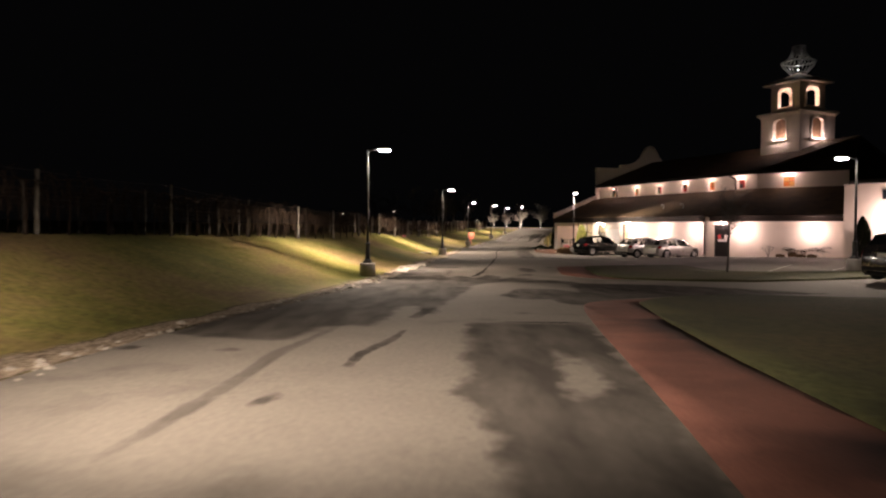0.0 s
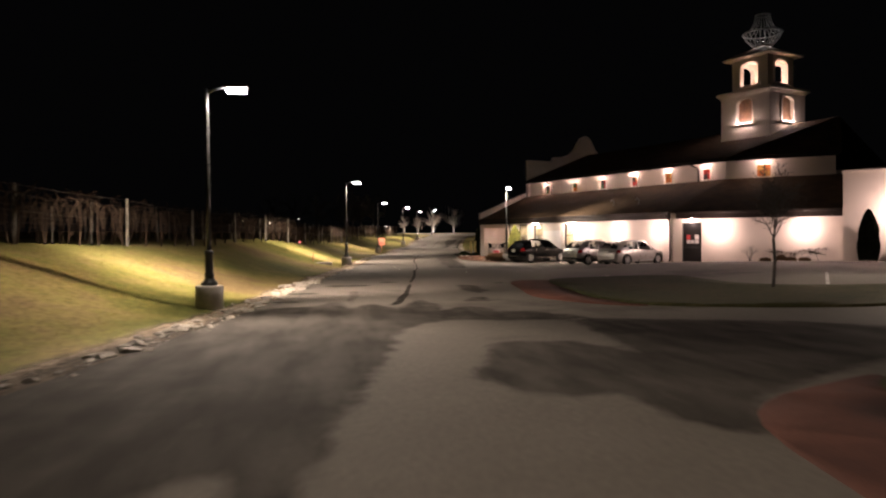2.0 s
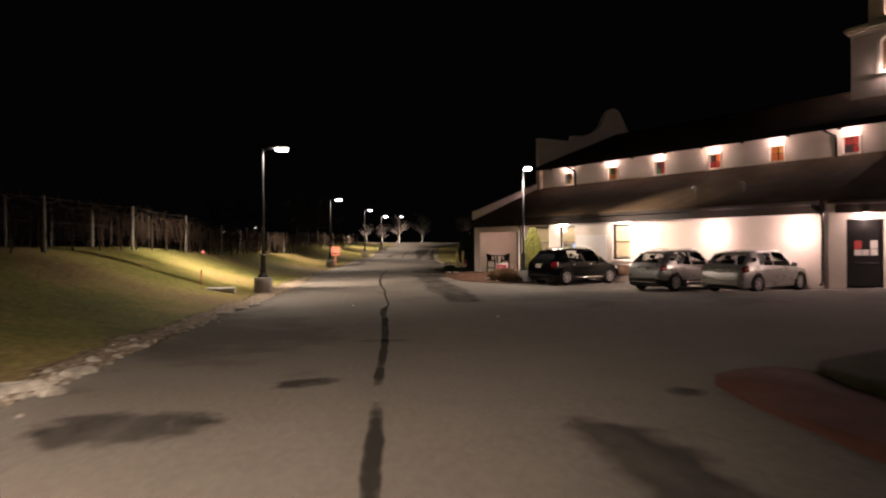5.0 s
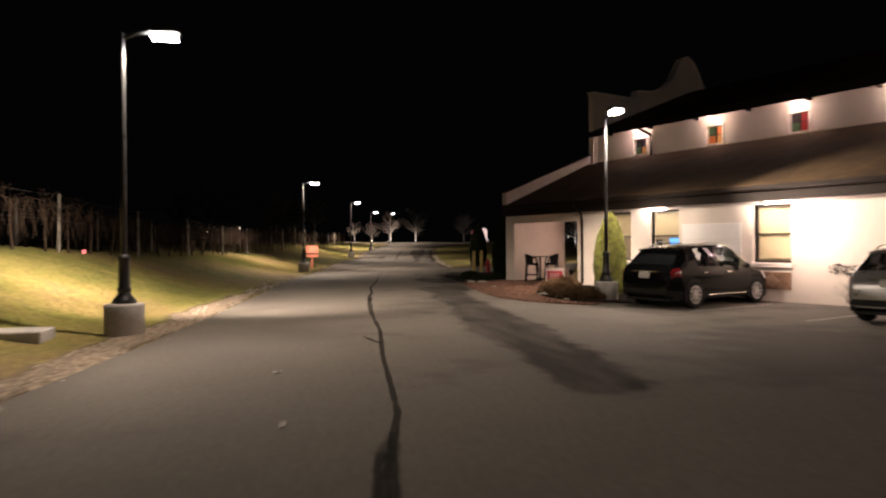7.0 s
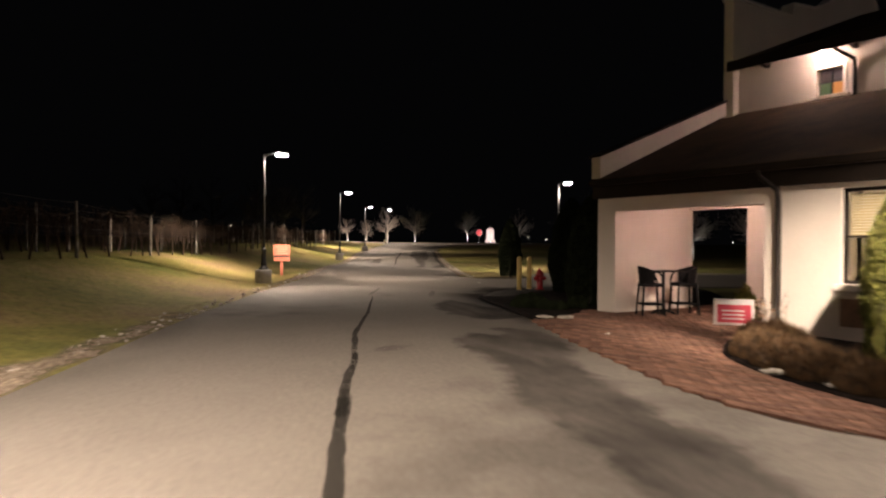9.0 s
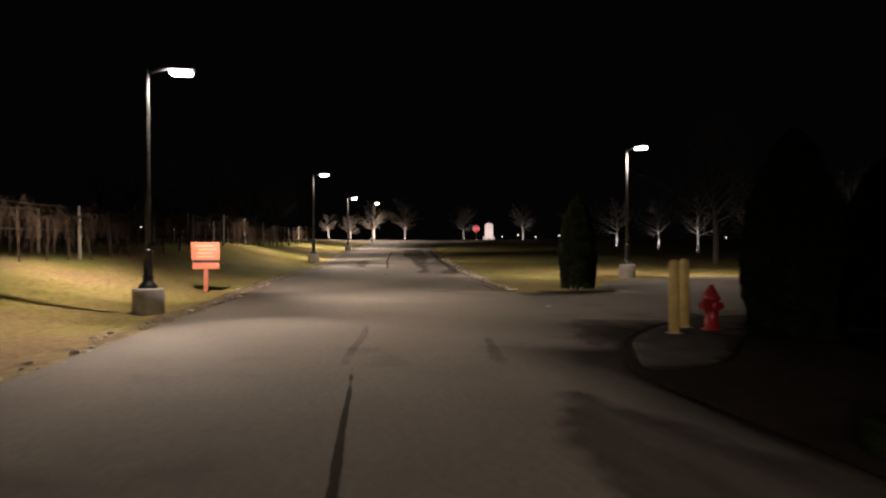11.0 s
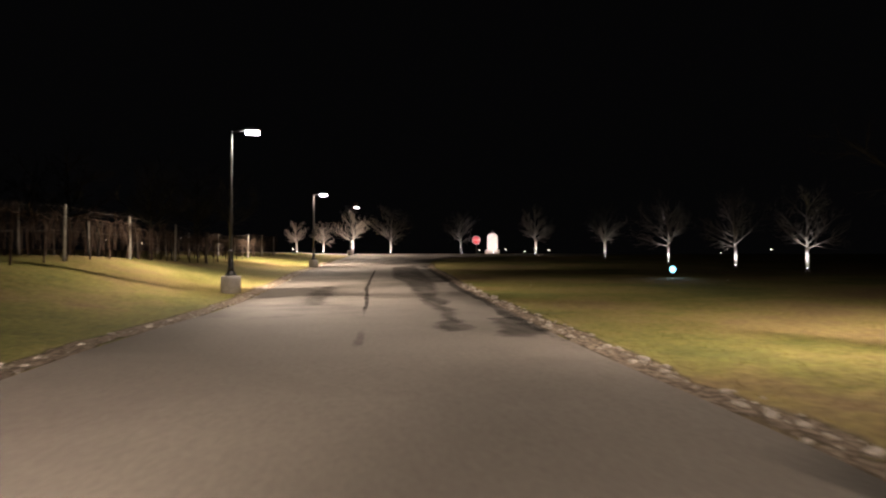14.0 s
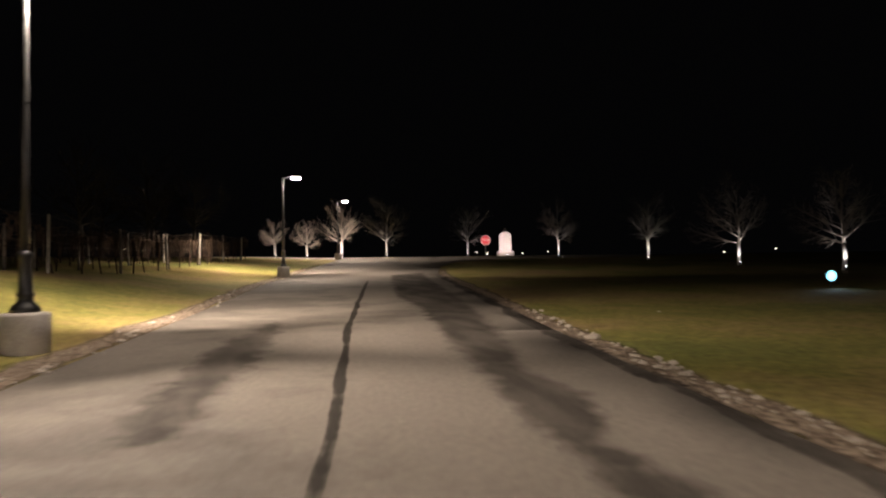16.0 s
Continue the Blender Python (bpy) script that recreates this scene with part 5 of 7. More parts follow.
def evergreen(x, y, h, w, mat, seed, label, base_z=None):
    z = ground_z(x, y) if base_z is None else base_z
    t = thing("evergreen", x, y, z, label, "evergreen")
    r = random.Random(seed)
    bm = bmesh.new()
    tube(bm, [(x, y, z - 0.1), (x, y, z + h * 0.8)], [0.06, 0.02], 6)
    part("trunk", bm, M_BARK, t)

    def shape(rr):
        k = rr.random() ** 0.8
        a = rr.uniform(0, 2 * math.pi)
        prof = w * 0.5 * (min(1.0, 0.88 + k * 0.5) if k < 0.25 else (1 - ((k - 0.25) / 0.75) ** 2.2) ** 0.75 + 0.03)
        prof *= 1 + 0.16 * noise.noise(Vector((math.cos(a) * 2.2, math.sin(a) * 2.2 + seed, k * h * 2.0)))
        rad = prof * rr.uniform(0.72, 1.0)
        o = Vector((math.cos(a), math.sin(a), 0))
        return Vector((x, y, z + 0.06 + k * (h - 0.1))) + o * rad, o
    bm = bmesh.new()
    leaf_mass(bm, r, int(11000 * h * w), shape, 0.05, 1.4)
    part("crown", bm, mat, t, "dense small scale leaves")
    return t


M_ARB = material("arborvitae_green", (0.17, 0.17, 0.03), 0.8, scale=6, vary=0.3, detail_scale=30, bump=0)
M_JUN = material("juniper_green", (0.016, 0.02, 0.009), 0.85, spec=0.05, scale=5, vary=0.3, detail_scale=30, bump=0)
M_BROWNLEAF = material("brown_shrub_stems", (0.16, 0.088, 0.036), 0.9, scale=8, vary=0.35, detail_scale=40, bump=0)
arb = Vector((14.24, 71.2, 0))
evergreen(arb.x, arb.y, 2.75, 1.05, M_ARB, 5, "yellow green conical arborvitae against the wall")
M_SOIL = patchy("dark_bare_soil", (0.03, 0.022, 0.016), 0.95, (0.016, 0.012, 0.009), 0.55, 0.8, 0.95)
strip("bare_soil", [(14.9, 95.9), (15.6, 95.5), (16.5, 95.4), (17.6, 95.6)], 1.1, 1.2, M_SOIL, 0.03, "dark bare soil under the juniper", "soil", 17, 0.3)
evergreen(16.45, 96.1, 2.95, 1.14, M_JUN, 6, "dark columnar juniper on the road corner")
cy = FB @ Vector((10.2, -1.0, 0))
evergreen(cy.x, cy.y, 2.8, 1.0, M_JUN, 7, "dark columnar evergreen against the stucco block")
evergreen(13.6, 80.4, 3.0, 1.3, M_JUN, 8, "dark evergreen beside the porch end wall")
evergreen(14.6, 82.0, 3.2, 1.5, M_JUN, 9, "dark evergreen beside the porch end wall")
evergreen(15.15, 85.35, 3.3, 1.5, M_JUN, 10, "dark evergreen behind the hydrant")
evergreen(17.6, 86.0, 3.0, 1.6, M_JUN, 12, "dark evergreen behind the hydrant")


def mound(x, y, rx, h, mat, seed, label, base_z, twiggy=True):
    t = thing("shrub", x, y, base_z, label, "shrub", "low shrubs")
    r = random.Random(seed)

    def shape(rr):
        a, k = rr.uniform(0, 2 * math.pi), math.sqrt(rr.random())
        o = Vector((math.cos(a) * k, math.sin(a) * k, 0))
        hh = h * (1 - k * k) ** 0.5 * rr.uniform(0.3, 1.0) * (1 + 0.55 * noise.noise(Vector((o.x * 3.5, o.y * 3.5, seed))))
        if twiggy and rr.random() < 0.12:
            hh += h * rr.uniform(0.05, 0.4)
        return Vector((x, y, base_z)) + o * rx + Vector((0, 0, hh * 0.85)), o
    bm = bmesh.new()
    leaf_mass(bm, r, int((17000 if twiggy else 26000) * rx), shape, 0.1 if twiggy else 0.045, 1.5, 0.16 if twiggy else 1.0)
    part("foliage", bm, mat, t)
    return t


sheet("flower_bed", rounded([(12.2, 72.5), (11.75, 71.2), (11.6, 69.8), (11.7, 68.6), (12.4, 68.0), (13.6, 67.6), (15.6, 68.6), (17.1, 67.9), (15.4, 72.3), (14.9, 74.1), (13.4, 73.8)], 3), M_MULCH, 0.075, 0.75, "dark mulch bed in front of the wall", "flower bed", 0.1)
for i, (x, y, rx, h) in enumerate(((12.6, 72.0, 0.5, 0.4), (12.4, 71.2, 0.52, 0.38), (12.3, 70.4, 0.5, 0.35), (12.3, 69.6, 0.5, 0.32), (13.4, 73.0, 0.5, 0.38), (13.05, 72.3, 0.5, 0.4), (12.65, 69.0, 0.42, 0.3))):
    mound(x, y, rx, h, M_BROWNLEAF, 60 + i, "brown winter shrub in the mulch bed", ground_z(x, y) + 0.07)
sheet("flower_bed", rounded([(10.85, 77.2), (11.1, 80.6), (11.3, 83.4), (11.85, 84.55), (12.45, 85.7), (13.55, 86.95), (14.9, 87.85), (16.5, 88.25), (21, 87.6), (17.5, 80.2), (13.1, 79.1), (12.3, 78.2)], 3), M_MULCH, 0.07, 0.75, "dark mulch bed beside the porch end wall", "flower bed", 0.1)
M_PAD = material("worn_grey_slab", (0.04, 0.035, 0.031), 0.9, scale=1.5, vary=0.3, detail_scale=35, bump=0.4, dist=0.01, spec=0.15)
sheet("pavement", rounded([(11.5, 83.3), (11.95, 84.5), (12.55, 85.6), (13.65, 86.8), (14.9, 87.65), (16.3, 88.0), (15.6, 86.9), (14.9, 86.0), (13.9, 85.0), (12.7, 83.6)], 3), M_PAD, 0.085, 0.5, "worn grey slab round the bollards and hydrant", "pavement", 0.08)
mound(15.3, 76.2, 0.28, 0.75, M_ARB, 130, "small yellow green shrub beside the porch post", ground_z(15.2, 76.1) + 0.04, False)
for i, (x, y, rx, h) in enumerate(((11.7, 79.9, 0.5, 0.34), (12.05, 79.2, 0.35, 0.2), (12.75, 79.35, 0.28, 0.3))):
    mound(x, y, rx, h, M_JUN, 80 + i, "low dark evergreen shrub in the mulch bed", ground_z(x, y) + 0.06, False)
for i, s in enumerate((5.2, 6.0, 6.5, 7.2)):
    q = FB @ Vector((s, -0.5, 0))
    mound(q.x, q.y, 0.28, 0.14 if i != 1 else 0.3, M_BROWNLEAF, 100 + i, "dry brown shrub at the foot of the wall", ground_z(q.x, q.y) + 0.03)


def bare_bush(x, y, h, seed, label, base_z):
    t = thing("bare_bush", x, y, base_z, label, "bush")
    r = random.Random(seed)
    bm = bmesh.new()
    for k in range(9):
        a = 2 * math.pi * k / 9
        d = Vector((math.cos(a) * 0.45, math.sin(a) * 0.45, 1)).normalized()
        grow(bm, r, Vector((x, y, base_z - 0.03)), d, h * 0.42, 0.012, 2, 4)
    part("stems", bm, M_BARK, t)
    return t


for s, h in ((4.4, 1.1),):
    q = FB @ Vector((s, -0.4, 0))
    bare_bush(q.x, q.y, h, int(s * 10), "thin bare bush against the lit wall", ground_z(q.x, q.y) + 0.03)
q = FA @ Vector((14.6, -0.5, 0))
bare_bush(q.x, q.y, 0.9, 9, "thin bare bush against the lit wall", ground_z(q.x, q.y) + 0.03)


def dry_plant(x, y, h, seed, label, base_z):
    """Upright stems with curled pale leaves that stayed on through the winter."""
    t = thing("dry_plant", x, y, base_z, label, "plant")
    r = random.Random(seed)
    stems, leaves = bmesh.new(), bmesh.new()
    for k in range(11):
        a, lean = r.uniform(0, 2 * math.pi), r.uniform(0.1, 0.36)
        tip = Vector((x + math.cos(a) * lean, y + math.sin(a) * lean, base_z + h * r.uniform(0.7, 1.0)))
        foot = Vector((x + math.cos(a) * 0.05, y + math.sin(a) * 0.05, base_z - 0.03))
        mid = foot.lerp(tip, 0.55) + Vector((0, 0, 0.06))
        tube(stems, [foot, mid, tip], [0.008, 0.006, 0.003], 5)
        for _ in range(9):
            p = mid.lerp(tip, r.uniform(-0.2, 1.05)) + Vector((r.gauss(0, 0.03), r.gauss(0, 0.03), r.gauss(0, 0.02)))
            u = Vector((r.uniform(-1, 1), r.uniform(-1, 1), r.uniform(-1, 0.6))).normalized() * r.uniform(0.03, 0.06)
            v = u.cross(Vector((r.uniform(-1, 1), r.uniform(-1, 1), r.uniform(-1, 1)))).normalized() * 0.022
            c = [leaves.verts.new(q) for q in (p, p + u * 0.5 + v, p + u + v.cross(u) * 4, p + u * 0.5 - v)]
            leaves.faces.new(c)
    part("stems", stems, M_BARK, t)
    part("leaves", leaves, M_PALELEAF, t, "curled pale brown leaves")
    return t


M_PALELEAF = material("pale_dry_leaf", (0.4, 0.25, 0.15), 0.85, scale=9, vary=0.25, detail_scale=40, bump=0)
dry_plant(13.85, 73.6, 0.85, 3, "dry plant with pale curled leaves beside the yard sign", ground_z(13.85, 73.6) + 0.07)


def wall_vine(m, s0, s1, z0, z1, seed):
    """Dry leaves and thin stems of a climber on the stucco."""
    r = random.Random(seed)
    q0 = m @ Vector(((s0 + s1) / 2, -0.02, 0))
    t = thing("climbing_plant", q0.x, q0.y, ground_z(q0.x, q0.y) + 0.03, "dry brown climbing plant on the stucco wall", "climber")
    bm = bmesh.new()
    for k in range(4):
        s = s0 + (s1 - s0) * (k + 0.5) / 4
        zt = r.uniform(z0, z1)
        tube(bm, [m @ Vector((s, -0.02, q0.z + ground_z(q0.x, q0.y))), m @ Vector((s + r.uniform(-0.2, 0.2), -0.02, (zt - 1.2) / 2 - 0.1)), m @ Vector((s + r.uniform(-0.4, 0.4), -0.02, zt))], 0.007, 4)
    part("stems", bm, M_BARK, t)
    bm = bmesh.new()
    for k in range(9):
        cs, cz = r.uniform(s0, s1), r.uniform(z0, z1)
        for _ in range(34):
            p = m @ Vector((cs + r.gauss(0, 0.16), -r.uniform(0.015, 0.06), cz + r.gauss(0, 0.04)))
            a, b = Vector((r.uniform(-1, 1), r.uniform(-1, 1), r.uniform(-1, 1))).normalized() * 0.03, Vector((r.uniform(-1, 1), r.uniform(-1, 1), r.uniform(-1, 1))).normalized() * 0.03
            bm.faces.new([bm.verts.new(v) for v in (p - a, p + b, p + a, p - b)])
    part("leaves", bm, M_DRYLEAF, t)
    return t


M_DRYLEAF = material("dry_leaf", (0.06, 0.04, 0.03), 0.9, scale=8, vary=0.3, detail_scale=40, bump=0)
wall_vine(FA, 14.0, 15.4, -0.75, -0.3, 5)
wall_vine(FB, 5.4, 6.6, -0.7, -0.35, 6)
wall_vine(FB, 6.8, 8.2, -0.75, -0.3, 7)


# ---- parked cars ----
M_TYRE = material("tyre_rubber", (0.012, 0.012, 0.012), 0.8, vary=0.1, bump=0.1, spec=0.15)
M_RIM = material("alloy_rim", (0.55, 0.55, 0.56), 0.3, metal=0.8, vary=0.05, bump=0)
M_CARGLASS = clear_glass("car_glass")
M_CARGLASS.node_tree.nodes["Principled BSDF"].inputs["Base Color"].default_value = (0.78, 0.79, 0.8, 1)
M_TINT = glass("tinted_car_glass", (0.012, 0.013, 0.015), 0.04)
M_SEAT = material("dark_seat_cloth", (0.02, 0.02, 0.02), 0.9, vary=0.1, bump=0.1)
M_REDLENS = glass("red_lens", (0.18, 0.006, 0.01), 0.15)
M_CLEARLENS = glass("headlight_lens", (0.5, 0.5, 0.5), 0.1)
M_PLASTIC = material("black_plastic", (0.014, 0.014, 0.014), 0.6, vary=0.1, bump=0.05, spec=0.15)
M_PLATE = material("number_plate", (0.55, 0.53, 0.5), 0.5, vary=0.05, bump=0)
M_CHROME = material("chrome", (0.7, 0.7, 0.7), 0.15, metal=1.0, vary=0.02, bump=0)


def car(name, m, L, H, W, paint, label, cladding=True, rails=False, rear_glass=None, rake=0.0):
    """A parked car: x forward, y to its left; built at the origin and set down at m. rake leans the tailgate forward."""
    c = thing(name, 0, 0, 0, label, "car", "parked cars")
    hw, zb = W / 2, 0.21 if cladding else 0.17
    belt_line = [(0.0, 0.45), (0.008, 0.52), (0.022, 0.585), (0.035, 0.62), (0.07, 0.635), (0.2, 0.64), (0.45, 0.612), (0.72, 0.592), (0.8, 0.57), (0.9, 0.52), (0.955, 0.47), (0.985, 0.415), (1.0, 0.36)]
    roof_line = [(0.035, 0.62), (0.045 + rake * 0.3, 0.70), (0.068 + rake * 0.7, 0.80), (0.098 + rake, 0.90), (0.125 + rake, 0.94), (0.25 + rake * 0.5, 0.98), (0.4, 0.998), (0.5, 1.0), (0.575, 0.985), (0.645, 0.895), (0.72, 0.755), (0.785, 0.605), (0.8, 0.57)]
    plan_line = [(0.0, 0.80), (0.012, 0.87), (0.04, 0.93), (0.1, 0.97), (0.25, 0.995), (0.5, 1.0), (0.75, 0.99), (0.86, 0.96), (0.93, 0.89), (0.975, 0.78), (1.0, 0.62)]
    xs = sorted({*np.linspace(0, 0.2, 21).round(4), *np.linspace(0.2, 0.78, 30).round(4), *np.linspace(0.78, 1.0, 16).round(4)})

    def section(u):
        """Half a cross-section at u along the car, from the sill up to the middle of the roof."""
        b = lerp(belt_line, u) * H
        top = max(b + 0.012, lerp(roof_line, u) * H if 0.035 < u < 0.8 else 0)
        w = hw * lerp(plan_line, u)
        h = smooth01((top - b) / (0.25 * H))
        rw = w * (0.90 - 0.16 * h)
        lo = zb + 0.13 * smooth01((0.05 - u) / 0.05) + 0.10 * smooth01((u - 0.95) / 0.05)
        side = [(0.80 * w, lo), (0.955 * w, lo + 0.03), (0.985 * w, lo + 0.28 * (b - lo)), (1.0 * w, lo + 0.50 * (b - lo)), (0.99 * w, lo + 0.74 * (b - lo)), (0.975 * w, lo + 0.90 * (b - lo)), (0.945 * w, b)]
        edge = top - 0.045 * h
        bulge = 0.02 * h
        side += [(0.945 * w + (rw - 0.945 * w) * t + bulge * math.sin(math.pi * t), b + (edge - b) * t) for t in (0.06, 0.35, 0.66, 0.94)]
        side += [(rw * 0.965, top - 0.016 * h), (rw * 0.8, top + 0.004), (rw * 0.45, top + 0.018), (0.0, top + 0.024)]
        return side
    rows = [section(u) for u in xs]
    n = len(rows[0])

    def at(i, j, sgn, out=0.0):
        y, z = rows[i][j]
        return Vector(((xs[i] - 0.5) * L, sgn * y, z))

    def kind(u, j):
        """Which part a face of the shell belongs to."""
        if 7 <= j <= 9:
            if 0.215 + rake * 0.6 < u < 0.425 or 0.445 < u < 0.66 and j < 9 or 0.445 < u < 0.615:
                return "side_window"
            if 0.11 + rake < u < 0.2 + rake * 0.6 and j == 8:
                return "quarter_window"
        if j >= 11:
            if 0.605 < u < 0.77:
                return "windscreen"
            if 0.045 < u < 0.10 + rake:
                return "rear_window"
        if cladding and j <= 1:
            return "cladding"
        return "body"
    mats = {"side_window": M_CARGLASS, "quarter_window": M_TINT, "windscreen": M_CARGLASS, "rear_window": rear_glass or M_CARGLASS, "cladding": M_PLASTIC, "body": paint}
    names = {"cladding": "lower_cladding"}
    shells = {}
    for sgn in (1, -1):
        for i in range(len(xs) - 1):
            u = (xs[i] + xs[i + 1]) / 2
            for j in range(n - 1):
                k = kind(u, j)
                key = (k, sgn if k in ("side_window", "quarter_window") else 0, (u > 0.435) if k == "side_window" else 0)
                shells.setdefault(key, []).append([at(i, j, sgn), at(i + 1, j, sgn), at(i + 1, j + 1, sgn), at(i, j + 1, sgn)][::sgn])
    for (k, _, _), quads in shells.items():
        bm = bmesh.new()
        for q in quads:
            bm.faces.new([bm.verts.new(p) for p in q])
        bmesh.ops.remove_doubles(bm, verts=bm.verts[:], dist=0.0008)
        if k == "body":
            # close the two ends and the floor
            for i in (0, len(xs) - 1):
                ring = [at(i, j, 1) for j in range(n)] + [at(i, j, -1) for j in range(n - 2, -1, -1)]
                bm.faces.new([bm.verts.new(p) for p in ring])
            bmesh.ops.remove_doubles(bm, verts=bm.verts[:], dist=0.0008)
        bmesh.ops.recalc_face_normals(bm, faces=bm.faces[:])
        for e in bm.edges:
            if len(e.link_faces) == 2 and e.calc_face_angle() > 0.7:
                e.smooth = False
        o = part(names.get(k, k), bm, mats[k], c, smooth=True)
        if k not in ("body", "cladding"):
            o.visible_shadow = k == "rear_window"
    bm = bmesh.new()
    box(bm, -0.47 * L, 0.47 * L, -hw * 0.78, hw * 0.78, zb - 0.01, zb + 0.05)
    part("floor_pan", bm, M_PLASTIC, c)

    def skin(name, u0, u1, j0, j1, sgn, mat, label="", out=0.008):
        """A lens or trim that follows the shell, set a little proud of it."""
        bm = bmesh.new()
        idx = [i for i, u in enumerate(xs) if u0 - 1e-6 <= u <= u1 + 1e-6]
        grid = [[bm.verts.new(at(i, j, sgn) + Vector(((-out if u0 < 0.3 else out), sgn * out, 0))) for j in range(j0, j1 + 1)] for i in idx]
        back = [[bm.verts.new(v.co - Vector(((-0.02 if u0 < 0.3 else 0.02), sgn * 0.02, 0))) for v in r] for r in grid]
        for g in (grid, back):
            for a, b in zip(g, g[1:]):
                for k in range(len(a) - 1):
                    bm.faces.new((a[k], a[k + 1], b[k + 1], b[k]))
        loop = lambda g: g[0] + [r[-1] for r in g[1:-1]] + g[-1][::-1] + [r[0] for r in g[1:-1]][::-1]
        a, b = loop(grid), loop(back)
        for k in range(len(a)):
            bm.faces.new((a[k], a[(k + 1) % len(a)], b[(k + 1) % len(b)], b[k]))
        bmesh.ops.recalc_face_normals(bm, faces=bm.faces[:])
        return part(name, bm, mat, c, label, True)

    for sgn in (1, -1):
        skin("tail_light", 0.02, 0.09, 4, 6, sgn, M_REDLENS, "red wrap-round tail light")
        skin("headlight", 0.895, 0.965, 4, 6, sgn, M_CLEARLENS)
        bm = bmesh.new()
        yb = sgn * hw * 0.945
        tube(bm, [(0.165 * L, yb, 0.615 * H), (0.165 * L, yb + sgn * 0.1, 0.63 * H)], 0.022, 6)
        bmesh.ops.create_icosphere(bm, subdivisions=2, radius=1.0, matrix=Matrix.Translation((0.165 * L, yb + sgn * 0.15, 0.645 * H)) @ Matrix.Diagonal((0.06, 0.11, 0.075, 1)))
        part("mirror", bm, paint, c, smooth=True)
        for u in (0.30, 0.52):
            bm = bmesh.new()
            z = 0.555 * H
            box(bm, (u - 0.5) * L - 0.1, (u - 0.5) * L + 0.1, sgn * hw * 0.99 - 0.02, sgn * hw * 0.99 + 0.025, z - 0.014, z + 0.016, None, 0.008)
            part("door_handle", bm, M_CHROME if cladding else paint, c)
        bm = bmesh.new()
        box(bm, -0.18 * L, 0.2 * L, sgn * hw * 0.985 - 0.02, sgn * hw * 0.985 + 0.022, zb + 0.1, zb + 0.135, None, 0.01)
        part("side_trim", bm, M_CHROME if cladding else paint, c)
        if rails:
            bm = bmesh.new()
            tube(bm, [((u - 0.5) * L, sgn * hw * 0.70, lerp(roof_line, u) * H + dz) for u, dz in ((0.22, 0.0), (0.25, 0.035), (0.4, 0.04), (0.52, 0.035), (0.55, 0.0))], 0.016, 6)
            part("roof_rail", bm, M_CHROME, c)
    for u, ys, ws in ((0.5, 0.38, 0.24), (0.5, -0.38, 0.24), (0.27, 0.38, 0.26), (0.27, -0.38, 0.26)):
        bm = bmesh.new()
        x = (u - 0.5) * L
        box(bm, x - 0.09, x + 0.05, ys - ws, ys + ws, 0.3 * H, 0.70 * H, None, 0.05)
        box(bm, x - 0.1, x - 0.01, ys - 0.12, ys + 0.12, 0.72 * H, 0.81 * H, None, 0.035)
        part("seat", bm, M_SEAT, c)
    # rear and front dress
    xr = -0.5 * L
    bm = bmesh.new()
    box(bm, xr - 0.025, xr + 0.2, -hw * 0.82, hw * 0.82, zb + 0.14, zb + 0.32, None, 0.05)
    part("rear_bumper", bm, M_PLASTIC if cladding else paint, c)
    bm = bmesh.new()
    box(bm, 0.5 * L - 0.2, 0.5 * L + 0.015, -hw * 0.66, hw * 0.66, zb + 0.1, zb + 0.3, None, 0.05)
    part("front_bumper", bm, M_PLASTIC if cladding else paint, c)
    bm = bmesh.new()
    box(bm, xr - 0.006, xr + 0.04, -0.16, 0.16, 0.475 * H, 0.475 * H + 0.155, None, 0.005)
    part("number_plate", bm, M_PLATE, c, "pale rear number plate")
    bm = bmesh.new()
    box(bm, xr + 0.005, xr + 0.1, -0.4, 0.4, 0.575 * H, 0.575 * H + 0.025, None, 0.01)
    part("tailgate_trim", bm, M_CHROME, c)
    bm = bmesh.new()
    us = 0.10 + rake
    box(bm, (us - 0.5) * L - 0.12, (us - 0.5) * L + 0.12, -hw * 0.66, hw * 0.66, lerp(roof_line, us) * H + 0.004, lerp(roof_line, us) * H + 0.04, None, 0.012)
    part("spoiler", bm, paint, c)
    # wheels in dark arches
    R = 0.212 * H if H > 1.55 else 0.218 * H
    for u in (0.20, 0.805):
        xw = (u - 0.5) * L
        side = hw * lerp(plan_line, u)
        for sgn in (1, -1):
            bm = bmesh.new()
            arc = [(xw + (R + 0.06) * math.cos(a), R + (R + 0.06) * math.sin(a)) for a in [math.pi * k / 14 for k in range(-2, 17)]]
            va = [bm.verts.new((x, sgn * (side + 0.006), z)) for x, z in arc]
            vb = [bm.verts.new((x, sgn * (side - 0.22), z)) for x, z in arc]
            bm.faces.new(va)
            bm.faces.new(vb[::-1])
            for i in range(len(va)):
                bm.faces.new((va[i], vb[i], vb[(i + 1) % len(va)], va[(i + 1) % len(va)]))
            bmesh.ops.recalc_face_normals(bm, faces=bm.faces[:])
            part("wheel_arch", bm, M_PLASTIC, c)
            wh = new("wheel")
            wh.parent = c
            wm = pose(xw, sgn * (side - 0.085), R, -90 * sgn, 0, 0)
            wh.matrix_basis = wm
            bm = bmesh.new()
            lathe(bm, [(R * 0.66, -0.1), (R * 0.93, -0.1), (R, -0.06), (R, 0.06), (R * 0.93, 0.105), (R * 0.66, 0.1), (R * 0.64, 0.02)], 28)
            bm.transform(wm)
            part("tyre", bm, M_TYRE, wh, smooth=True)
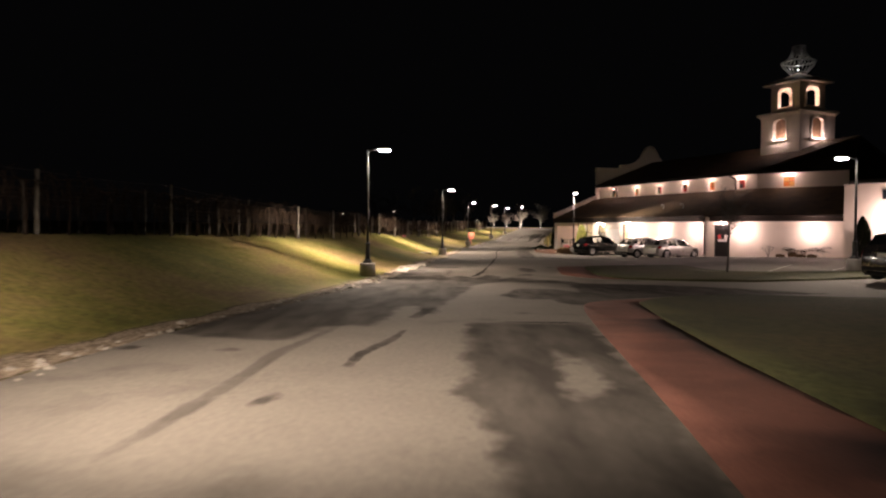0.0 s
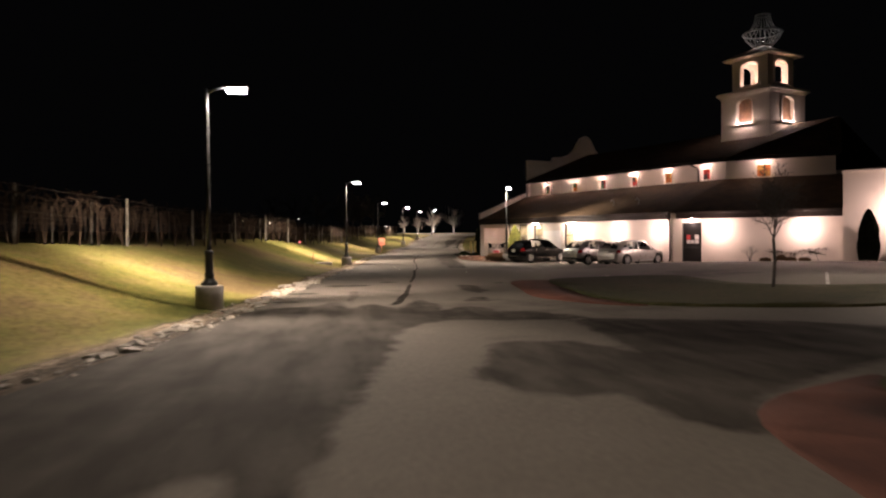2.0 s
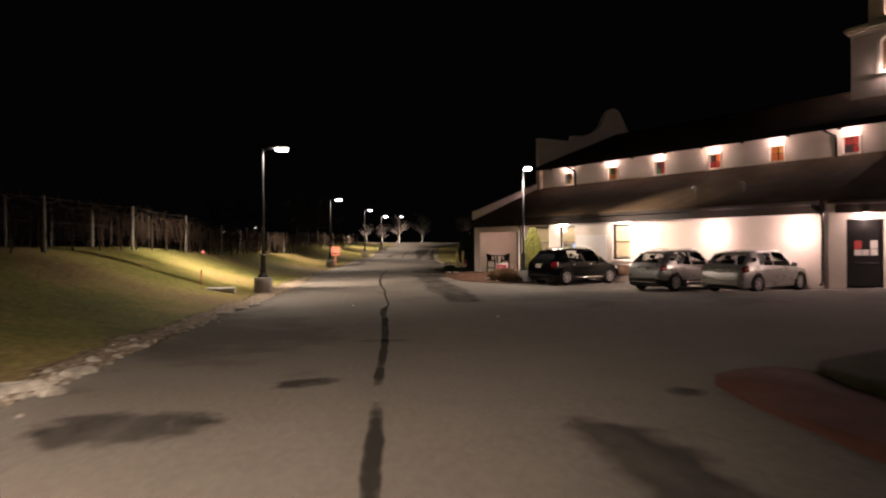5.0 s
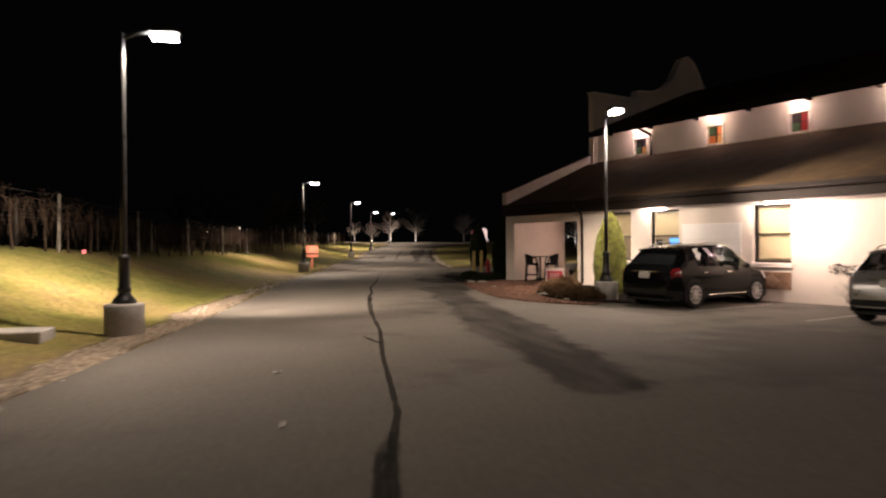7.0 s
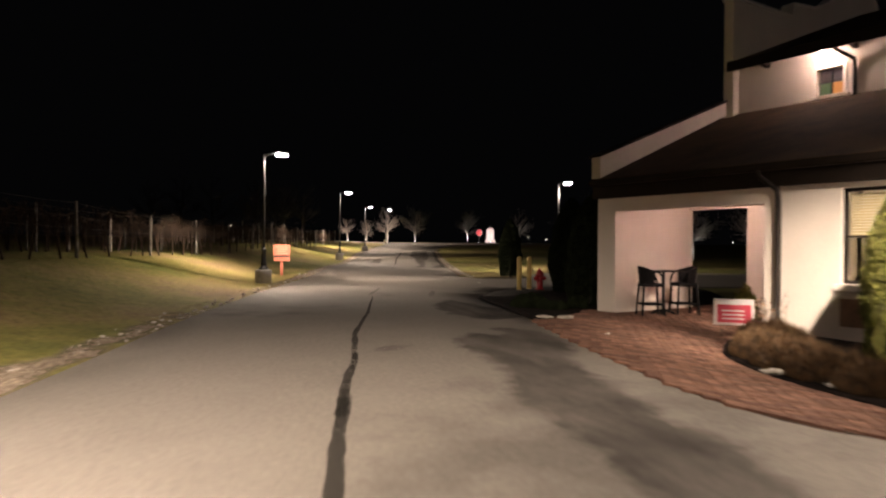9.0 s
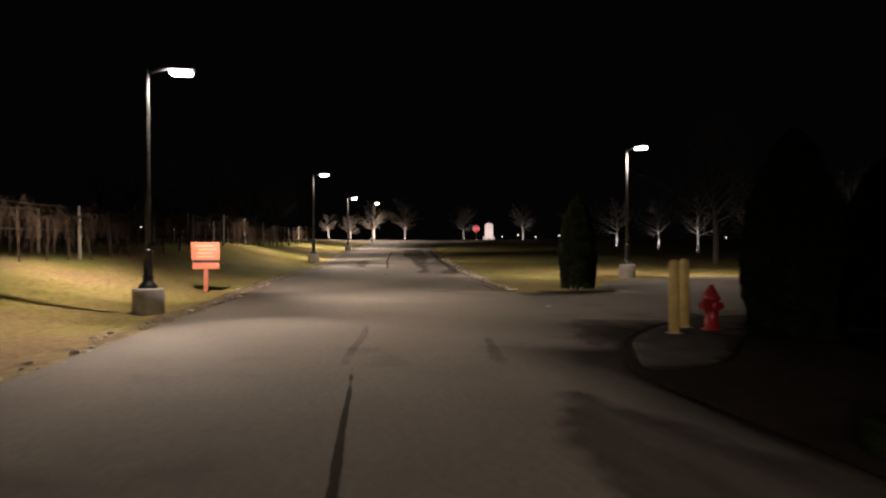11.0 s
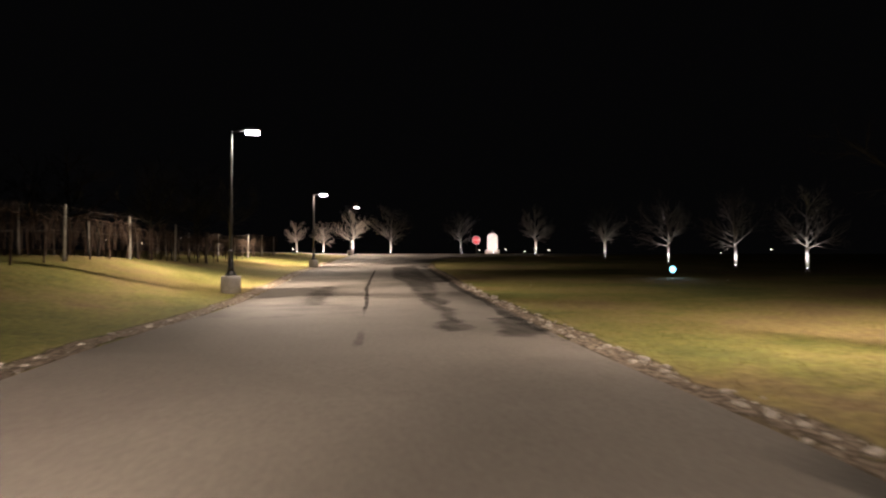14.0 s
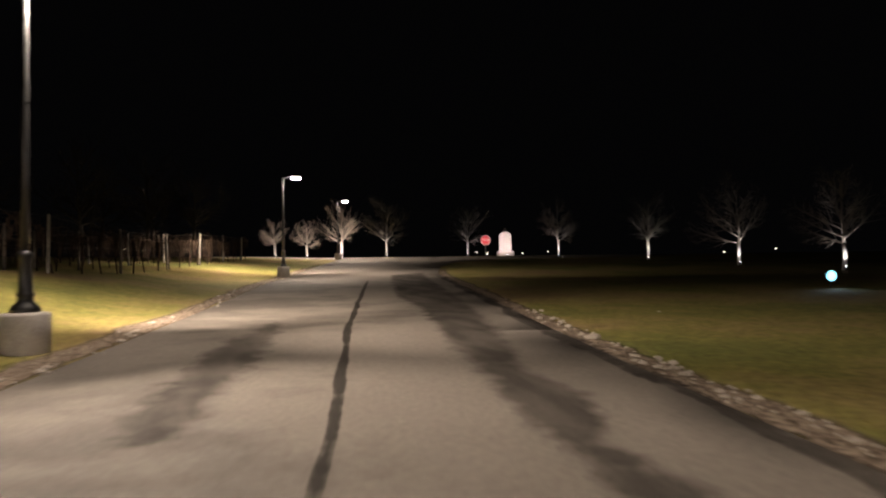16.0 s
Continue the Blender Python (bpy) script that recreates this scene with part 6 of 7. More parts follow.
            bm = bmesh.new()
            lathe(bm, [(R * 0.1, 0.075), (R * 0.17, 0.09), (R * 0.18, 0.1), (R * 0.12, 0.11), (0.001, 0.112)], 12)
            for k in range(10):
                mm = pose(0, 0, 0, 0, 0, 36 * k)
                box(bm, R * 0.14, R * 0.65, -0.022, 0.022, 0.07, 0.1, mm)
            lathe(bm, [(R * 0.6, 0.05), (R * 0.61, 0.112), (R * 0.67, 0.112), (R * 0.68, 0.05)], 28)
            bm.transform(wm)
            part("rim", bm, M_RIM, wh)
    c.matrix_basis = m
    return c


M_BLACKPAINT = material("black_car_paint", (0.004, 0.004, 0.0045), 0.12, vary=0.04, bump=0, coat=0.06, spec=0.12)
M_GREYPAINT = material("silver_grey_car_paint", (0.2, 0.195, 0.19), 0.3, metal=0.5, vary=0.03, bump=0, coat=1.0)
M_SILVERPAINT = material("light_silver_car_paint", (0.38, 0.365, 0.35), 0.3, metal=0.4, vary=0.03, bump=0, coat=1.0)
M_DARKPAINT = material("dark_grey_car_paint", (0.035, 0.03, 0.03), 0.25, vary=0.04, bump=0, coat=1.0)


def park(x, y, rz):
    return pose(x, y, ground_z(x, y) + 0.032, 0, 0, rz)


car("black_suv", park(15.0, 67.3, 21.5), 4.5, 1.64, 1.8, M_BLACKPAINT, "glossy black compact suv with chrome side strips", True, True, M_TINT, 0.03)
car("grey_suv", park(17.3, 62.1, 21), 4.2, 1.58, 1.78, M_GREYPAINT, "silver grey compact suv with dark lower cladding", True, True, M_CARGLASS, 0.035)
car("silver_hatchback", park(18.6, 59.05, 23), 4.4, 1.48, 1.8, M_SILVERPAINT, "light silver five door hatchback parked by the wall", False, False, M_CARGLASS, 0.045)
car("dark_suv", park(17.6, 30.1, 20), 4.7, 1.72, 1.85, M_DARKPAINT, "dark grey suv parked beside the island", True, True, M_TINT)

# ---- porch furniture ----
M_WICKER = material("black_wicker", (0.008, 0.007, 0.007), 0.8, spec=0.15, vary=0.2, detail_scale=120, bump=0.5)


def bar_chair(m):
    c = thing("bar_chair", 0, 0, 0, "tall black bar chair with low rounded back", "chair", "bar chairs")
    bm = bmesh.new()
    box(bm, -0.25, 0.25, -0.24, 0.24, 0.69, 0.77, None, 0.03)
    part("seat", bm, M_WICKER, c)
    # a barrel back, highest behind, falling away into two sloping arms
    bm = bmesh.new()
    n = 11
    vs = []
    for i in range(n):
        a = math.pi * (0.48 + 1.04 * i / (n - 1))
        x, y = 0.24 * math.cos(a), 0.24 * math.sin(a)
        top = 1.06 + 0.1 * max(0.0, -math.cos(a))
        vs.append([bm.verts.new((x * k, y * k, z)) for k, z in ((1.06, 0.76), (1.24, top - 0.05), (1.22, top), (1.06, top), (0.9, 0.76))])
    for a, b in zip(vs, vs[1:]):
        for k in range(5):
            bm.faces.new((a[k], a[(k + 1) % 5], b[(k + 1) % 5], b[k]))
    bm.faces.new(vs[0][::-1])
    bm.faces.new(vs[-1])
    bmesh.ops.recalc_face_normals(bm, faces=bm.faces[:])
    part("backrest", bm, M_WICKER, c, "rounded woven back")
    for sy in (-1, 1):
        bm = bmesh.new()
        tube(bm, [(-0.02, sy * 0.27, 1.05), (0.1, sy * 0.28, 1.02), (0.19, sy * 0.27, 0.92), (0.23, sy * 0.24, 0.76)], 0.02, 6)
        part("arm", bm, M_WICKER, c)
    for sx in (-1, 1):
        for sy in (-1, 1):
            bm = bmesh.new()
            tube(bm, [(sx * 0.26, sy * 0.25, 0), (sx * 0.21, sy * 0.2, 0.73)], 0.024, 6)
            part("leg", bm, M_WICKER, c)
    d, z = 0.24, 0.29
    for p, q in (((-d, -d), (d, -d)), ((d, -d), (d, d)), ((d, d), (-d, d)), ((-d, d), (-d, -d))):
        bm = bmesh.new()
        tube(bm, [(*p, z), (*q, z)], 0.02, 6)
        part("stretcher", bm, M_WICKER, c)
    c.matrix_basis = m
    return c


bar_chair(pose(13.72, 77.42, -1.27, 0, 0, -12))
bar_chair(pose(14.62, 77.5, -1.27, 0, 0, 172))
tb = thing("bar_table", 0, 0, 0, "tall black pedestal bar table on the porch", "table")
bm = bmesh.new()
box(bm, -0.33, 0.33, -0.33, 0.33, 1.02, 1.05, None, 0.008)
part("tabletop", bm, M_DARKWOOD, tb)
bm = bmesh.new()
lathe(bm, [(0.035, 0.03), (0.035, 1.018)], 12)
part("pedestal", bm, M_BLACKMETAL, tb)
bm = bmesh.new()
lathe(bm, [(0.06, 0.0), (0.06, 0.12), (0.05, 0.16)], 16)
part("hub", bm, M_WICKER, tb)
for k in range(4):
    a = math.pi * (0.25 + 0.5 * k)
    bm = bmesh.new()
    tube(bm, [(0.05 * math.cos(a), 0.05 * math.sin(a), 0.12), (0.17 * math.cos(a), 0.17 * math.sin(a), 0.1), (0.27 * math.cos(a), 0.27 * math.sin(a), 0.025)], 0.024, 6)
    part("foot", bm, M_WICKER, tb)
tb.matrix_basis = pose(14.16, 77.62, -1.27, 0, 0, 10)

# ---- signs ----
M_ORANGE = material("orange_painted_board", (0.36, 0.098, 0.055), 0.7, scale=3, vary=0.06, detail_scale=60, bump=0.1)
M_PALEORANGE = material("faded_lettering", (0.5, 0.2, 0.13), 0.7, vary=0.05, bump=0)
M_REDPRINT = material("red_print", (0.55, 0.05, 0.08), 0.6, vary=0.05, bump=0)
M_WHITEBOARD = material("white_board", (0.75, 0.7, 0.68), 0.6, vary=0.04, bump=0)
gx, gy = 5.3, 98.15
gz = ground_z(gx, gy)
sign = thing("notice_board", gx, gy, gz, "orange painted notice board on a single post", "sign", rz=0)
bm = bmesh.new()
box(bm, gx - 0.06, gx + 0.06, gy, gy + 0.09, gz - 0.2, 0.25, None, 0.005)
part("post", bm, M_ORANGE, sign)
bm = bmesh.new()
box(bm, gx - 0.41, gx + 0.41, gy - 0.05, gy - 0.003, -0.21, 0.33, None, 0.008)
part("board", bm, M_ORANGE, sign)
bm = bmesh.new()
box(bm, gx - 0.38, gx + 0.40, gy - 0.045, gy - 0.003, -0.48, -0.29, None, 0.008)
part("board", bm, M_ORANGE, sign)
bm = bmesh.new()
box(bm, gx - 0.37, gx + 0.37, gy - 0.02, gy - 0.003, -0.288, -0.212)
part("rail", bm, M_BLACKMETAL, sign)
for i, (a, b) in enumerate(((-0.28, 0.26), (-0.2, 0.3), (-0.24, 0.2), (-0.26, 0.28))):
    bm = bmesh.new()
    z = 0.22 - 0.11 * i
    box(bm, gx + a, gx + b, gy - 0.054, gy - 0.0505, z - 0.025, z + 0.02)
    part("lettering", bm, M_PALEORANGE, sign)

ys = thing("yard_sign", 13.3, 73.78, -1.25, "small white yard sign with a red printed panel", "sign", rz=-34)
ym = ys.matrix_basis
bm = bmesh.new()
box(bm, -0.33, 0.33, -0.01, 0.01, 0.2, 0.66, ym, 0.003)
part("board", bm, M_WHITEBOARD, ys)
bm = bmesh.new()
box(bm, -0.27, 0.29, -0.016, -0.0105, 0.24, 0.56, ym)
part("print", bm, M_REDPRINT, ys, "red printed panel")
for z in (0.3, 0.37, 0.44):
    bm = bmesh.new()
    box(bm, -0.19, 0.17, -0.019, -0.0165, z, z + 0.025, ym)
    part("lettering", bm, M_WHITEBOARD, ys)
for x in (-0.2, 0.2):
    bm = bmesh.new()
    tube(bm, [ym @ Vector((x, 0.016, -0.12)), ym @ Vector((x, 0.016, 0.6))], 0.006, 5)
    part("stake", bm, M_WIRE, ys)

M_STOPRED = material("stop_sign_red", (0.62, 0.03, 0.05), 0.45, vary=0.03, bump=0)
sx, sy = 40.4, 187.9
sz = ground_z(sx, sy)
stop = thing("stop_sign", sx, sy, sz, "red octagonal stop sign on a steel post", "sign", rz=-17)
sm = stop.matrix_basis
bm = bmesh.new()
tube(bm, [sm @ Vector((0, 0.05, -0.2)), sm @ Vector((0, 0.05, 2.4))], 0.04, 6)
part("post", bm, M_POST, stop)
bm = bmesh.new()
prism(bm, [(0.62 * math.cos(math.pi / 8 + math.pi * k / 4), 1.9 + 0.62 * math.sin(math.pi / 8 + math.pi * k / 4)) for k in range(8)], sm @ frame_of((0, -0.012, 0), (1, 0, 0), (0, 1, 0)), 0.012)
part("panel", bm, M_WHITEBOARD, stop, "white bordered octagon")
bm = bmesh.new()
prism(bm, [(0.57 * math.cos(math.pi / 8 + math.pi * k / 4), 1.9 + 0.57 * math.sin(math.pi / 8 + math.pi * k / 4)) for k in range(8)], sm @ frame_of((0, -0.018, 0), (1, 0, 0), (0, 1, 0)), 0.004)
part("face", bm, M_STOPRED, stop, "red face")
fc = bpy.data.curves.new("lettering", "FONT")
fc.body, fc.size, fc.align_x, fc.align_y, fc.extrude = "STOP", 0.42, "CENTER", "CENTER", 0.002
fo = new("lettering", fc)
fc.materials.append(M_WHITEBOARD)
fo.parent = stop
fo.matrix_basis = pose(0, -0.022, 1.9, 90, 0, 0)
fo["label"] = "white letters"

# lit entrance pillar
M_PILLAR = material("white_pillar_render", (0.78, 0.72, 0.68), 0.8, vary=0.05, bump=0.2)
px, py = 41.4, 184.0
pz = ground_z(px, py)
pil = thing("entrance_pillar", px, py, pz, "white rendered entrance pillar with stepped base, lit", "pillar", rz=-17)
pm = pil.matrix_basis
bm = bmesh.new()
box(bm, -0.95, 0.95, -0.6, 0.6, -0.3, 0.55, pm, 0.03)
part("plinth", bm, M_PILLAR, pil)
bm = bmesh.new()
prism(bm, [(-0.68, 0.553), (-0.68, 2.4), (-0.5, 2.62), (-0.2, 2.75), (0.2, 2.75), (0.5, 2.62), (0.68, 2.4), (0.68, 0.553)], pm @ frame_of((0, -0.4, 0), (1, 0, 0), (0, 1, 0)), 0.8)
part("shaft", bm, M_PILLAR, pil)
bm = bmesh.new()
lathe(bm, [(0.25, 2.755), (0.2, 2.85), (0.08, 2.95), (0.16, 3.05), (0.1, 3.2), (0.01, 3.24)], 12)
bm.transform(pm)
part("finial", bm, M_DARKWOOD, pil)
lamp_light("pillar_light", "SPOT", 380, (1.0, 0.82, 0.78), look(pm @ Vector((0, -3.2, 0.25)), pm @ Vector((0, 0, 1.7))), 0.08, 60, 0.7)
# unseen ground spots added in front of the pillar and the stop sign
for q in (pm @ Vector((0, -3.2, 0)), sm @ Vector((0, -3.0, 0))):
    copy_thing(spot_first, pose(q.x, q.y, ground_z(q.x, q.y) - 0.03))
# added lamp brightens the stop sign, which has none of its own
lamp_light("added_sign_light", "SPOT", 260, (1.0, 0.9, 0.85), look(sm @ Vector((0, -3.0, 0.3)), sm @ Vector((0, 0, 2.0))), 0.06, 40, 0.7)

# ---- bollards, hydrant, slab, marker stake, post ----
M_YELLOW = material("yellow_bollard_paint", (0.75, 0.54, 0.2), 0.6, scale=4, vary=0.12, detail_scale=40, bump=0.15)
for i, (x, y) in enumerate(((13.5, 86.05), (14.1, 86.7))):
    z = ground_z(x, y) + 0.06
    b = thing("bollard", x, y, z, "yellow painted steel bollard with domed top", "bollard", "bollards")
    bm = bmesh.new()
    lathe(bm, [(0.085, -0.15), (0.085, 1.12), (0.072, 1.17), (0.045, 1.195), (0.01, 1.2)], 16, (x, y, z))
    part("tube", bm, M_YELLOW, b, smooth=True)
    bm = bmesh.new()
    lathe(bm, [(0.16, -0.05), (0.16, 0.02), (0.13, 0.03)], 16, (x, y, z))
    part("footing", bm, M_CONCRETE, b)
hx, hy = 14.35, 86.3
hz = ground_z(hx, hy) + 0.06
hyd = thing("fire_hydrant", hx, hy, hz, "red fire hydrant with side caps", "hydrant")
M_HYD = material("red_hydrant_paint", (0.3, 0.015, 0.02), 0.4, vary=0.1, bump=0.05)
bm = bmesh.new()
lathe(bm, [(0.17, -0.1), (0.17, 0.04), (0.115, 0.06), (0.115, 0.5), (0.15, 0.52), (0.15, 0.56), (0.12, 0.6), (0.09, 0.68), (0.04, 0.72), (0.035, 0.77), (0.01, 0.775)], 16, (hx, hy, hz))
part("barrel", bm, M_HYD, hyd, smooth=True)
for d in ((1, 0), (-1, 0), (0, -1)):
    bm = bmesh.new()
    tube(bm, [(hx + d[0] * 0.1, hy + d[1] * 0.1, hz + 0.42), (hx + d[0] * 0.2, hy + d[1] * 0.2, hz + 0.42)], [0.055, 0.065], 8)
    part("cap", bm, M_HYD, hyd)
cx, cy_ = -0.35, 62.0
cz = ground_z(cx, cy_)
ch = thing("concrete_cover", cx, cy_, cz, "flat pale concrete utility cover in the grass", "cover")
bm = bmesh.new()
box(bm, cx - 0.55, cx + 0.55, cy_ - 0.35, cy_ + 0.35, cz - 0.1, cz + 0.1, None, 0.02)
part("lid", bm, M_CONCRETE, ch)
kx, ky = -1.0, 62.4
kz = ground_z(kx, ky)
stake = thing("marker_stake", kx, ky, kz, "thin orange marker stake in the grass", "stake")
bm = bmesh.new()
tube(bm, [(kx, ky, kz - 0.1), (kx + 0.02, ky, kz + 0.55)], 0.025, 6)
part("rod", bm, M_ORANGE, stake)
wx, wy = 18.25, 101.4
wz = ground_z(wx, wy)
wp = thing("lawn_post", wx, wy, wz, "thin dark post standing in the lawn", "post")
bm = bmesh.new()
tube(bm, [(wx, wy, wz - 0.1), (wx, wy, wz + 0.72)], 0.035, 8)
part("rod", bm, M_POST, wp)
q = FB @ Vector((11.3, -0.75, 0))
bz = ground_z(q.x, q.y) + 0.03
bin_ = thing("waste_bin", q.x, q.y, bz, "black upright waste bin against the wall", "bin")
bm = bmesh.new()
lathe(bm, [(0.22, 0.0), (0.25, 0.05), (0.27, 0.85), (0.28, 0.9), (0.2, 1.0), (0.02, 1.02)], 16, (q.x, q.y, bz))
part("drum", bm, M_BLACKMETAL, bin_, smooth=True)

# bluish floodlight lying low in the field, and far lights of the town
M_BLUE = glow("blue_white_lens", (0.2, 0.62, 0.85), 3.0)
fx, fy = 32.15, 128.3
fz = ground_z(fx, fy)
fl = thing("field_floodlight", fx, fy, fz, "low bluish floodlight on a short stake in the field", "floodlight")
bm = bmesh.new()
tube(bm, [(fx, fy, fz - 0.1), (fx, fy, fz + 0.3)], 0.03, 6)
part("stake", bm, M_BLACKMETAL, fl)
bm = bmesh.new()
tube(bm, [(fx, fy + 0.1, fz + 0.42), (fx - 0.03, fy - 0.08, fz + 0.42)], [0.12, 0.19], 14)
part("housing", bm, M_BLACKMETAL, fl)
bm = bmesh.new()
tube(bm, [(fx - 0.03, fy - 0.084, fz + 0.42), (fx - 0.035, fy - 0.12, fz + 0.42)], [0.18, 0.12], 14)
part("lens", bm, M_BLUE, fl)
lamp_light("flood_light", "SPOT", 22, (0.6, 0.85, 1.0), look((fx - 0.04, fy - 0.16, fz + 0.42), (fx - 8, fy - 12, fz)), 0.1, 110, 0.9)
M_FAR = glow("far_lamp", (1.0, 0.85, 0.65), 3.0)
for i, (x, y, z) in enumerate(((150, 520, 6), (158, 522, 5.5), (170, 525, 6.5), (181, 520, 5), (196, 515, 6), (-60, 470, 10), (-45, 480, 9), (-28, 500, 12), (35, 560, 7), (300, 480, 4), (330, 470, 6))):
    t = thing("distant_lamp", x, y, z, "tiny warm lamp far away in the dark", "lamp", "distant lamps")
    bm = bmesh.new()
    bmesh.ops.create_icosphere(bm, subdivisions=1, radius=0.45)
    for v in bm.verts:
        v.co.z *= 0.8
    bm.transform(t.matrix_basis)
    part("globe", bm, M_FAR, t)
    bm = bmesh.new()
    tube(bm, [(x, y, z - 0.3), (x, y, ground_z(x, y) - 0.2)], 0.08, 5)
    part("pole", bm, M_POLE, t)


# ---- edging stones ----
def stone_mesh(seed):
    r = random.Random(seed)
    bm = bmesh.new()
    bmesh.ops.create_icosphere(bm, subdivisions=1, radius=1.0)
    for v in bm.verts:
        v.co = Vector((v.co.x * r.uniform(0.75, 1.25), v.co.y * r.uniform(0.6, 1.1), v.co.z * r.uniform(0.35, 0.6)))
    return finish(bm, "stone", M_STONE)


STONES = [stone_mesh(200 + i) for i in range(6)]


def edging(name, places, label):
    t = thing(name, *places[0][:3], label, "stones")
    for x, y, z, s, rz, k in places:
        o = new("stone", STONES[k])
        o.parent = t
        o.matrix_basis = t.matrix_basis.inverted() @ pose(x, y, z, 8 * math.sin(rz), 8 * math.cos(rz), rz) @ Matrix.Scale(s, 4)
    return t


def stone_places(xf, y0, y1, n, seed, smin, smax, spread):
    r = random.Random(seed)
    out = []
    for _ in range(n):
        y = r.uniform(y0, y1)
        x = xf(y) + r.gauss(0, spread)
        s = smin + (smax - smin) * r.random() ** 3
        out.append((x, y, ground_z(x, y) + 0.02 + s * 0.05, s, r.uniform(0, 360), r.randrange(6)))
    return out


edging("stone_edging", stone_places(lambda y: left_x(y) - 0.3, 27, 52, 150, 1, 0.03, 0.13, 0.2), "pale broken stones edging the lawn")
edging("stone_edging", stone_places(lambda y: left_x(y) - 0.4, 52, 80, 190, 8, 0.02, 0.06, 0.24), "small gravel stones edging the lawn")
edging("stone_edging", stone_places(lambda y: lerp(RIGHT, y) + 0.38, 97, 124, 230, 2, 0.03, 0.10, 0.13), "pale broken stones edging the far lawn")
edging("stone_edging", stone_places(lambda y: left_x(y) - 0.25, 80, 150, 250, 3, 0.03, 0.09, 0.18), "pale broken stones edging the lawn")
edging("stone_edging", stone_places(lambda y: left_x(y) - 0.2, 28, 46, 170, 9, 0.05, 0.2, 0.16), "pale broken stones edging the lawn")
edging("stone_edging", stone_places(lambda y: left_x(y) - 0.25, 8, 28, 130, 4, 0.03, 0.11, 0.18), "pale broken stones edging the lawn")
for x, y, s in ((11.6, 45.5, 0.16), (11.45, 76.95, 0.2), (11.0, 77.05, 0.17), (11.77, 70.79, 0.17), (11.86, 69.9, 0.1), (11.61, 68.57, 0.11)):
    t = thing("rock", x, y, ground_z(x, y) + 0.12, "pale rock at the edge of the bed", "rock", "bed rocks")
    o = new("stone", STONES[int(s * 100) % 6])
    o.parent = t
    o.matrix_basis = pose(0, 0, -0.02, 0, 0, 140 * s * 7) @ Matrix.Diagonal((s * 1.2, s * 0.8, s * 0.5, 1))


# flat slabs among the edging, scraps on the ground, a marker flag by the vines
M_SCRAP = material("pale_paper_scrap", (0.6, 0.56, 0.5), 0.8, vary=0.1, bump=0)
M_PINK = material("pink_flag_film", (0.75, 0.16, 0.2), 0.5, vary=0.05, bump=0)
for x, y, w, d, rz in ((0.95, 55.7, 0.34, 0.14, 62), (1.2, 56.8, 0.36, 0.13, 70), (0.62, 54.5, 0.26, 0.13, 55), (-0.75, 45.4, 0.42, 0.3, 30), (-0.3, 46.4, 0.28, 0.2, 75), (-1.25, 43.9, 0.3, 0.2, 50)):
    t = thing("flat_stone", x, y, ground_z(x, y) + 0.03, "flat pale stone slab at the edge of the lawn", "stone", "flat edging stones", rz=rz)
    r = random.Random(int(x * 100 + y))
    bm = bmesh.new()
    rim = [(w * r.uniform(0.85, 1.1) * math.cos(a), d * r.uniform(0.8, 1.15) * math.sin(a)) for a in [2 * math.pi * k / 9 for k in range(9)]]
    lo = [bm.verts.new((px_, py_, -0.06)) for px_, py_ in rim]
    mid = [bm.verts.new((px_, py_, 0.02)) for px_, py_ in rim]
    top = [bm.verts.new((px_ * 0.86, py_ * 0.82, 0.05 + r.uniform(-0.008, 0.008))) for px_, py_ in rim]
    for a, b in ((lo, mid), (mid, top)):
        for k in range(9):
            bm.faces.new((a[k], a[(k + 1) % 9], b[(k + 1) % 9], b[k]))
    bm.faces.new(top)
    bm.faces.new(lo[::-1])
    bm.transform(t.matrix_basis)
    part("slab", bm, M_STONE, t)
for i, (x, y) in enumerate(((3.8, 58.4), (6.9, 52.0), (3.9, 55.9), (13.5, 91.3), (11.2, 74.4), (21.6, 122.4), (32.4, 124.1), (5.0, 111.0))):
    lift = 0.037 if i < 4 else 0.064 if i == 4 else 0.012
    t = thing("litter", x, y, ground_z(x, y) + lift, "small crumpled pale scrap lying on the ground", "litter", "scraps of litter", rz=47 * i)
    r = random.Random(500 + i)
    bm = bmesh.new()
    top = [[bm.verts.new((0.055 * a + r.uniform(-0.012, 0.012), 0.03 * b + r.uniform(-0.008, 0.008), r.uniform(0.004, 0.028))) for b in (-1, 0, 1)] for a in (-1, -0.3, 0.4, 1)]
    for a, b in zip(top, top[1:]):
        for k in (0, 1):
            bm.faces.new((a[k], b[k], b[k + 1], a[k + 1]))
    ext = bmesh.ops.extrude_face_region(bm, geom=bm.faces[:])
    for v in ext["geom"]:
        if isinstance(v, bmesh.types.BMVert):
            v.co.z -= 0.003
    bmesh.ops.recalc_face_normals(bm, faces=bm.faces[:])
    bm.transform(t.matrix_basis)
    part("sheet", bm, M_SCRAP, t)
px, py = -2.56, 74.0
pz = ground_z(px, py)
flag = thing("marker_flag", px, py, pz, "small pink marker flag on a wire in the grass", "flag")
bm = bmesh.new()
tube(bm, [(px, py, pz - 0.08), (px, py, pz + 0.3)], 0.006, 5)
part("wire", bm, M_WIRE, flag)
bm = bmesh.new()
box(bm, px, px + 0.13, py - 0.004, py + 0.004, pz + 0.18, pz + 0.29)
part("film", bm, M_PINK, flag, "pink plastic film")

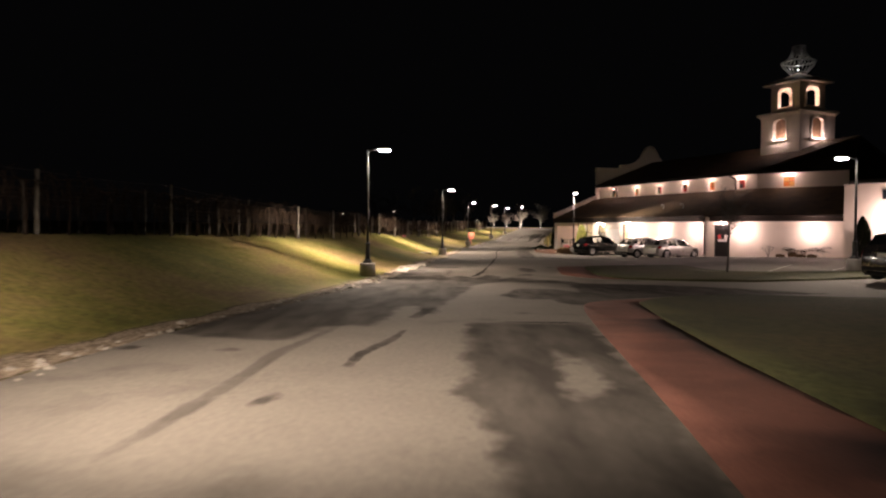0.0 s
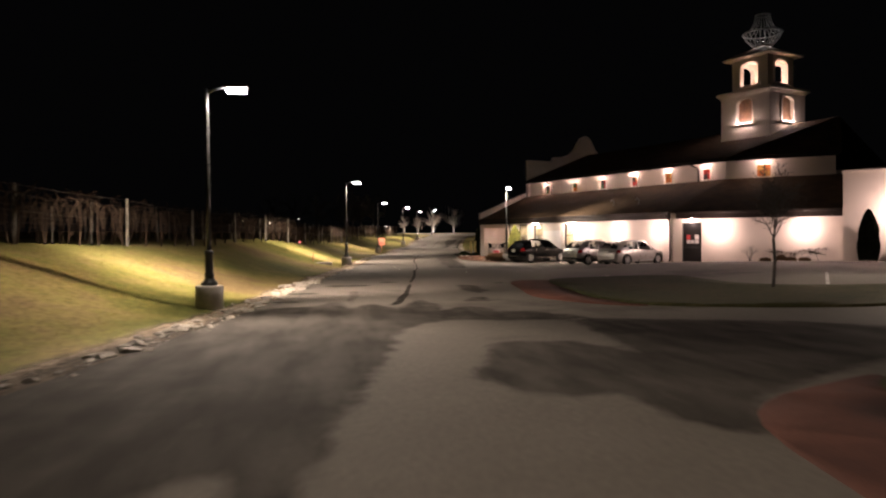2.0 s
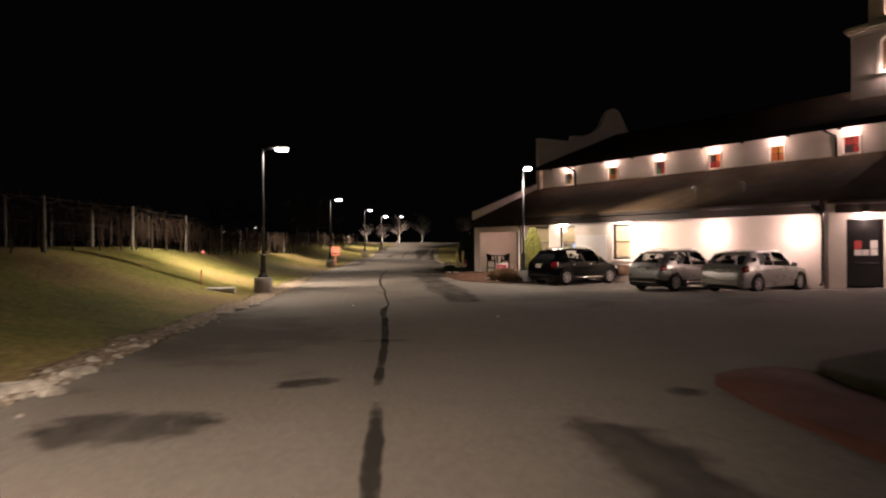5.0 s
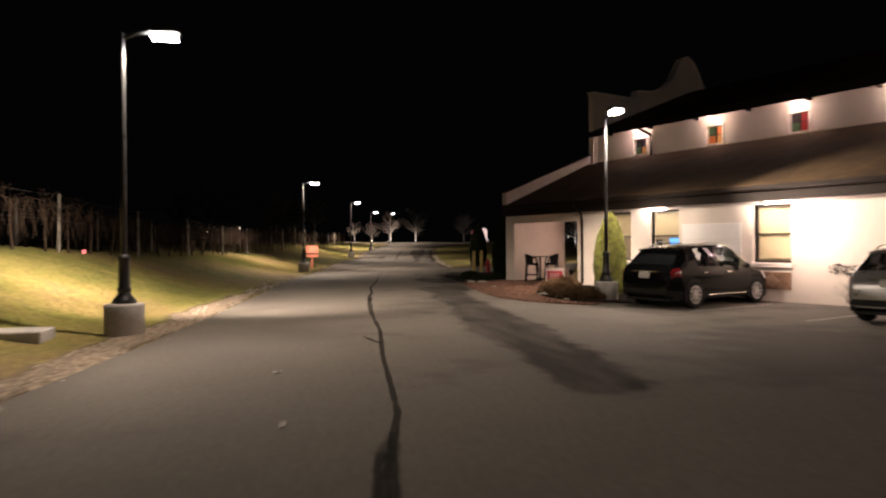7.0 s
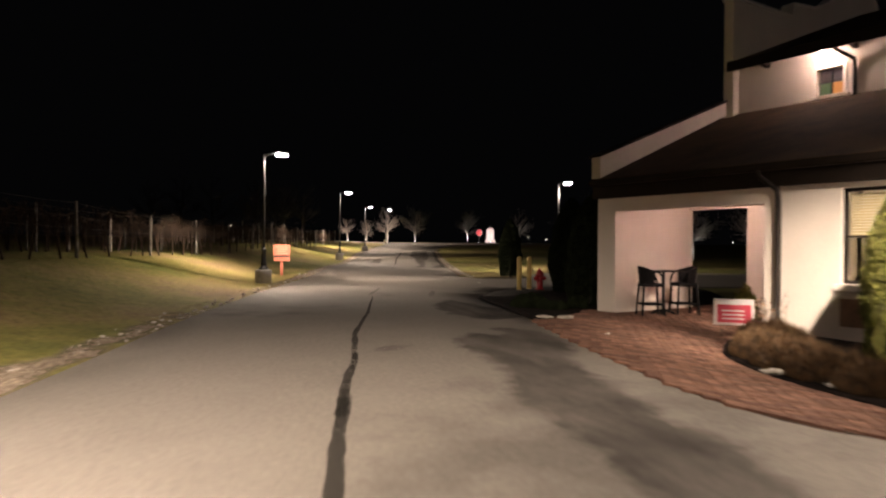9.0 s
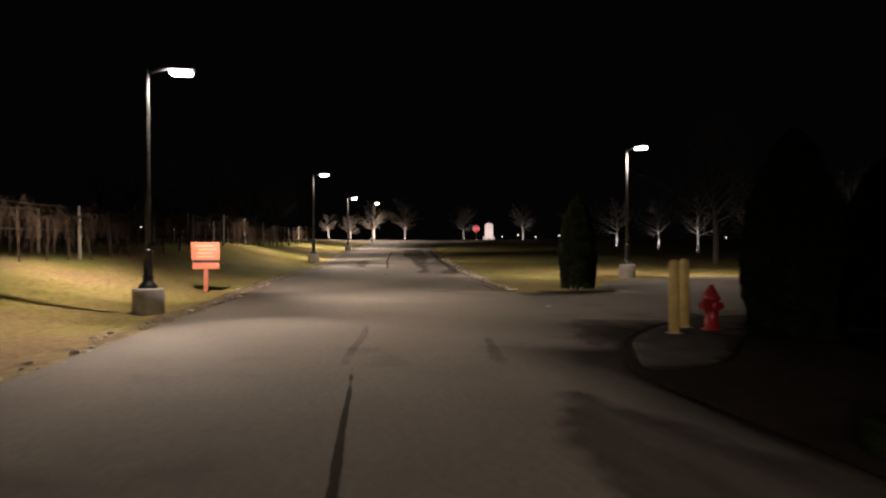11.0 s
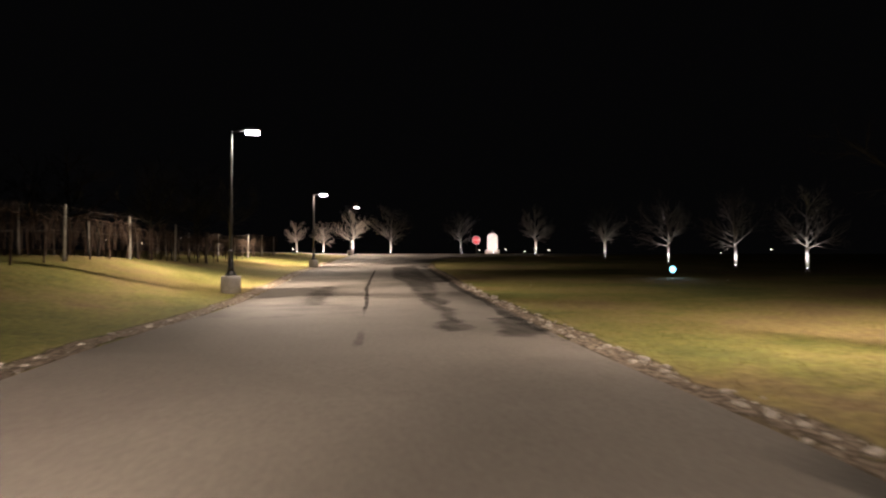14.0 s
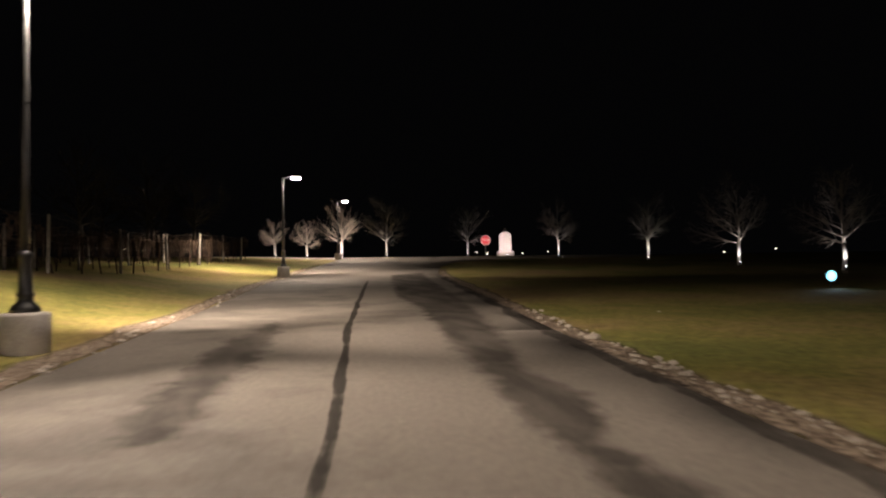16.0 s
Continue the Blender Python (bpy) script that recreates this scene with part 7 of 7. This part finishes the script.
# ---- small things on and in the building ----
for sv, dv in ((15.2, 1.5), (17.6, 1.5)):
    q = FA @ Vector((sv, dv, 1.95 + (dv + 0.14) * 0.4))
    v = thing("roof_vent", q.x, q.y, q.z, "small bent metal vent pipe on the shingle roof", "vent", "roof vents")
    bm = bmesh.new()
    tube(bm, [q + Vector((0, 0, -0.1)), q + Vector((0, 0, 0.28)), q + Vector((-0.06, 0.02, 0.38)), q + Vector((-0.18, -0.02, 0.36)), q + Vector((-0.22, -0.04, 0.26))], 0.045, 8)
    part("pipe", bm, M_STEEL, v, smooth=True)
tv_at = FA @ Matrix.Translation((8.2, 0.95, -0.2))
tv = thing("television", 0, 0, 0, "wall television with a blue picture seen through the window", "television")
tv.matrix_basis = tv_at
bm = bmesh.new()
box(bm, -0.38, 0.38, 0.0, 0.05, 0.22, 0.68, tv_at, 0.008)
part("case", bm, M_PLASTIC, tv)
bm = bmesh.new()
box(bm, -0.36, 0.36, -0.004, -0.0005, 0.24, 0.66, tv_at)
part("screen", bm, glow("blue_screen", (0.12, 0.35, 0.8), 1.6), tv, "glowing blue screen")
bm = bmesh.new()
box(bm, -0.05, 0.05, 0.05, 2.04, 0.4, 0.5, tv_at)
part("bracket", bm, M_PLASTIC, tv)

# neon sign hanging inside the window, its strokes cannot be read
ns = thing("neon_sign", 0, 0, 0, "white neon sign with curled strokes hanging in the window", "sign")
ns.matrix_basis = FA @ Matrix.Translation((7.93, 0.26, 0.02))
M_NEON = glow("white_neon", (1.0, 0.93, 0.85), 0.9)
bm = bmesh.new()
box(bm, -0.13, 0.13, 0.02, 0.035, -0.36, 0.38, ns.matrix_basis, 0.005)
part("backing", bm, M_PLASTIC, ns)
for k in range(6):
    bm = bmesh.new()
    z = -0.3 + 0.12 * k
    tube(bm, [ns.matrix_basis @ Vector((0.1 * math.cos(a) * (1 if k % 2 else -1), 0.0, z + 0.035 * math.sin(2 * a))) for a in [math.pi * j / 8 for j in range(9)]], 0.006, 5)
    part("tube", bm, M_NEON, ns)

# ---- short grass on the banks beside the road ----
def grass(name, count, place, seed, label):
    r = random.Random(seed)
    vs, fs = [], []
    for _ in range(count):
        x, y = place(r)
        z = ground_z(x, y) - 0.005
        for _ in range(3):
            a, h, w = r.uniform(0, 2 * math.pi), r.uniform(0.01, 0.026), r.uniform(0.005, 0.01)
            ox, oy = x + r.uniform(-0.05, 0.05), y + r.uniform(-0.05, 0.05)
            lx, ly = r.uniform(-0.03, 0.03), r.uniform(-0.03, 0.03)
            n = len(vs)
            vs += [(ox - w * math.cos(a), oy - w * math.sin(a), z), (ox + w * math.cos(a), oy + w * math.sin(a), z), (ox + lx, oy + ly, z + h)]
            fs.append((n, n + 1, n + 2))
    me = bpy.data.meshes.new(name)
    me.from_pydata(vs, [], fs)
    me.materials.append(M_GRASS)
    return tagged(new(name, me), label, "grass", kind="stuff")


def left_bank(r):
    y = r.uniform(2, 125)
    return left_x(y) - 0.75 - 6.0 * r.random() ** 1.5, y


def right_lawn(r):
    y = r.uniform(98, 140)
    return lerp(RIGHT, y) + 0.75 + 7.0 * r.random() ** 1.5, y


grass("grass", 42000, left_bank, 301, "short mown winter grass on the bank")
grass("grass", 14000, right_lawn, 302, "short mown winter grass on the far lawn")

# ---- brick pavers in front of the porch ----
def paver_material(name, per_island):
    m = material(name, (0.175, 0.098, 0.072), 0.9, scale=2, vary=0.15, detail_scale=45, bump=0.4, dist=0.006, spec=0.15)
    nt = m.node_tree
    b = nt.nodes["Principled BSDF"]
    src = nt.nodes.new("ShaderNodeNewGeometry" if per_island else "ShaderNodeObjectInfo")
    out = src.outputs["Random Per Island"] if per_island else src.outputs["Random"]
    rp = nt.nodes.new("ShaderNodeValToRGB")
    rp.color_ramp.elements[0].color, rp.color_ramp.elements[1].color = (0.55, 0.5, 0.5, 1), (1.25, 1.2, 1.1, 1)
    nt.links.new(out, rp.inputs["Fac"])
    mx = nt.nodes.new("ShaderNodeMix")
    mx.data_type, mx.blend_type = "RGBA", "MULTIPLY"
    mx.inputs["Factor"].default_value = 1.0
    old = b.inputs["Base Color"].links[0].from_socket
    nt.links.new(old, mx.inputs["A"])
    nt.links.new(rp.outputs["Color"], mx.inputs["B"])
    nt.links.new(mx.outputs["Result"], b.inputs["Base Color"])
    return m


def inside(x, y, poly):
    c = False
    for (x0, y0), (x1, y1) in zip(poly, poly[1:] + poly[:1]):
        if (y0 > y) != (y1 > y) and x < (x1 - x0) * (y - y0) / (y1 - y0) + x0:
            c = not c
    return c


PW, PH = 0.23, 0.115


def paver_shape(bm, m):
    a, b = PW / 2 - 0.005, PH / 2 - 0.005
    lo = [bm.verts.new(m @ Vector((sx * a, sy * b, -0.03))) for sx, sy in ((-1, -1), (1, -1), (1, 1), (-1, 1))]
    hi = [bm.verts.new(m @ Vector((sx * (a - 0.006), sy * (b - 0.006), 0.0))) for sx, sy in ((-1, -1), (1, -1), (1, 1), (-1, 1))]
    bm.faces.new(hi)
    for i in range(4):
        bm.faces.new((lo[i], lo[(i + 1) % 4], hi[(i + 1) % 4], hi[i]))


M_PAVER_ONE, M_PAVER_MANY = paver_material("red_brick_paver", False), paver_material("red_brick_pavers", True)
bm = bmesh.new()
paver_shape(bm, Matrix.Identity(4))
PAVER = finish(bm, "paver", M_PAVER_ONE)
rest = bmesh.new()
pr = random.Random(21)
tilt = math.degrees(math.atan2(UA.y, UA.x))
count = 0
for j in range(-60, 130):
    for i in range(-30, 60):
        q = FA @ Vector((1.0 + i * PW + (j % 2) * PW / 2, -j * PH + 2.0, 0))
        if not inside(q.x, q.y, PLAZA) or (q - P0).dot(NA) > -0.02 and (q - P0).dot(UA) > 4.3:
            continue
        m = pose(q.x, q.y, ground_z(q.x, q.y) + 0.058 + pr.uniform(-0.003, 0.003), pr.uniform(-1.2, 1.2), pr.uniform(-1.2, 1.2), tilt + pr.uniform(-0.8, 0.8))
        if count < 300 and q.x < 10.9 and 68.0 < q.y < 76:
            o = new("paver", PAVER)
            o.parent = plaza
            o.matrix_basis = m
            count += 1
        else:
            paver_shape(rest, m)
o = new("pavers", finish(rest, "pavers", M_PAVER_MANY))
o.parent = plaza
tagged(o, kind="stuff")
